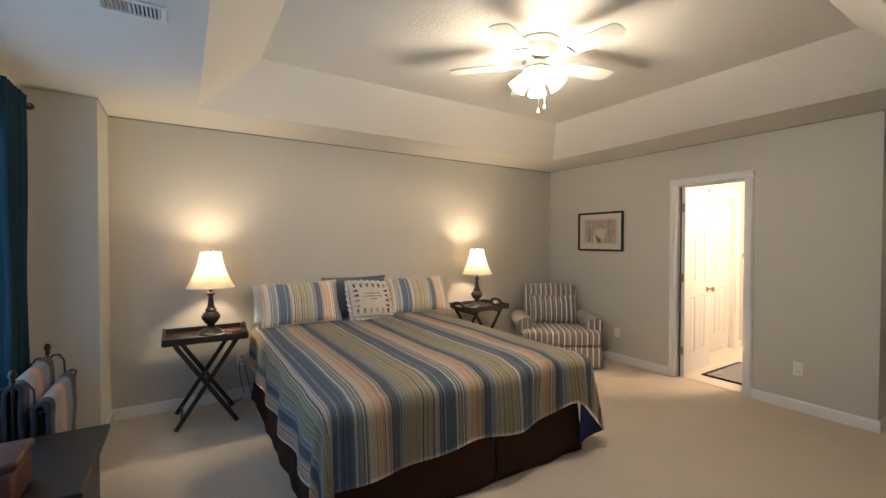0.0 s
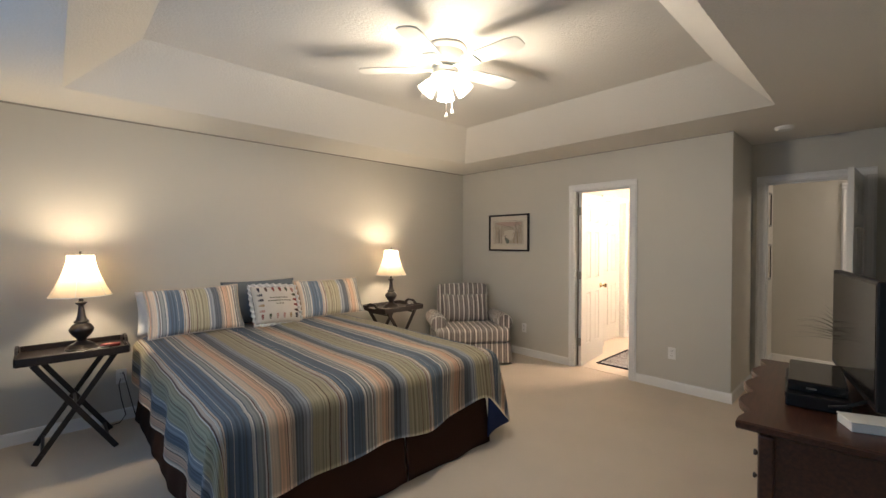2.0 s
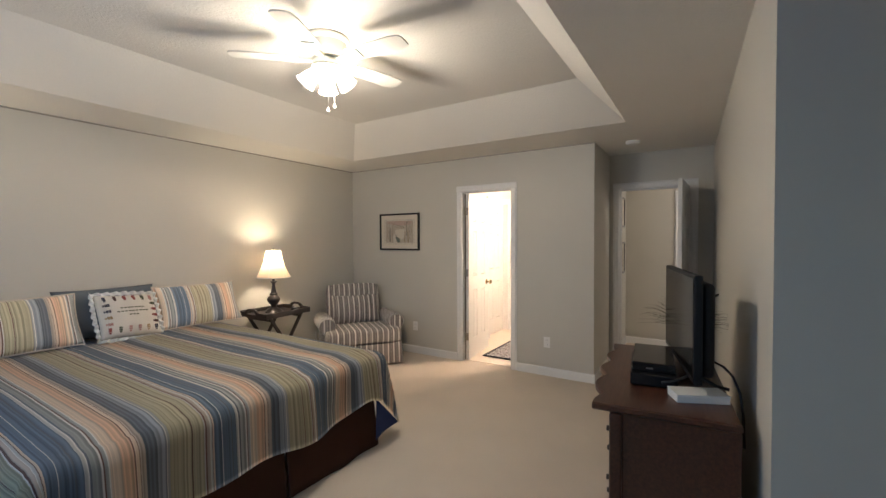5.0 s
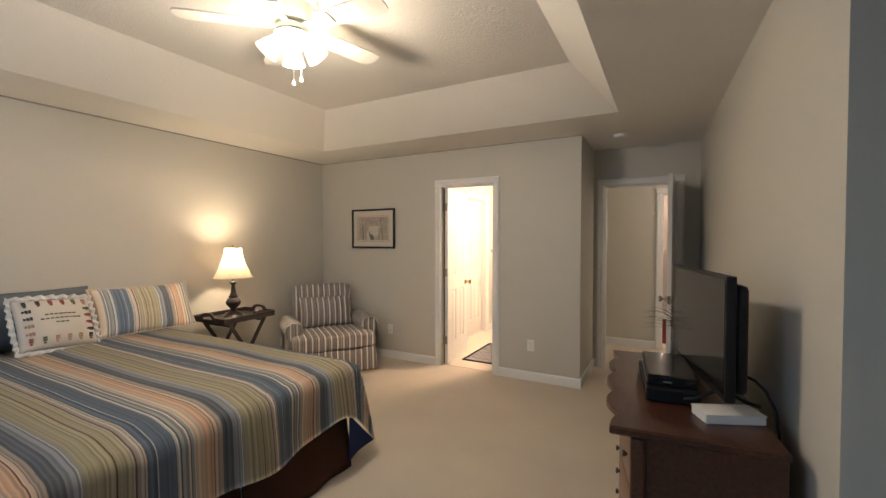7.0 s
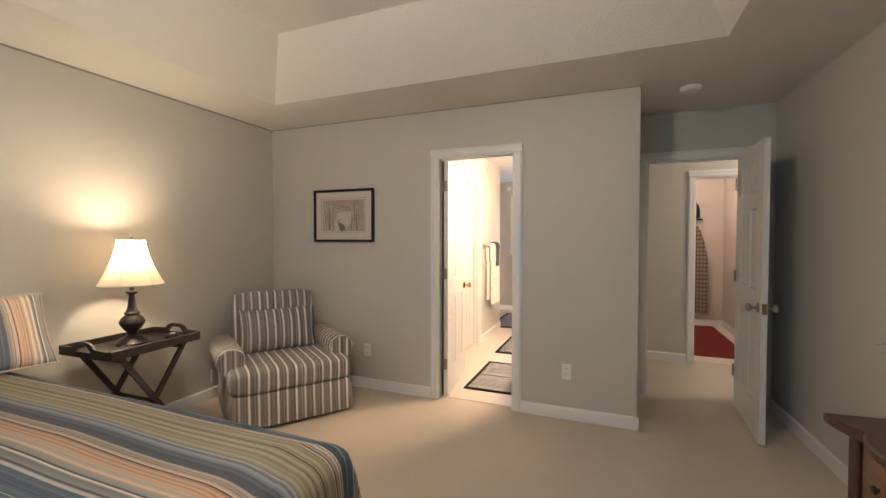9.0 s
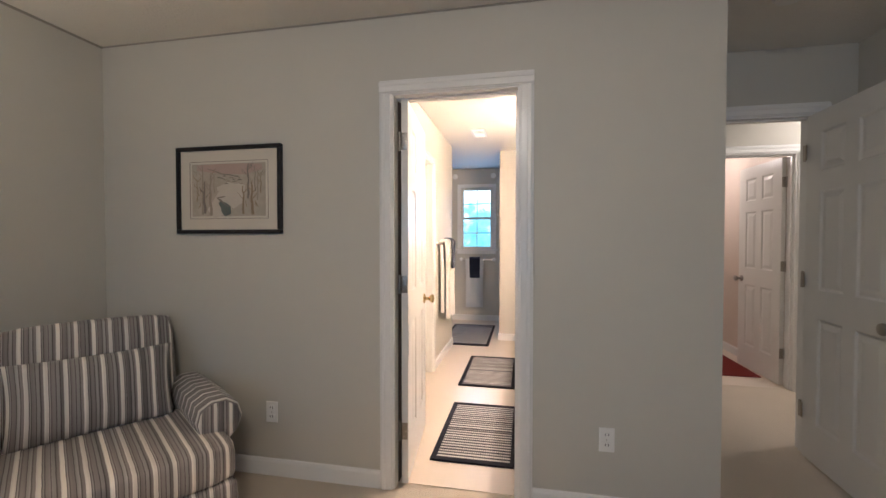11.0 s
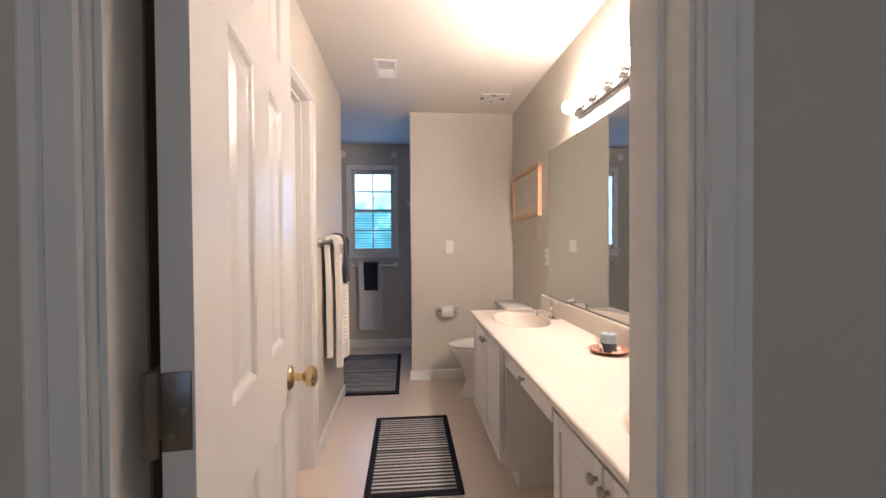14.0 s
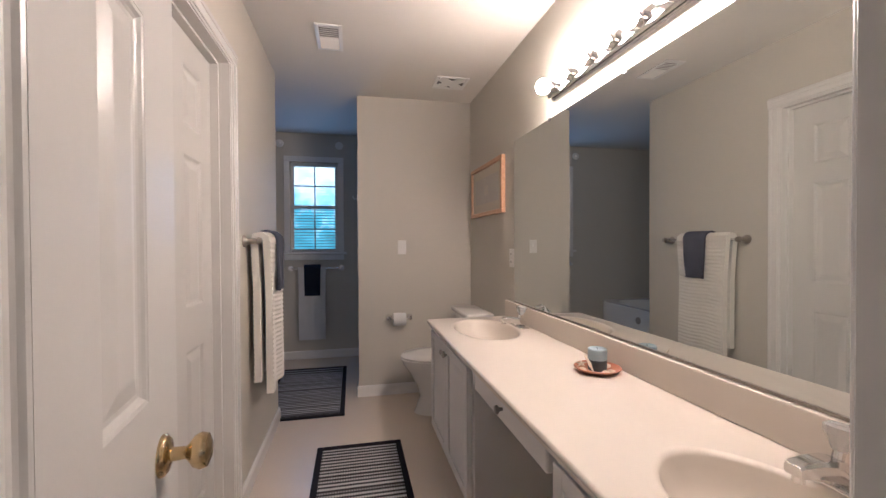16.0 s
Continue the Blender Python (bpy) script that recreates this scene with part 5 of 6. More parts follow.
for r in range(3):
    for c in (-1, 1):
        z0 = 0.11 + 0.215 * r
        x0, x1 = (-DW + 0.03, -0.008) if c < 0 else (0.008, DW - 0.03)
        bm = bmesh.new()
        n = 8
        rows = []
        for off, ins in ((-0.024, 0.0), (-0.008, 0.0), (-0.002, 0.012)):
            lo = [bm.verts.new((x0 + ins + (x1 - x0 - 2 * ins) * k / n, bow(x0 + (x1 - x0) * k / n) + off, z0 + ins)) for k in range(n + 1)]
            hi = [bm.verts.new((x0 + ins + (x1 - x0 - 2 * ins) * k / n, bow(x0 + (x1 - x0) * k / n) + off, z0 + 0.20 - ins)) for k in range(n, -1, -1)]
            rows.append(lo + hi)
        for a, b in zip(rows, rows[1:]):
            for k in range(len(a)):
                bm.faces.new((a[k], a[(k + 1) % len(a)], b[(k + 1) % len(a)], b[k]))
        for k in range(n):
            q = rows[-1]
            bm.faces.new((q[k], q[k + 1], q[2 * n - k], q[2 * n + 1 - k]))
        drw = part("drawer", bm, PINE, dr, "honey brown drawer front", smooth=30)
        for kx in (x0 + 0.10, x1 - 0.10):
            part("knob", lathe(bmesh.new(), [(0.0, 0.0), (0.006, 0.0), (0.006, 0.005), (0.013, 0.010), (0.011, 0.017), (0.0, 0.019)], seg=14, m=Matrix.Translation((kx, bow(kx) - 0.003, z0 + 0.10)) @ Matrix.Rotation(radians(-90), 4, "X")), BRONZE, drw, smooth=60)

tv = thing("television", "black flat-screen television on the dresser, switched off", "television", pose(2.956, 0.770, DZ, 0, 0, 11.7))
part("screen_frame", boxes((-0.368, 0.368, -0.012, 0.020, 0.075, 0.517), bevel=0.005), BLACKPLASTIC, tv)
part("screen", boxes((-0.354, 0.354, 0.0195, 0.0215, 0.100, 0.504)), SCREEN, tv, "dark glossy screen")
bm = boxes((-0.345, 0.345, -0.062, -0.010, 0.095, 0.485), bevel=0.022)
box(bm, -0.20, 0.20, -0.080, -0.055, 0.12, 0.34, bevel=0.012)
part("back_housing", bm, BLACKPLASTIC, tv, "thick black back housing", smooth=50)
for sx, foot in ((-1, 0.034), (1, 0.003)):
    x = sx * 0.255
    bm = bmesh.new()
    tube(bm, [(x, 0.120, foot + 0.002), (x, 0.075, foot + 0.012), (x, 0.012, 0.082), (x, -0.020, 0.082), (x, -0.085, foot + 0.012), (x, -0.130, foot + 0.002)], 0.007, 8)
    part("stand_foot", bm, BLACKPLASTIC, tv, "splayed black stand foot", smooth=180)
dv = thing("cable_box", "black cable box stacked under a disc player", "electronics", pose(2.915, 0.893, DZ, 0, 0, 6.7), "electronics on the dresser")
part("body", boxes((-0.205, 0.205, -0.095, 0.095, 0.004, 0.055), bevel=0.004), BLACKPLASTIC, dv)
part("front_display", boxes((-0.12, 0.12, 0.095, 0.097, 0.016, 0.034)), SCREEN, dv)
for x in (-0.15, 0.15):
    for y in (-0.06, 0.06):
        part("foot", rod(bmesh.new(), (x, y, 0), (x, y, 0.004), 0.010, seg=8), BLACKPLASTIC, dv)
d2 = thing("disc_player", "slim black disc player with a silver edge", "electronics", pose(2.935, 0.893, DZ + 0.055, 0, 0, 5.5), "electronics on the dresser")
part("body", boxes((-0.190, 0.190, -0.090, 0.088, 0, 0.044), bevel=0.006), SCREEN, d2)
part("trim_strip", boxes((-0.175, 0.175, 0.088, 0.090, 0.008, 0.011)), NICKEL, d2)
part("end_badge", boxes((-0.1915, -0.190, 0.0, 0.03, 0.016, 0.022)), NICKEL, d2)
wb = thing("white_box", "flat white cardboard box on the dresser", "box", pose(2.655, 0.700, DZ, 0, 0, 24))
part("carton", boxes((-0.050, 0.050, -0.100, 0.100, 0, 0.028), bevel=0.003), WHITEPLASTIC, wb)
part("lid_flap", boxes((-0.052, 0.052, -0.102, 0.102, 0.0285, 0.034), bevel=0.002), WHITEPLASTIC, wb)
pap = thing("paper_sheet", "white folded paper under the electronics", "paper", pose(3.24, 0.945, DZ + 0.0005, 0, 0, 12))
part("paper", boxes((-0.08, 0.08, -0.06, 0.06, 0, 0.002)), WHITECLOTH, pap)
cord = bmesh.new()
tube(cord, [(2.74, 0.66, 0.95), (2.73, 0.61, 0.93), (2.715, 0.58, 0.90), (2.70, 0.555, 0.84), (2.69, 0.545, 0.76), (2.69, 0.54, 0.62)], 0.005, 6)
tagged(part("power_cord", cord, BLACKPLASTIC, None, "black power cord behind the television", 180), category="cord")

# spiky plant in a dark vase behind the television
pl = thing("plant", "spiky grey green grass plant in a dark vase", "plant", pose(3.435, 0.770, DZ))
part("vase", lathe(bmesh.new(), [(0.0, 0.0), (0.035, 0.0), (0.040, 0.02), (0.050, 0.08), (0.055, 0.13), (0.048, 0.15), (0.052, 0.155), (0.042, 0.152), (0.0, 0.140)], seg=20), BRONZE, pl, "dark tapered vase", smooth=60)
GRASS = paint("grey_green_grass", (0.075, 0.075, 0.05), 0.7, 0.3, 20, 90)
rng = random.Random(11)
for k in range(150):
    a, rr, hh = rng.uniform(0, 6.283), rng.uniform(0.07, 0.26), rng.uniform(0.08, 0.28)
    bm = bmesh.new()
    pts = []
    for j in range(7):
        t = j / 6
        pts.append((0.02 * math.cos(a) + rr * t * math.cos(a), max(-0.20, 0.02 * math.sin(a) + rr * t * math.sin(a) * 0.95), 0.145 + hh * (t - 0.45 * t * t * (rr / 0.16))))
    rad = [0.0032 * (1 - 0.8 * j / 6) for j in range(7)]
    prev = None
    for p, r in zip(pts, rad):
        ring = [bm.verts.new((p[0] + r * math.cos(q), p[1] + r * math.sin(q), p[2] + r * 0.5 * math.sin(q + 1))) for q in (0, 2.1, 4.2)]
        if prev:
            for q in range(3):
                bm.faces.new((prev[q], prev[(q + 1) % 3], ring[(q + 1) % 3], ring[q]))
        prev = ring
    part("leaf", bm, GRASS, pl)
for dx, dy, dz in ((-0.10, -0.10, 0.37), (0.03, -0.13, 0.33)):
    bm = bmesh.new()
    tube(bm, [(0, 0, 0.145), (dx * 0.4, dy * 0.4, 0.145 + (dz - 0.145) * 0.55), (dx, dy, dz)], 0.0016, 5)
    stalk = part("stalk", bm, GRASS, pl)
    lean = Matrix.Translation((dx, dy, dz)) @ Vector((dx, dy, 0.09)).to_track_quat("Z", "Y").to_matrix().to_4x4()
    part("seed_head", lathe(bmesh.new(), [(0.0, 0.0), (0.006, 0.004), (0.008, 0.018), (0.006, 0.034), (0.0, 0.040)], seg=10, m=lean), BRONZE, stalk, "dark seed head", smooth=60)


# ---- bathroom: vanity ----
CABINET = paint("white_cabinet_paint", (0.74, 0.72, 0.70), 0.4, 0.03, 3, 90, 0.05)
VY, VZ = 2.375, 0.771


def cabinet_door(parent, x0, x1, z0, z1, knob_x, knob_z):
    d = part("cabinet_door", boxes((x0, x1, VY - 0.022, VY - 0.004, z0, z1), bevel=0.004), CABINET, parent)
    for a0, a1, c0, c1 in ((x0, x0 + 0.044, z0, z1), (x1 - 0.044, x1, z0, z1), (x0 + 0.044, x1 - 0.044, z1 - 0.044, z1), (x0 + 0.044, x1 - 0.044, z0, z0 + 0.044)):
        part("frame_rail", boxes((a0, a1, VY - 0.0045, VY + 0.005, c0, c1), bevel=0.003), CABINET, d)
    bm = bmesh.new()
    o = [bm.verts.new((x, VY - 0.0035, z)) for x, z in ((x0 + 0.045, z0 + 0.045), (x1 - 0.045, z0 + 0.045), (x1 - 0.045, z1 - 0.045), (x0 + 0.045, z1 - 0.045))]
    g = [bm.verts.new((x, VY - 0.0030, z)) for x, z in ((x0 + 0.052, z0 + 0.052), (x1 - 0.052, z0 + 0.052), (x1 - 0.052, z1 - 0.052), (x0 + 0.052, z1 - 0.052))]
    i = [bm.verts.new((x, VY + 0.003, z)) for x, z in ((x0 + 0.075, z0 + 0.075), (x1 - 0.075, z0 + 0.075), (x1 - 0.075, z1 - 0.075), (x0 + 0.075, z1 - 0.075))]
    for p, q in ((o, g), (g, i)):
        for k in range(4):
            bm.faces.new((p[k], p[(k + 1) % 4], q[(k + 1) % 4], q[k]))
    bm.faces.new(i)
    part("raised_panel", bm, CABINET, d)
    part("knob", lathe(bmesh.new(), [(0.0, 0.0), (0.006, 0.0), (0.006, 0.010), (0.015, 0.018), (0.013, 0.026), (0.0, 0.029)], seg=16, m=Matrix.Translation((knob_x, VY + 0.004, knob_z)) @ Matrix.Rotation(radians(-90), 4, "X")), NICKEL, d, "satin nickel knob", smooth=60)


def vanity_cabinet(x0, x1, label):
    ob = thing("vanity_cabinet", label, "cabinet", None, "vanity cabinets")
    low, up = 0.10, VZ - 0.032
    part("side_panel", boxes((x0, x0 + 0.018, 1.865, VY - 0.024, low, up)), CABINET, ob)
    part("side_panel", boxes((x1 - 0.018, x1, 1.865, VY - 0.024, low, up)), CABINET, ob)
    part("bottom_panel", boxes((x0 + 0.018, x1 - 0.018, 1.865, VY - 0.024, low, low + 0.018)), CABINET, ob)
    part("face_frame", boxes((x0 + 0.018, x1 - 0.018, VY - 0.042, VY - 0.024, low + 0.018, up)), CABINET, ob)
    part("toe_kick", boxes((x0 + 0.004, x1 - 0.004, 1.875, VY - 0.09, 0.004, 0.10)), CABINET, ob)
    m = (x0 + x1) / 2
    cabinet_door(ob, x0 + 0.025, m - 0.004, 0.13, VZ - 0.055, m - 0.030, VZ - 0.10)
    cabinet_door(ob, m + 0.004, x1 - 0.025, 0.13, VZ - 0.055, m + 0.030, VZ - 0.10)
    return ob


vanity_cabinet(6.585, 7.44, "white raised-panel vanity cabinet under the far sink")
vanity_cabinet(5.135, 5.855, "white raised-panel vanity cabinet under the near sink")
dw = thing("vanity_desk", "white kneehole unit with one drawer under the counter", "cabinet")
part("apron", boxes((5.857, 6.583, 1.865, VY - 0.05, VZ - 0.125, VZ - 0.030)), CABINET, dw)
part("drawer_front", boxes((5.900, 6.550, VY - 0.050, VY - 0.014, VZ - 0.130, VZ - 0.032), bevel=0.006), CABINET, dw)
part("knob", lathe(bmesh.new(), [(0.0, 0.0), (0.006, 0.0), (0.006, 0.010), (0.015, 0.018), (0.013, 0.026), (0.0, 0.029)], seg=16, m=Matrix.Translation((6.225, VY - 0.014, VZ - 0.085)) @ Matrix.Rotation(radians(-90), 4, "X")), NICKEL, dw, smooth=60)

# the counter: one slab with two sunk oval bowls
SINKS = [(7.09, 2.135), (5.435, 2.135)]
RX, RY = 0.27, 0.165


def counter_mesh():
    bm = bmesh.new()
    x0, x1, y0, y1 = 5.125, 7.46, 1.862, 2.39
    seg = 48
    mid = (SINKS[0][0] + SINKS[1][0]) / 2
    for (cx, cy), xa, xb in ((SINKS[0], mid, x1), (SINKS[1], x0, mid)):
        outer, inner = [], []
        for k in range(seg):
            a = 2 * math.pi * k / seg
            c, s = math.cos(a), math.sin(a)
            tx = ((xb if c > 0 else xa) - cx) / c if abs(c) > 1e-6 else 1e9
            ty = ((y1 if s > 0 else y0) - cy) / s if abs(s) > 1e-6 else 1e9
            t = min(tx, ty)
            outer.append(bm.verts.new((cx + c * t, cy + s * t, VZ)))
        rings = [outer]
        for sc, z in ((1.12, VZ), (1.06, VZ + 0.004), (1.0, VZ), (0.985, VZ - 0.006), (0.95, VZ - 0.026), (0.89, VZ - 0.052), (0.80, VZ - 0.078), (0.68, VZ - 0.102), (0.54, VZ - 0.120), (0.38, VZ - 0.132), (0.2, VZ - 0.138), (0.08, VZ - 0.142)):
            rings.append([bm.verts.new((cx + RX * sc * math.cos(2 * math.pi * k / seg), cy + RY * sc * math.sin(2 * math.pi * k / seg), z)) for k in range(seg)])
        for a, b in zip(rings, rings[1:]):
            for k in range(seg):
                bm.faces.new((a[k], a[(k + 1) % seg], b[(k + 1) % seg], b[k]))
        bm.faces.new(rings[-1])
        for xc in (xa, xb):
            for yc in (y0, y1):
                near = sorted(outer, key=lambda v: (v.co.x - xc) ** 2 + (v.co.y - yc) ** 2)
                onx = [v for v in near if abs(v.co.x - xc) < 1e-5][:1]
                ony = [v for v in near if abs(v.co.y - yc) < 1e-5][:1]
                if onx and ony and onx[0] is not ony[0]:
                    bm.faces.new((onx[0], ony[0], bm.verts.new((xc, yc, VZ))))
    box(bm, x0, x1, y1 - 0.010, y1, VZ - 0.032, VZ - 0.0005)
    box(bm, x1 - 0.010, x1, y0, y1 - 0.010, VZ - 0.032, VZ - 0.0005)
    return bm


ct = thing("vanity_counter", "cream cultured marble counter with two oval sinks", "counter")
part("counter_top", counter_mesh(), MARBLE, ct, smooth=60)
part("backsplash", boxes((5.125, 7.46, 1.862, 1.882, VZ + 0.0005, VZ + 0.105), bevel=0.004), MARBLE, ct)
part("front_edge", rod(bmesh.new(), (5.125, 2.388, VZ - 0.010), (7.46, 2.388, VZ - 0.010), 0.010), MARBLE, ct, smooth=60)
for cx, cy in SINKS:
    part("drain", lathe(bmesh.new(), [(0.0, VZ - 0.139), (0.022, VZ - 0.139), (0.022, VZ - 0.143), (0.0, VZ - 0.143)], cx, cy, seg=18), CHROME, ct, "chrome drain")


def crystal():
    def build(nt, b):
        b.inputs["Base Color"].default_value = (0.95, 0.95, 0.95, 1)
        b.inputs["Transmission Weight"].default_value = 0.7
        b.inputs["Roughness"].default_value = 0.12
    return material("clear_acrylic", build)


ACRYLIC = crystal()


def faucet(x, y):
    ob = thing("faucet", "chrome single-hole faucet with a clear acrylic knob", "faucet", pose(x, y, VZ), "sink faucets")
    part("base_plate", boxes((-0.075, 0.075, -0.028, 0.028, 0.0, 0.012), bevel=0.005), CHROME, ob, smooth=50)
    bm = bmesh.new()
    rings = []
    for y, w, z0, z1 in ((-0.030, 0.022, 0.010, 0.034), (-0.012, 0.028, 0.010, 0.050), (0.020, 0.027, 0.012, 0.060), (0.060, 0.022, 0.026, 0.063), (0.098, 0.019, 0.034, 0.060), (0.108, 0.016, 0.036, 0.055)):
        r = min(w, (z1 - z0) / 2) * 0.35
        rings.append([bm.verts.new((x, y, z)) for x, z in ((-w, z0 + r), (-w + r, z0), (w - r, z0), (w, z0 + r), (w, z1 - r), (w - r, z1), (-w + r, z1), (-w, z1 - r))])
    for p, q in zip(rings, rings[1:]):
        for k in range(8):
            bm.faces.new((p[k], p[(k + 1) % 8], q[(k + 1) % 8], q[k]))
    bm.faces.new(rings[0][::-1]), bm.faces.new(rings[-1])
    part("spout", bm, CHROME, ob, "wedge-shaped chrome body and spout", smooth=40)
    part("aerator", rod(bmesh.new(), (0, 0.094, 0.022), (0, 0.094, 0.036), 0.011), CHROME, ob, smooth=50)
    part("stem", rod(bmesh.new(), (0, 0.0, 0.052), (0, -0.006, 0.072), 0.010), CHROME, ob, smooth=50)
    bm = bmesh.new()
    lathe(bm, [(0.0, 0.0), (0.013, 0.0), (0.017, 0.010), (0.028, 0.030), (0.030, 0.044), (0.022, 0.050), (0.0, 0.047)], seg=10, m=Matrix.Translation((0, -0.006, 0.070)) @ Matrix.Rotation(radians(10), 4, "X"))
    part("handle", bm, ACRYLIC, ob, "faceted clear handle")
    return ob


faucet(7.09, 1.935)
faucet(5.525, 1.940)

mir = thing("mirror", "wide frameless mirror above the vanity", "mirror", pose(6.26, 1.862, 1.386))


def mirror_mat():
    def build(nt, b):
        b.inputs["Base Color"].default_value = (0.80, 0.83, 0.81, 1)
        b.inputs["Metallic"].default_value, b.inputs["Roughness"].default_value = 1.0, 0.004
    return material("mirror_silver", build)


part("mirror_glass", boxes((-1.10, 1.072, 0.0, 0.005, -0.506, 0.488)), mirror_mat(), mir)
part("bottom_channel", boxes((-1.10, 1.072, 0.005, 0.009, -0.508, -0.500)), STEEL, mir, "thin dark metal channel")
for x in (-0.7, 0.0, 0.6):
    for z in (0.486,):
        part("clip", boxes((x - 0.010, x + 0.010, 0.005, 0.008, z - 0.008, z + 0.008), bevel=0.001), ACRYLIC, mir)

# light bar with round bulbs
bar = thing("vanity_light", "chrome bar light with eight lit globe bulbs", "light fixture", pose(6.200, 1.86, 1.985))
part("back_plate", boxes((-0.61, 0.61, 0.0, 0.022, -0.042, 0.042), bevel=0.006), CHROME, bar)
part("front_channel", boxes((-0.605, 0.605, 0.022, 0.045, -0.032, 0.032), bevel=0.008), CHROME, bar)
GLOBE = emitting("lit_globe_bulb", (1.0, 0.71, 0.48), 630.0)
for k in range(8):
    x = -0.535 + 0.153 * k
    cup = part("socket_cup", lathe(bmesh.new(), [(0.0, 0.0), (0.026, 0.0), (0.026, 0.028), (0.018, 0.036), (0.0, 0.036)], seg=18, m=Matrix.Translation((x, 0.045, 0)) @ Matrix.Rotation(radians(-90), 4, "X")), CHROME, bar, smooth=50)
    bm = bmesh.new()
    bmesh.ops.create_uvsphere(bm, u_segments=18, v_segments=12, radius=0.036, matrix=Matrix.Translation((x, 0.100, 0)))
    part("bulb", bm, GLOBE, bar, "round lit globe bulb", smooth=180)

# candle on its dish
cd = thing("candle_dish", "copper dish with starfish and shells on the counter", "dish", pose(6.275, 1.972, VZ) @ Matrix.Diagonal((0.88, 0.88, 0.88, 1)))
COPPER = paint("copper_dish", (0.42, 0.17, 0.09), 0.35, 0.2, 20, 120, 0.1)
part("dish", lathe(bmesh.new(), [(0.0, 0.0), (0.060, 0.0), (0.082, 0.008), (0.095, 0.020), (0.092, 0.022), (0.075, 0.011), (0.0, 0.006)], seg=32), COPPER, cd, smooth=60)
SHELL = paint("pale_shell", (0.74, 0.66, 0.56), 0.6, 0.15, 60, 200, 0.2)


def starfish(x, y, z, r, turn, lean):
    bm = bmesh.new()
    n = 10
    ring = [bm.verts.new(((r if k % 2 == 0 else r * 0.36) * math.cos(2 * math.pi * k / n), (r if k % 2 == 0 else r * 0.36) * math.sin(2 * math.pi * k / n), 0)) for k in range(n)]
    top, bot = bm.verts.new((0, 0, 0.010)), bm.verts.new((0, 0, -0.003))
    for k in range(n):
        bm.faces.new((ring[k], ring[(k + 1) % n], top))
        bm.faces.new((ring[(k + 1) % n], ring[k], bot))
    bmesh.ops.transform(bm, verts=bm.verts, matrix=pose(x, y, z, lean, 0, turn))
    part("starfish", bm, SHELL, cd, "pale dried starfish")


starfish(-0.030, 0.058, 0.044, 0.050, 150, -62)
starfish(0.050, 0.045, 0.022, 0.026, 40, -25)
starfish(0.055, -0.03, 0.020, 0.024, 10, 10)
for x, y in ((-0.06, 0.0), (0.0, 0.068), (-0.055, -0.03), (0.02, -0.06)):
    part("shell", lathe(bmesh.new(), [(0.0, 0.008), (0.016, 0.009), (0.013, 0.018), (0.0, 0.022)], x, y, seg=10), SHELL, cd, smooth=60)
cn = thing("candle", "blue and dark layered pillar candle on the dish", "candle", pose(6.275, 1.972, VZ + 0.0066) @ Matrix.Diagonal((0.90, 0.90, 0.86, 1)))
part("wax_dark", lathe(bmesh.new(), [(0.0, 0.0), (0.037, 0.0), (0.0375, 0.045), (0.0, 0.045)], seg=28), paint("dark_blue_wax", (0.05, 0.075, 0.09), 0.5, 0.2), cn, smooth=40)
part("wax_blue", lathe(bmesh.new(), [(0.0, 0.0455), (0.0375, 0.0455), (0.0375, 0.088), (0.034, 0.092), (0.028, 0.088), (0.0, 0.086)], seg=28), paint("light_blue_wax", (0.36, 0.46, 0.52), 0.4, 0.1), cn, smooth=40)
part("wick", rod(bmesh.new(), (0, 0, 0.086), (0.002, 0, 0.096), 0.0012, seg=6), BLACKPLASTIC, cn)

# picture and switches
SEASCAPE = paint("grey_seascape_print", (0.56, 0.53, 0.49), 0.7, 0.2, 6, 40, 0.0)
bp, aw, ah, py = framed("framed_print", "maple framed pale seascape print on the bathroom wall", 0.72, 0.385, pose(7.85, 1.862, 1.64, 0, 0, 180), MAPLE, 0.030, 0.030, 0.065, PAPER, SEASCAPE)
for x, w in ((-0.03, 0.010), (0.0, 0.016), (0.035, 0.012)):
    part("printed_sail", boxes((x - w / 2, x + w / 2, py - 0.0012, py, -0.035, 0.035)), PAPER, bp)
outlet(pose(8.33, 2.45, 1.215, 0, 0, -90), "white single toggle light switch", True)
outlet(pose(7.385, 1.86, 1.15, 0, 0, 180), "white wall outlet beside the mirror")

# ---- bathroom: toilet and paper holder ----
toil = thing("toilet", "white porcelain toilet with closed lid", "toilet", pose(7.93, 1.87, 0.004))
part("tank", boxes((-0.22, 0.22, 0.01, 0.19, 0.36, 0.70), bevel=0.025), PORCELAIN, toil, smooth=50)
part("tank_lid", boxes((-0.235, 0.235, 0.0, 0.205, 0.702, 0.74), bevel=0.012), PORCELAIN, toil, smooth=50)


def oval(bm, levels, seg=32):
    """Rings of (half width, back y, front y, z) joined into a rounded bowl."""
    rings = []
    for w, yb, yf, z in levels:
        cy, ry = yb + (yf - yb) * 0.42, 0
        ring = []
        for k in range(seg):
            a = 2 * math.pi * k / seg
            s = math.sin(a)
            ring.append(bm.verts.new((w * math.cos(a), cy + (s * (yf - cy) if s > 0 else s * (cy - yb)), z)))
        rings.append(ring)
    for a, b in zip(rings, rings[1:]):
        for k in range(seg):
            bm.faces.new((a[k], a[(k + 1) % seg], b[(k + 1) % seg], b[k]))
    bm.faces.new(rings[0][::-1]), bm.faces.new(rings[-1])
    return bm


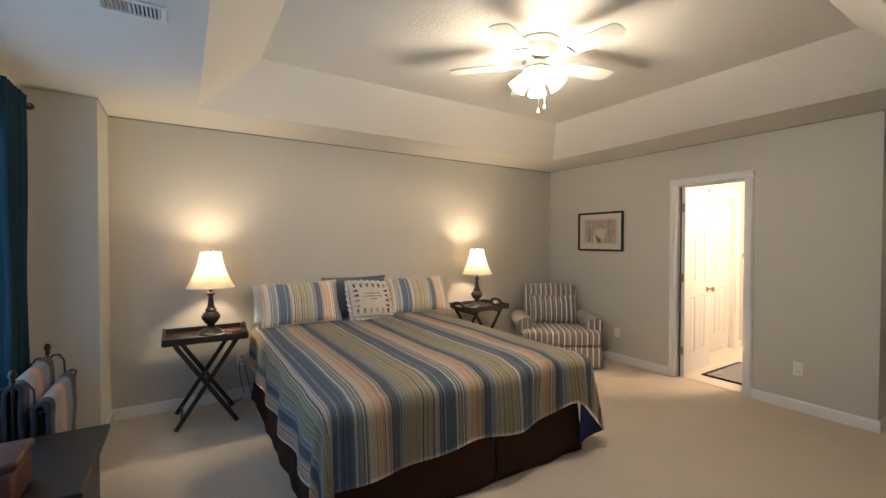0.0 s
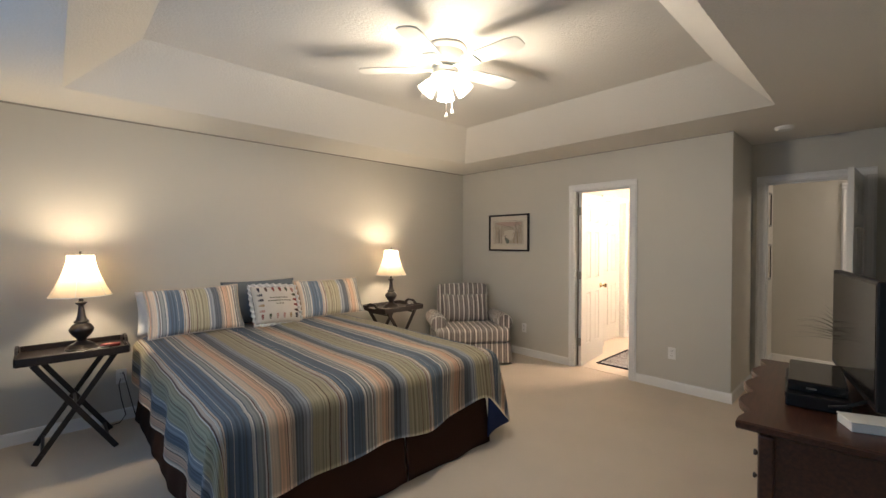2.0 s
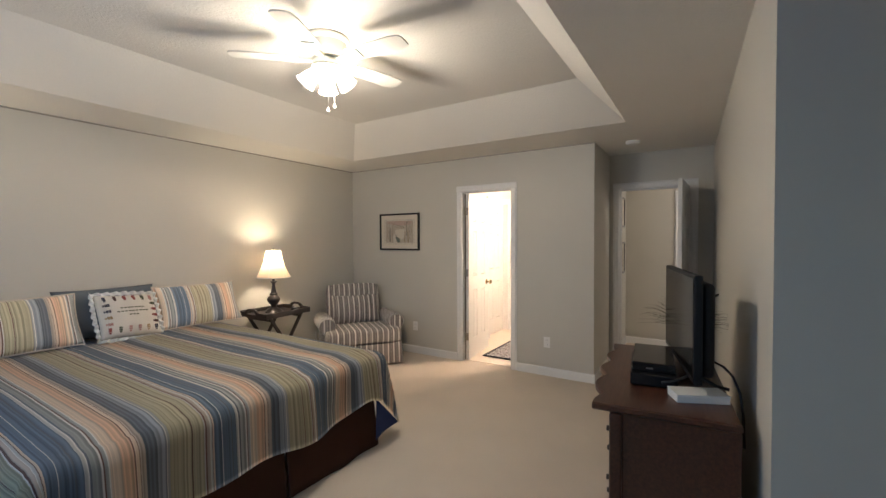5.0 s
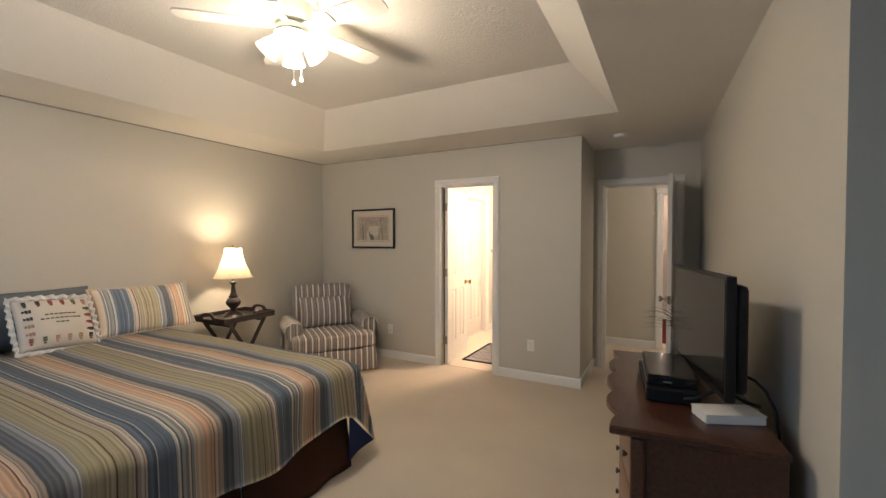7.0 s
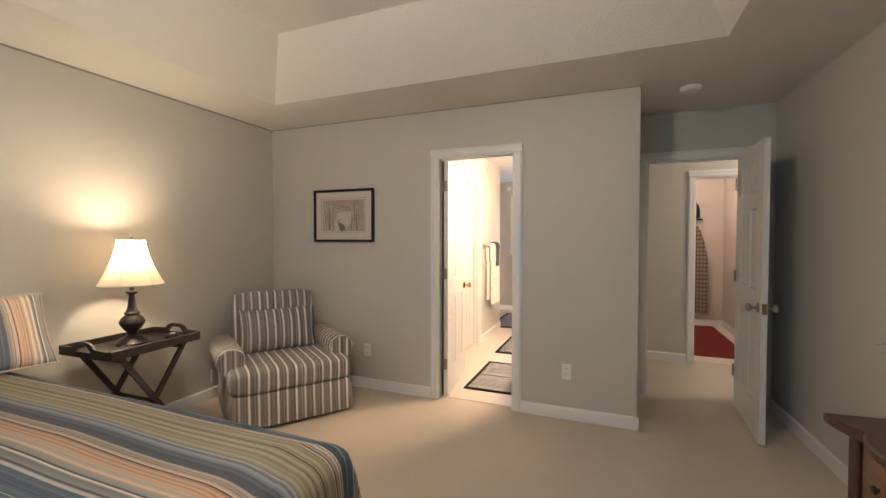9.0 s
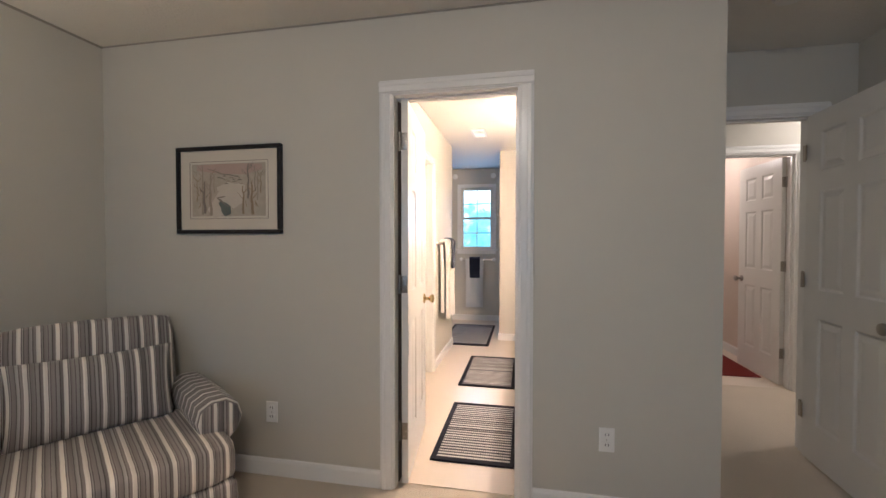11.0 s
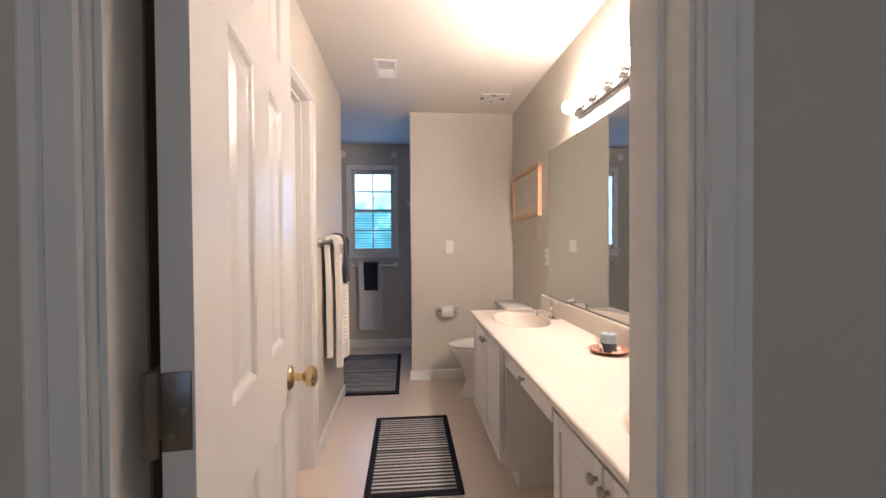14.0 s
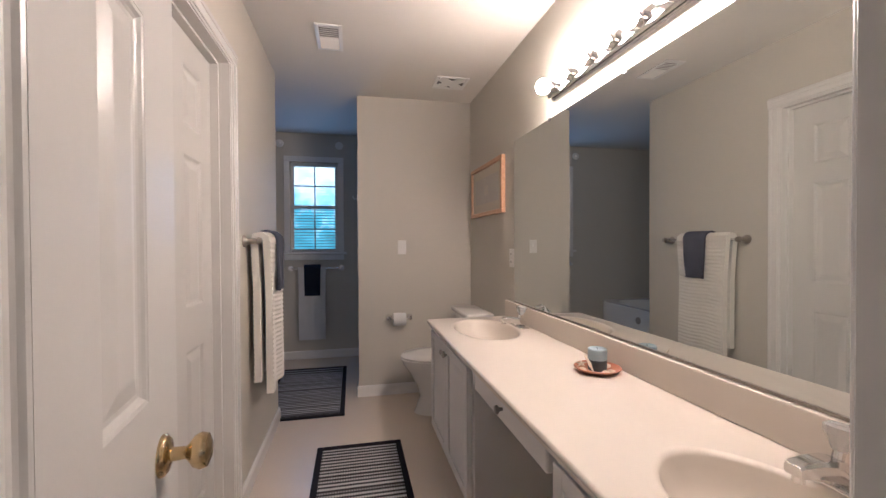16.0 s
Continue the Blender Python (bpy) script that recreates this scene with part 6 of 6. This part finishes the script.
part("bowl", oval(bmesh.new(), [(0.128, 0.14, 0.545, 0.0), (0.122, 0.14, 0.53, 0.03), (0.108, 0.16, 0.50, 0.12), (0.118, 0.15, 0.525, 0.20), (0.160, 0.14, 0.58, 0.30), (0.180, 0.13, 0.625, 0.365), (0.180, 0.13, 0.625, 0.385)]), PORCELAIN, toil, smooth=60)
part("seat", oval(bmesh.new(), [(0.183, 0.20, 0.635, 0.388), (0.187, 0.195, 0.64, 0.396), (0.183, 0.20, 0.635, 0.404)]), PORCELAIN, toil, smooth=60)
part("lid", oval(bmesh.new(), [(0.186, 0.19, 0.636, 0.410), (0.190, 0.185, 0.642, 0.418), (0.180, 0.20, 0.628, 0.430), (0.10, 0.27, 0.54, 0.435)]), PORCELAIN, toil, smooth=60)
part("flush_handle", boxes((0.12, 0.19, 0.19, 0.203, 0.62, 0.64), bevel=0.004), CHROME, toil)

tp = thing("toilet_paper_holder", "white and chrome paper holder with a roll", "paper holder", pose(8.33, 2.48, 0.640))
for y in (-0.085, 0.085):
    post = part("post", lathe(bmesh.new(), [(0.0, 0.0), (0.026, 0.0), (0.026, 0.008), (0.014, 0.016), (0.012, 0.06), (0.018, 0.068), (0.0, 0.08)], seg=18, m=Matrix.Translation((0, y, 0)) @ Matrix.Rotation(radians(-90), 4, "Y")), CHROME, tp, smooth=60)
part("spindle", rod(bmesh.new(), (-0.06, -0.085, 0), (-0.06, 0.085, 0), 0.009), CHROME, tp, smooth=50)
part("paper_roll", lathe(bmesh.new(), [(0.020, -0.05), (0.050, -0.05), (0.052, 0.0), (0.050, 0.05), (0.020, 0.05)], seg=28, m=Matrix.Translation((-0.06, 0, -0.008)) @ Matrix.Rotation(radians(90), 4, "X")), WHITECLOTH, tp, "white paper roll", smooth=50)

# ---- bathroom: towel bars ----
TOWEL = paint("cream_waffle_towel", (0.85, 0.82, 0.76), 0.95, 0.06, 20, 300, 0.4, spec=0.1)
DARKTOWEL = paint("dark_slate_towel", (0.022, 0.024, 0.036), 0.95, 0.15, 20, 300, 0.5, spec=0.1)
GREYTOWEL = paint("slate_towel", (0.075, 0.080, 0.105), 0.95, 0.15, 20, 300, 0.5, spec=0.1)


def towel_bar(m, length, label, ends):
    ob = thing("towel_bar", label, "towel bar", m)
    for x in (0, length):
        part("bracket", lathe(bmesh.new(), [(0.0, 0.0), (0.030, 0.0), (0.030, 0.008), (0.016, 0.016), (0.013, 0.060), (0.020, 0.066), (0.016, 0.082), (0.0, 0.085)], seg=18, m=Matrix.Translation((x, 0, 0)) @ Matrix.Rotation(radians(90), 4, "X")), ends, ob, smooth=60)
    part("bar", rod(bmesh.new(), (0, -0.065, 0), (length, -0.065, 0), 0.008), CHROME, ob, smooth=50)
    return ob


towel_bar(pose(7.10, BY, 1.262), 0.64, "chrome towel bar with white ends on the wall", NICKEL)
towel_bar(pose(9.6, 3.50, 0.985, 0, 0, -90), 0.53, "thin white towel bar under the window", TRIM)


def towel(name, label, mat, m, w, front, back, gap, ribs=0.0, fold=0.012, seed=0.0, thick=0.007):
    """A towel of even thickness over a bar along x; the front side faces -y."""
    nu, nv = 28, 320 if ribs else 60
    turn = math.pi * gap
    bm = bmesh.new()
    grids = ([], [])
    for i in range(nu + 1):
        a = i / nu
        rows = ([], [])
        for j in range(nv + 1):
            s = (front + back + turn) * j / nv
            if s < back:
                y, z, ny, nz = gap, s - back, 1.0, 0.0
            elif s < back + turn:
                t = (s - back) / gap
                y, z, ny, nz = gap * math.cos(t), gap * math.sin(t), math.cos(t), math.sin(t)
            else:
                y, z, ny, nz = -gap, -(s - back - turn), -1.0, 0.0
            hang = min(1.0, max(0.0, -z) / 0.25)
            wave = (fold * math.sin(a * 9 + seed) + fold * noise.noise(Vector((a * 4, z * 2, seed)))) * hang
            x = (a - 0.5) * w * (1 - 0.06 * hang)
            rib = ribs * math.sin(s * 255)
            for row, d in zip(rows, (thick / 2 + rib, -thick / 2)):
                row.append(bm.verts.new((x, y + ny * d - wave, z + nz * d)))
        grids[0].append(rows[0])
        grids[1].append(rows[1])
    o, n = grids
    for i in range(nu):
        for j in range(nv):
            bm.faces.new((o[i][j], o[i + 1][j], o[i + 1][j + 1], o[i][j + 1]))
            bm.faces.new((n[i][j], n[i][j + 1], n[i + 1][j + 1], n[i + 1][j]))
        for j in (0, nv):
            bm.faces.new((o[i][j], o[i + 1][j], n[i + 1][j], n[i][j]))
    for i in (0, nu):
        for j in range(nv):
            bm.faces.new((o[i][j], o[i][j + 1], n[i][j + 1], n[i][j]))
    ob = part(name, bm, mat, None, label, smooth=70)
    ob.matrix_world = m
    tagged(ob, category="towel")
    return ob


towel("bath_towel", "cream ribbed bath towel over the chrome bar", TOWEL, pose(7.36, BY - 0.065, 1.262), 0.42, 0.78, 0.72, 0.029, 0.0028, 0.012, 1.0, 0.034)
towel("hand_towel", "slate grey hand towel over the cream towel", GREYTOWEL, pose(7.40, BY - 0.065, 1.262), 0.19, 0.27, 0.20, 0.056, 0.0, 0.008, 2.0, 0.012)
towel("bath_towel", "white bath towel hanging below the window", WHITECLOTH, pose(9.535, 3.275, 0.985, 0, 0, -90), 0.29, 0.76, 0.60, 0.014, 0.0, 0.006, 3.0, 0.012)
towel("hand_towel", "dark slate hand towel over the white towel", DARKTOWEL, pose(9.535, 3.27, 0.995, 0, 0, -90), 0.17, 0.30, 0.25, 0.028, 0.0, 0.004, 4.0, 0.012)

# ---- bathroom: mats ----
def mat_cloth():
    def build(nt, b):
        tc = node(nt, "TexCoord")
        sep = node(nt, "SeparateXYZ")
        nt.links.new(tc.outputs["Object"], sep.inputs[0])
        band = nt.nodes.new("ShaderNodeTexNoise")
        band.noise_dimensions = "1D"
        band.inputs["Scale"].default_value, band.inputs["Detail"].default_value = 28.0, 1.0
        nt.links.new(sep.outputs[0], band.inputs["W"])
        wv = node(nt, "TexWave", Scale=9.5, Distortion=0.4)
        wv.bands_direction = "X"
        nt.links.new(tc.outputs["Object"], wv.inputs["Vector"])
        ck = node(nt, "TexWave", Scale=24.0, Distortion=1.2)
        ck.bands_direction = "Y"
        nt.links.new(tc.outputs["Object"], ck.inputs["Vector"])
        mul = nt.nodes.new("ShaderNodeMath")
        mul.operation = "MULTIPLY"
        nt.links.new(wv.outputs[1], mul.inputs[0])
        ad = nt.nodes.new("ShaderNodeMath")
        ad.operation = "MULTIPLY_ADD"
        ad.inputs[1].default_value, ad.inputs[2].default_value = 0.55, 0.45
        nt.links.new(ck.outputs[1], ad.inputs[0])
        nt.links.new(ad.outputs[0], mul.inputs[1])
        mu2 = nt.nodes.new("ShaderNodeMath")
        mu2.operation = "MULTIPLY"
        nt.links.new(mul.outputs[0], mu2.inputs[0])
        st = nt.nodes.new("ShaderNodeMath")
        st.operation = "MULTIPLY_ADD"
        st.inputs[1].default_value, st.inputs[2].default_value = 2.6, -0.35
        nt.links.new(band.outputs[0], st.inputs[0])
        nt.links.new(st.outputs[0], mu2.inputs[1])
        r = node(nt, "ValToRGB")
        r.color_ramp.elements[0].position, r.color_ramp.elements[0].color = 0.16, (0.035, 0.035, 0.042, 1)
        r.color_ramp.elements[1].position, r.color_ramp.elements[1].color = 0.62, (0.52, 0.51, 0.51, 1)
        nt.links.new(mu2.outputs[0], r.inputs[0])
        nt.links.new(r.outputs[0], b.inputs["Base Color"])
        bpn = node(nt, "Bump", Strength=0.6, Distance=0.004)
        nt.links.new(mu2.outputs[0], bpn.inputs["Height"])
        nt.links.new(bpn.outputs[0], b.inputs["Normal"])
        b.inputs["Roughness"].default_value, b.inputs["Specular IOR Level"].default_value = 0.95, 0.1
    return material("woven_mat_cloth", build)


MATCLOTH = mat_cloth()
MATEDGE = paint("black_mat_binding", (0.016, 0.016, 0.022), 0.9, 0.2, 20, 300, 0.4, spec=0.1)
for x0, x1, y0, y1, n in ((5.30, 6.17, 2.53, 3.03, "doorway"), (6.565, 7.50, 2.565, 3.065, "vanity"), (7.97, 9.19, 2.915, 3.53, "window")):
    m = thing("bath_mat", "black and grey woven striped mat lying by the " + n, "mat", pose((x0 + x1) / 2, (y0 + y1) / 2, 0.004), "bath mats")
    w, d = (x1 - x0) / 2, (y1 - y0) / 2
    part("weave", boxes((-w + 0.03, w - 0.03, -d + 0.03, d - 0.03, 0, 0.010), bevel=0.002), MATCLOTH, m)
    for a0, a1, b0, b1 in ((-w, w, -d, -d + 0.035), (-w, w, d - 0.035, d), (-w, -w + 0.035, -d + 0.035, d - 0.035), (w - 0.035, w, -d + 0.035, d - 0.035)):
        part("binding", boxes((a0, a1, b0, b1, 0, 0.013), bevel=0.004), MATEDGE, m)

# ---- bathroom: ceiling, window, tub ----
register(pose(7.40, 2.97, 2.44, 0, 0, 0), 0.30, 0.15, 12, "white slatted ceiling register in the bathroom")
fanv = register(pose(7.92, 2.13, 2.44, 0, 0, 0), 0.22, 0.24, 0, "white square exhaust vent above the toilet")
for s in (-1, 1):
    bm = boxes((-0.118, 0.118, -0.036, 0.036, -0.010, -0.004), bevel=0.002)
    bmesh.ops.transform(bm, verts=bm.verts, matrix=pose(0, 0, 0.0006 * s, 0, 0, 48 * s))
    part("cross_bar", bm, WHITEPLASTIC, fanv)

w2 = thing("window_2", "white double-hung window with blinds and grid panes", "window", pose(9.66, 3.25, 0))
w2["kind"] = "structure"
for y0, y1, z0, z1 in ((-0.31, 0.31, WZ1, WZ1 + 0.06), (-0.31, -0.25, WZ0, WZ1), (0.25, 0.31, WZ0, WZ1)):
    part("window_casing", boxes((-0.080, -0.060, y0, y1, z0, z1), bevel=0.004), TRIM, w2)
part("window_sill", boxes((-0.105, 0.03, -0.34, 0.34, WZ0 - 0.028, WZ0 - 0.002), bevel=0.006), TRIM, w2)
part("window_apron", boxes((-0.078, -0.060, -0.31, 0.31, WZ0 - 0.085, WZ0 - 0.030), bevel=0.003), TRIM, w2)
zm = (WZ0 + WZ1) / 2
for x, z0, z1 in ((0.018, zm - 0.01, WZ1), (-0.006, WZ0, zm + 0.02)):
    sash = part("sash", boxes((x - 0.012, x + 0.012, -0.25, 0.25, z0, z0 + 0.035), (x - 0.012, x + 0.012, -0.25, 0.25, z1 - 0.035, z1), (x - 0.012, x + 0.012, -0.25, -0.215, z0 + 0.035, z1 - 0.035), (x - 0.012, x + 0.012, 0.215, 0.25, z0 + 0.035, z1 - 0.035), bevel=0.002), TRIM, w2)
    part("muntin", boxes((x - 0.006, x + 0.006, -0.007, 0.007, z0 + 0.035, z1 - 0.035)), TRIM, sash)
    zc = (z0 + z1) / 2
    part("muntin", boxes((x - 0.006, x + 0.006, -0.215, -0.007, zc - 0.007, zc + 0.007)), TRIM, sash)
    part("muntin", boxes((x - 0.006, x + 0.006, 0.007, 0.215, zc - 0.007, zc + 0.007)), TRIM, sash)
    for s in (-1, 1):
        for q in (-1, 1):
            za, zb = (z0 + 0.035, zc - 0.007) if q < 0 else (zc + 0.007, z1 - 0.035)
            p = part("pane", boxes((x - 0.002, x + 0.002, min(s * 0.007, s * 0.215), max(s * 0.007, s * 0.215), za, zb)), GLASS, sash)
            p.visible_shadow = False
bl = thing("window_blind", "white slatted blind let down in the window", "blind", pose(9.622, 3.25, 0))
part("headrail", boxes((-0.012, 0.012, -0.24, 0.24, WZ1 - 0.035, WZ1 - 0.004), bevel=0.002), WHITEPLASTIC, bl)
for k in range(30):
    z = WZ0 + 0.03 + k * 0.0305
    bm = boxes((-0.010, 0.010, -0.235, 0.235, -0.0008, 0.0008))
    bmesh.ops.transform(bm, verts=bm.verts, matrix=pose(0, 0, z, 0, -6 if k > 14 else 18, 0))
    part("slat", bm, WHITEPLASTIC, bl)
for y in (-0.16, 0.16):
    part("cord", rod(bmesh.new(), (0, y, WZ0 + 0.02), (0, y, WZ1 - 0.03), 0.001, seg=5), WHITEPLASTIC, bl)
part("bottom_rail", boxes((-0.011, 0.011, -0.235, 0.235, WZ0 + 0.008, WZ0 + 0.020), bevel=0.002), WHITEPLASTIC, bl)

# trees and sky beyond the bathroom window
def backdrop_mat():
    def build(nt, b):
        tc = node(nt, "TexCoord")
        n = node(nt, "TexNoise", Scale=0.35, Detail=8.0, Roughness=0.7)
        nt.links.new(tc.outputs["Object"], n.inputs["Vector"])
        sep = node(nt, "SeparateXYZ")
        nt.links.new(tc.outputs["Object"], sep.inputs[0])
        h = nt.nodes.new("ShaderNodeMath")
        h.operation = "MULTIPLY_ADD"
        h.inputs[1].default_value, h.inputs[2].default_value = 0.040, -0.12
        nt.links.new(sep.outputs[2], h.inputs[0])
        ad = nt.nodes.new("ShaderNodeMath")
        nt.links.new(h.outputs[0], ad.inputs[0])
        nt.links.new(n.outputs[0], ad.inputs[1])
        r = node(nt, "ValToRGB")
        for e, (p, c) in zip([r.color_ramp.elements[0], r.color_ramp.elements[1], r.color_ramp.elements.new(0.55)], ((0.30, (0.02, 0.05, 0.05, 1)), (0.80, (0.55, 0.85, 1.0, 1)), (0.55, (0.09, 0.30, 0.34, 1)))):
            e.position, e.color = p, c
        nt.links.new(ad.outputs[0], r.inputs[0])
        em = node(nt, "Emission", Strength=9.0)
        nt.links.new(r.outputs[0], em.inputs[0])
        nt.links.new(em.outputs[0], nt.nodes["Material Output"].inputs[0])
    return material("far_trees_and_sky", build)


structure("backdrop", boxes((64, 64.2, -35, 40, -0.3, 34)), backdrop_mat(), "far trees and evening sky outside", "backdrop")

tub = thing("bathtub", "white bathtub set in the recess by the window", "bathtub", pose(8.80, 4.30, 0.004))
bm = bmesh.new()
seg = 40
rings = []
for w, d, z in ((0.80, 0.42, 0.0), (0.80, 0.42, 0.50), (0.79, 0.41, 0.52), (0.70, 0.34, 0.52), (0.68, 0.32, 0.50), (0.58, 0.26, 0.16), (0.40, 0.18, 0.12)):
    e = 6 if z == 0.0 or w > 0.75 else 3.2
    rings.append([bm.verts.new((w * math.copysign(abs(math.cos(2 * math.pi * k / seg)) ** (2 / e), math.cos(2 * math.pi * k / seg)), d * math.copysign(abs(math.sin(2 * math.pi * k / seg)) ** (2 / e), math.sin(2 * math.pi * k / seg)), z)) for k in range(seg)])
for a, b in zip(rings, rings[1:]):
    for k in range(seg):
        bm.faces.new((a[k], a[(k + 1) % seg], b[(k + 1) % seg], b[k]))
bm.faces.new(rings[-1])
part("shell", bm, PORCELAIN, tub, smooth=40)
part("overflow_plate", lathe(bmesh.new(), [(0.0, 0.0), (0.040, 0.0), (0.036, 0.010), (0.0, 0.012)], seg=20, m=Matrix.Translation((0.0, -0.42, 0.40)) @ Matrix.Rotation(radians(90), 4, "X")), NICKEL, tub, smooth=50)

for y in (2.985, 3.60):
    d = thing("rod_bracket", "round white curtain bracket high on the wall", "bracket", pose(9.6, y, 2.32), "rod brackets over the window")
    part("disc", lathe(bmesh.new(), [(0.0, 0.0), (0.042, 0.0), (0.040, 0.014), (0.0, 0.020)], seg=24, m=Matrix.Rotation(radians(-90), 4, "Y")), WHITEPLASTIC, d, smooth=40)
    part("stub", rod(bmesh.new(), (-0.018, 0, 0), (-0.045, 0, 0), 0.012), WHITEPLASTIC, d)
hk = thing("robe_hook", "small white robe hook on the partition corner", "hook", pose(8.39, 2.805, 1.62))
part("plate", boxes((-0.010, 0.010, 0.0, 0.006, -0.02, 0.03), bevel=0.002), WHITEPLASTIC, hk)
bm = bmesh.new()
tube(bm, [(0, 0.004, 0.0), (0, 0.025, -0.008), (0, 0.036, 0.006), (0, 0.036, 0.022)], 0.005, 8)
part("prong", bm, WHITEPLASTIC, hk, smooth=180)

# ---- hall and laundry ----
# fixtures out of view, added to go with the two extra lamps
for x, y, nm in ((6.4, -0.3, "unseen round ceiling light base added for the hall lamp"), (8.3, 0.8, "unseen round ceiling light base added for the laundry lamp")):
    hl = thing("ceiling_light", nm, "ceiling light", pose(x, y, 2.44))
    part("base_ring", lathe(bmesh.new(), [(0.0, 0.0), (0.10, 0.0), (0.10, -0.015), (0.0, -0.016)], seg=28), NICKEL, hl)
for k, (zc, h) in enumerate(((1.83, 0.40), (1.22, 0.42))):
    framed("hall_picture", "small dark framed picture on the hall wall", 0.34, h, pose(6.62, 1.62, zc), BRONZE, 0.025, 0.022, 0.06, PAPER, SEPIA)
framed("hall_picture", "brown framed print beside the laundry door", 0.42, 0.55, pose(7.0, -0.123, 1.665, 0, 0, -90), CHERRY, 0.030, 0.025, 0.08, PAPER, SEPIA)

rug = thing("laundry_rug", "plain dark red rug on the laundry floor", "rug", pose(8.30, 0.60, 0.003))
REDRUG = paint("red_rug_pile", (0.17, 0.028, 0.024), 0.97, 0.2, 10, 300, 0.6, spec=0.1)
part("rug_field", boxes((-0.95, 0.95, -0.28, 0.42, 0, 0.010), bevel=0.003), REDRUG, rug)
part("binding", boxes((-0.97, -0.951, -0.30, 0.44, 0, 0.009), (0.951, 0.97, -0.30, 0.44, 0, 0.009), (-0.951, 0.951, -0.30, -0.281, 0, 0.009), (-0.951, 0.951, 0.421, 0.44, 0, 0.009), bevel=0.002), REDRUG, rug)


def plaid():
    def build(nt, b):
        tc = node(nt, "TexCoord")
        prev = None
        for axis, sc in (("Y", 7.0), ("Z", 5.0)):
            wv = node(nt, "TexWave", Scale=sc, Distortion=0.0)
            wv.bands_direction = axis
            nt.links.new(tc.outputs["Object"], wv.inputs["Vector"])
            r = node(nt, "ValToRGB")
            r.color_ramp.interpolation = "CONSTANT"
            r.color_ramp.elements[0].color = (0.55, 0.48, 0.42, 1)
            r.color_ramp.elements[1].position, r.color_ramp.elements[1].color = 0.86, (0.20, 0.11, 0.10, 1)
            nt.links.new(wv.outputs[1], r.inputs[0])
            if prev is None:
                prev = r
            else:
                mx = nt.nodes.new("ShaderNodeMix")
                mx.data_type, mx.blend_type = "RGBA", "MULTIPLY"
                mx.inputs[0].default_value = 1.0
                nt.links.new(prev.outputs[0], mx.inputs[6])
                nt.links.new(r.outputs[0], mx.inputs[7])
                nt.links.new(mx.outputs[2], b.inputs["Base Color"])
        b.inputs["Roughness"].default_value = 0.9
    return material("plaid_cover_cloth", build)


ib = thing("ironing_board", "plaid-covered ironing board hung upright on the wall", "ironing board", pose(9.35, 0.55, 0.20))
out = [(-0.19, 0.0), (0.19, 0.0), (0.195, 0.5), (0.18, 0.85), (0.13, 1.12), (0.075, 1.30), (0.03, 1.38), (-0.03, 1.38), (-0.075, 1.30), (-0.13, 1.12), (-0.18, 0.85), (-0.195, 0.5)]
bm = bmesh.new()
a = [bm.verts.new((-0.02, y, z)) for y, z in out]
b = [bm.verts.new((0.015, y, z)) for y, z in out]
bm.faces.new(a), bm.faces.new(b[::-1])
for k in range(len(out)):
    bm.faces.new((a[k], a[(k + 1) % len(out)], b[(k + 1) % len(out)], b[k]))
part("board", bm, plaid(), ib)
part("folded_leg", boxes((0.016, 0.032, -0.12, -0.10, 0.08, 1.1)), NICKEL, ib)
part("folded_leg", boxes((0.016, 0.032, 0.10, 0.12, 0.08, 1.1)), NICKEL, ib)
part("hanger", boxes((-0.03, 0.048, -0.10, 0.10, 1.46, 1.49), bevel=0.004), BRONZE, ib)
part("hanger_post", boxes((0.030, 0.048, -0.015, 0.015, 1.30, 1.46)), BRONZE, ib)
ir = thing("iron", "black clothes iron standing on the hanger shelf", "iron", pose(9.34, 0.55, 1.695))
bm = bmesh.new()
out = [(-0.055, 0.0), (0.055, 0.0), (0.060, 0.10), (0.045, 0.19), (0.0, 0.26), (-0.045, 0.19), (-0.060, 0.10)]
a = [bm.verts.new((-0.035, y, z)) for y, z in out]
b = [bm.verts.new((0.035, y, z)) for y, z in out]
bm.faces.new(a), bm.faces.new(b[::-1])
for k in range(len(out)):
    bm.faces.new((a[k], a[(k + 1) % len(out)], b[(k + 1) % len(out)], b[k]))
part("body", bm, BLACKPLASTIC, ir)
part("soleplate", boxes((0.036, 0.042, -0.045, 0.045, 0.01, 0.20), bevel=0.002), NICKEL, ir)
bm = bmesh.new()
tube(bm, [(-0.035, 0, 0.04), (-0.075, 0, 0.06), (-0.078, 0, 0.15), (-0.035, 0, 0.19)], 0.012, 8)
part("handle", bm, BLACKPLASTIC, ir, smooth=180)
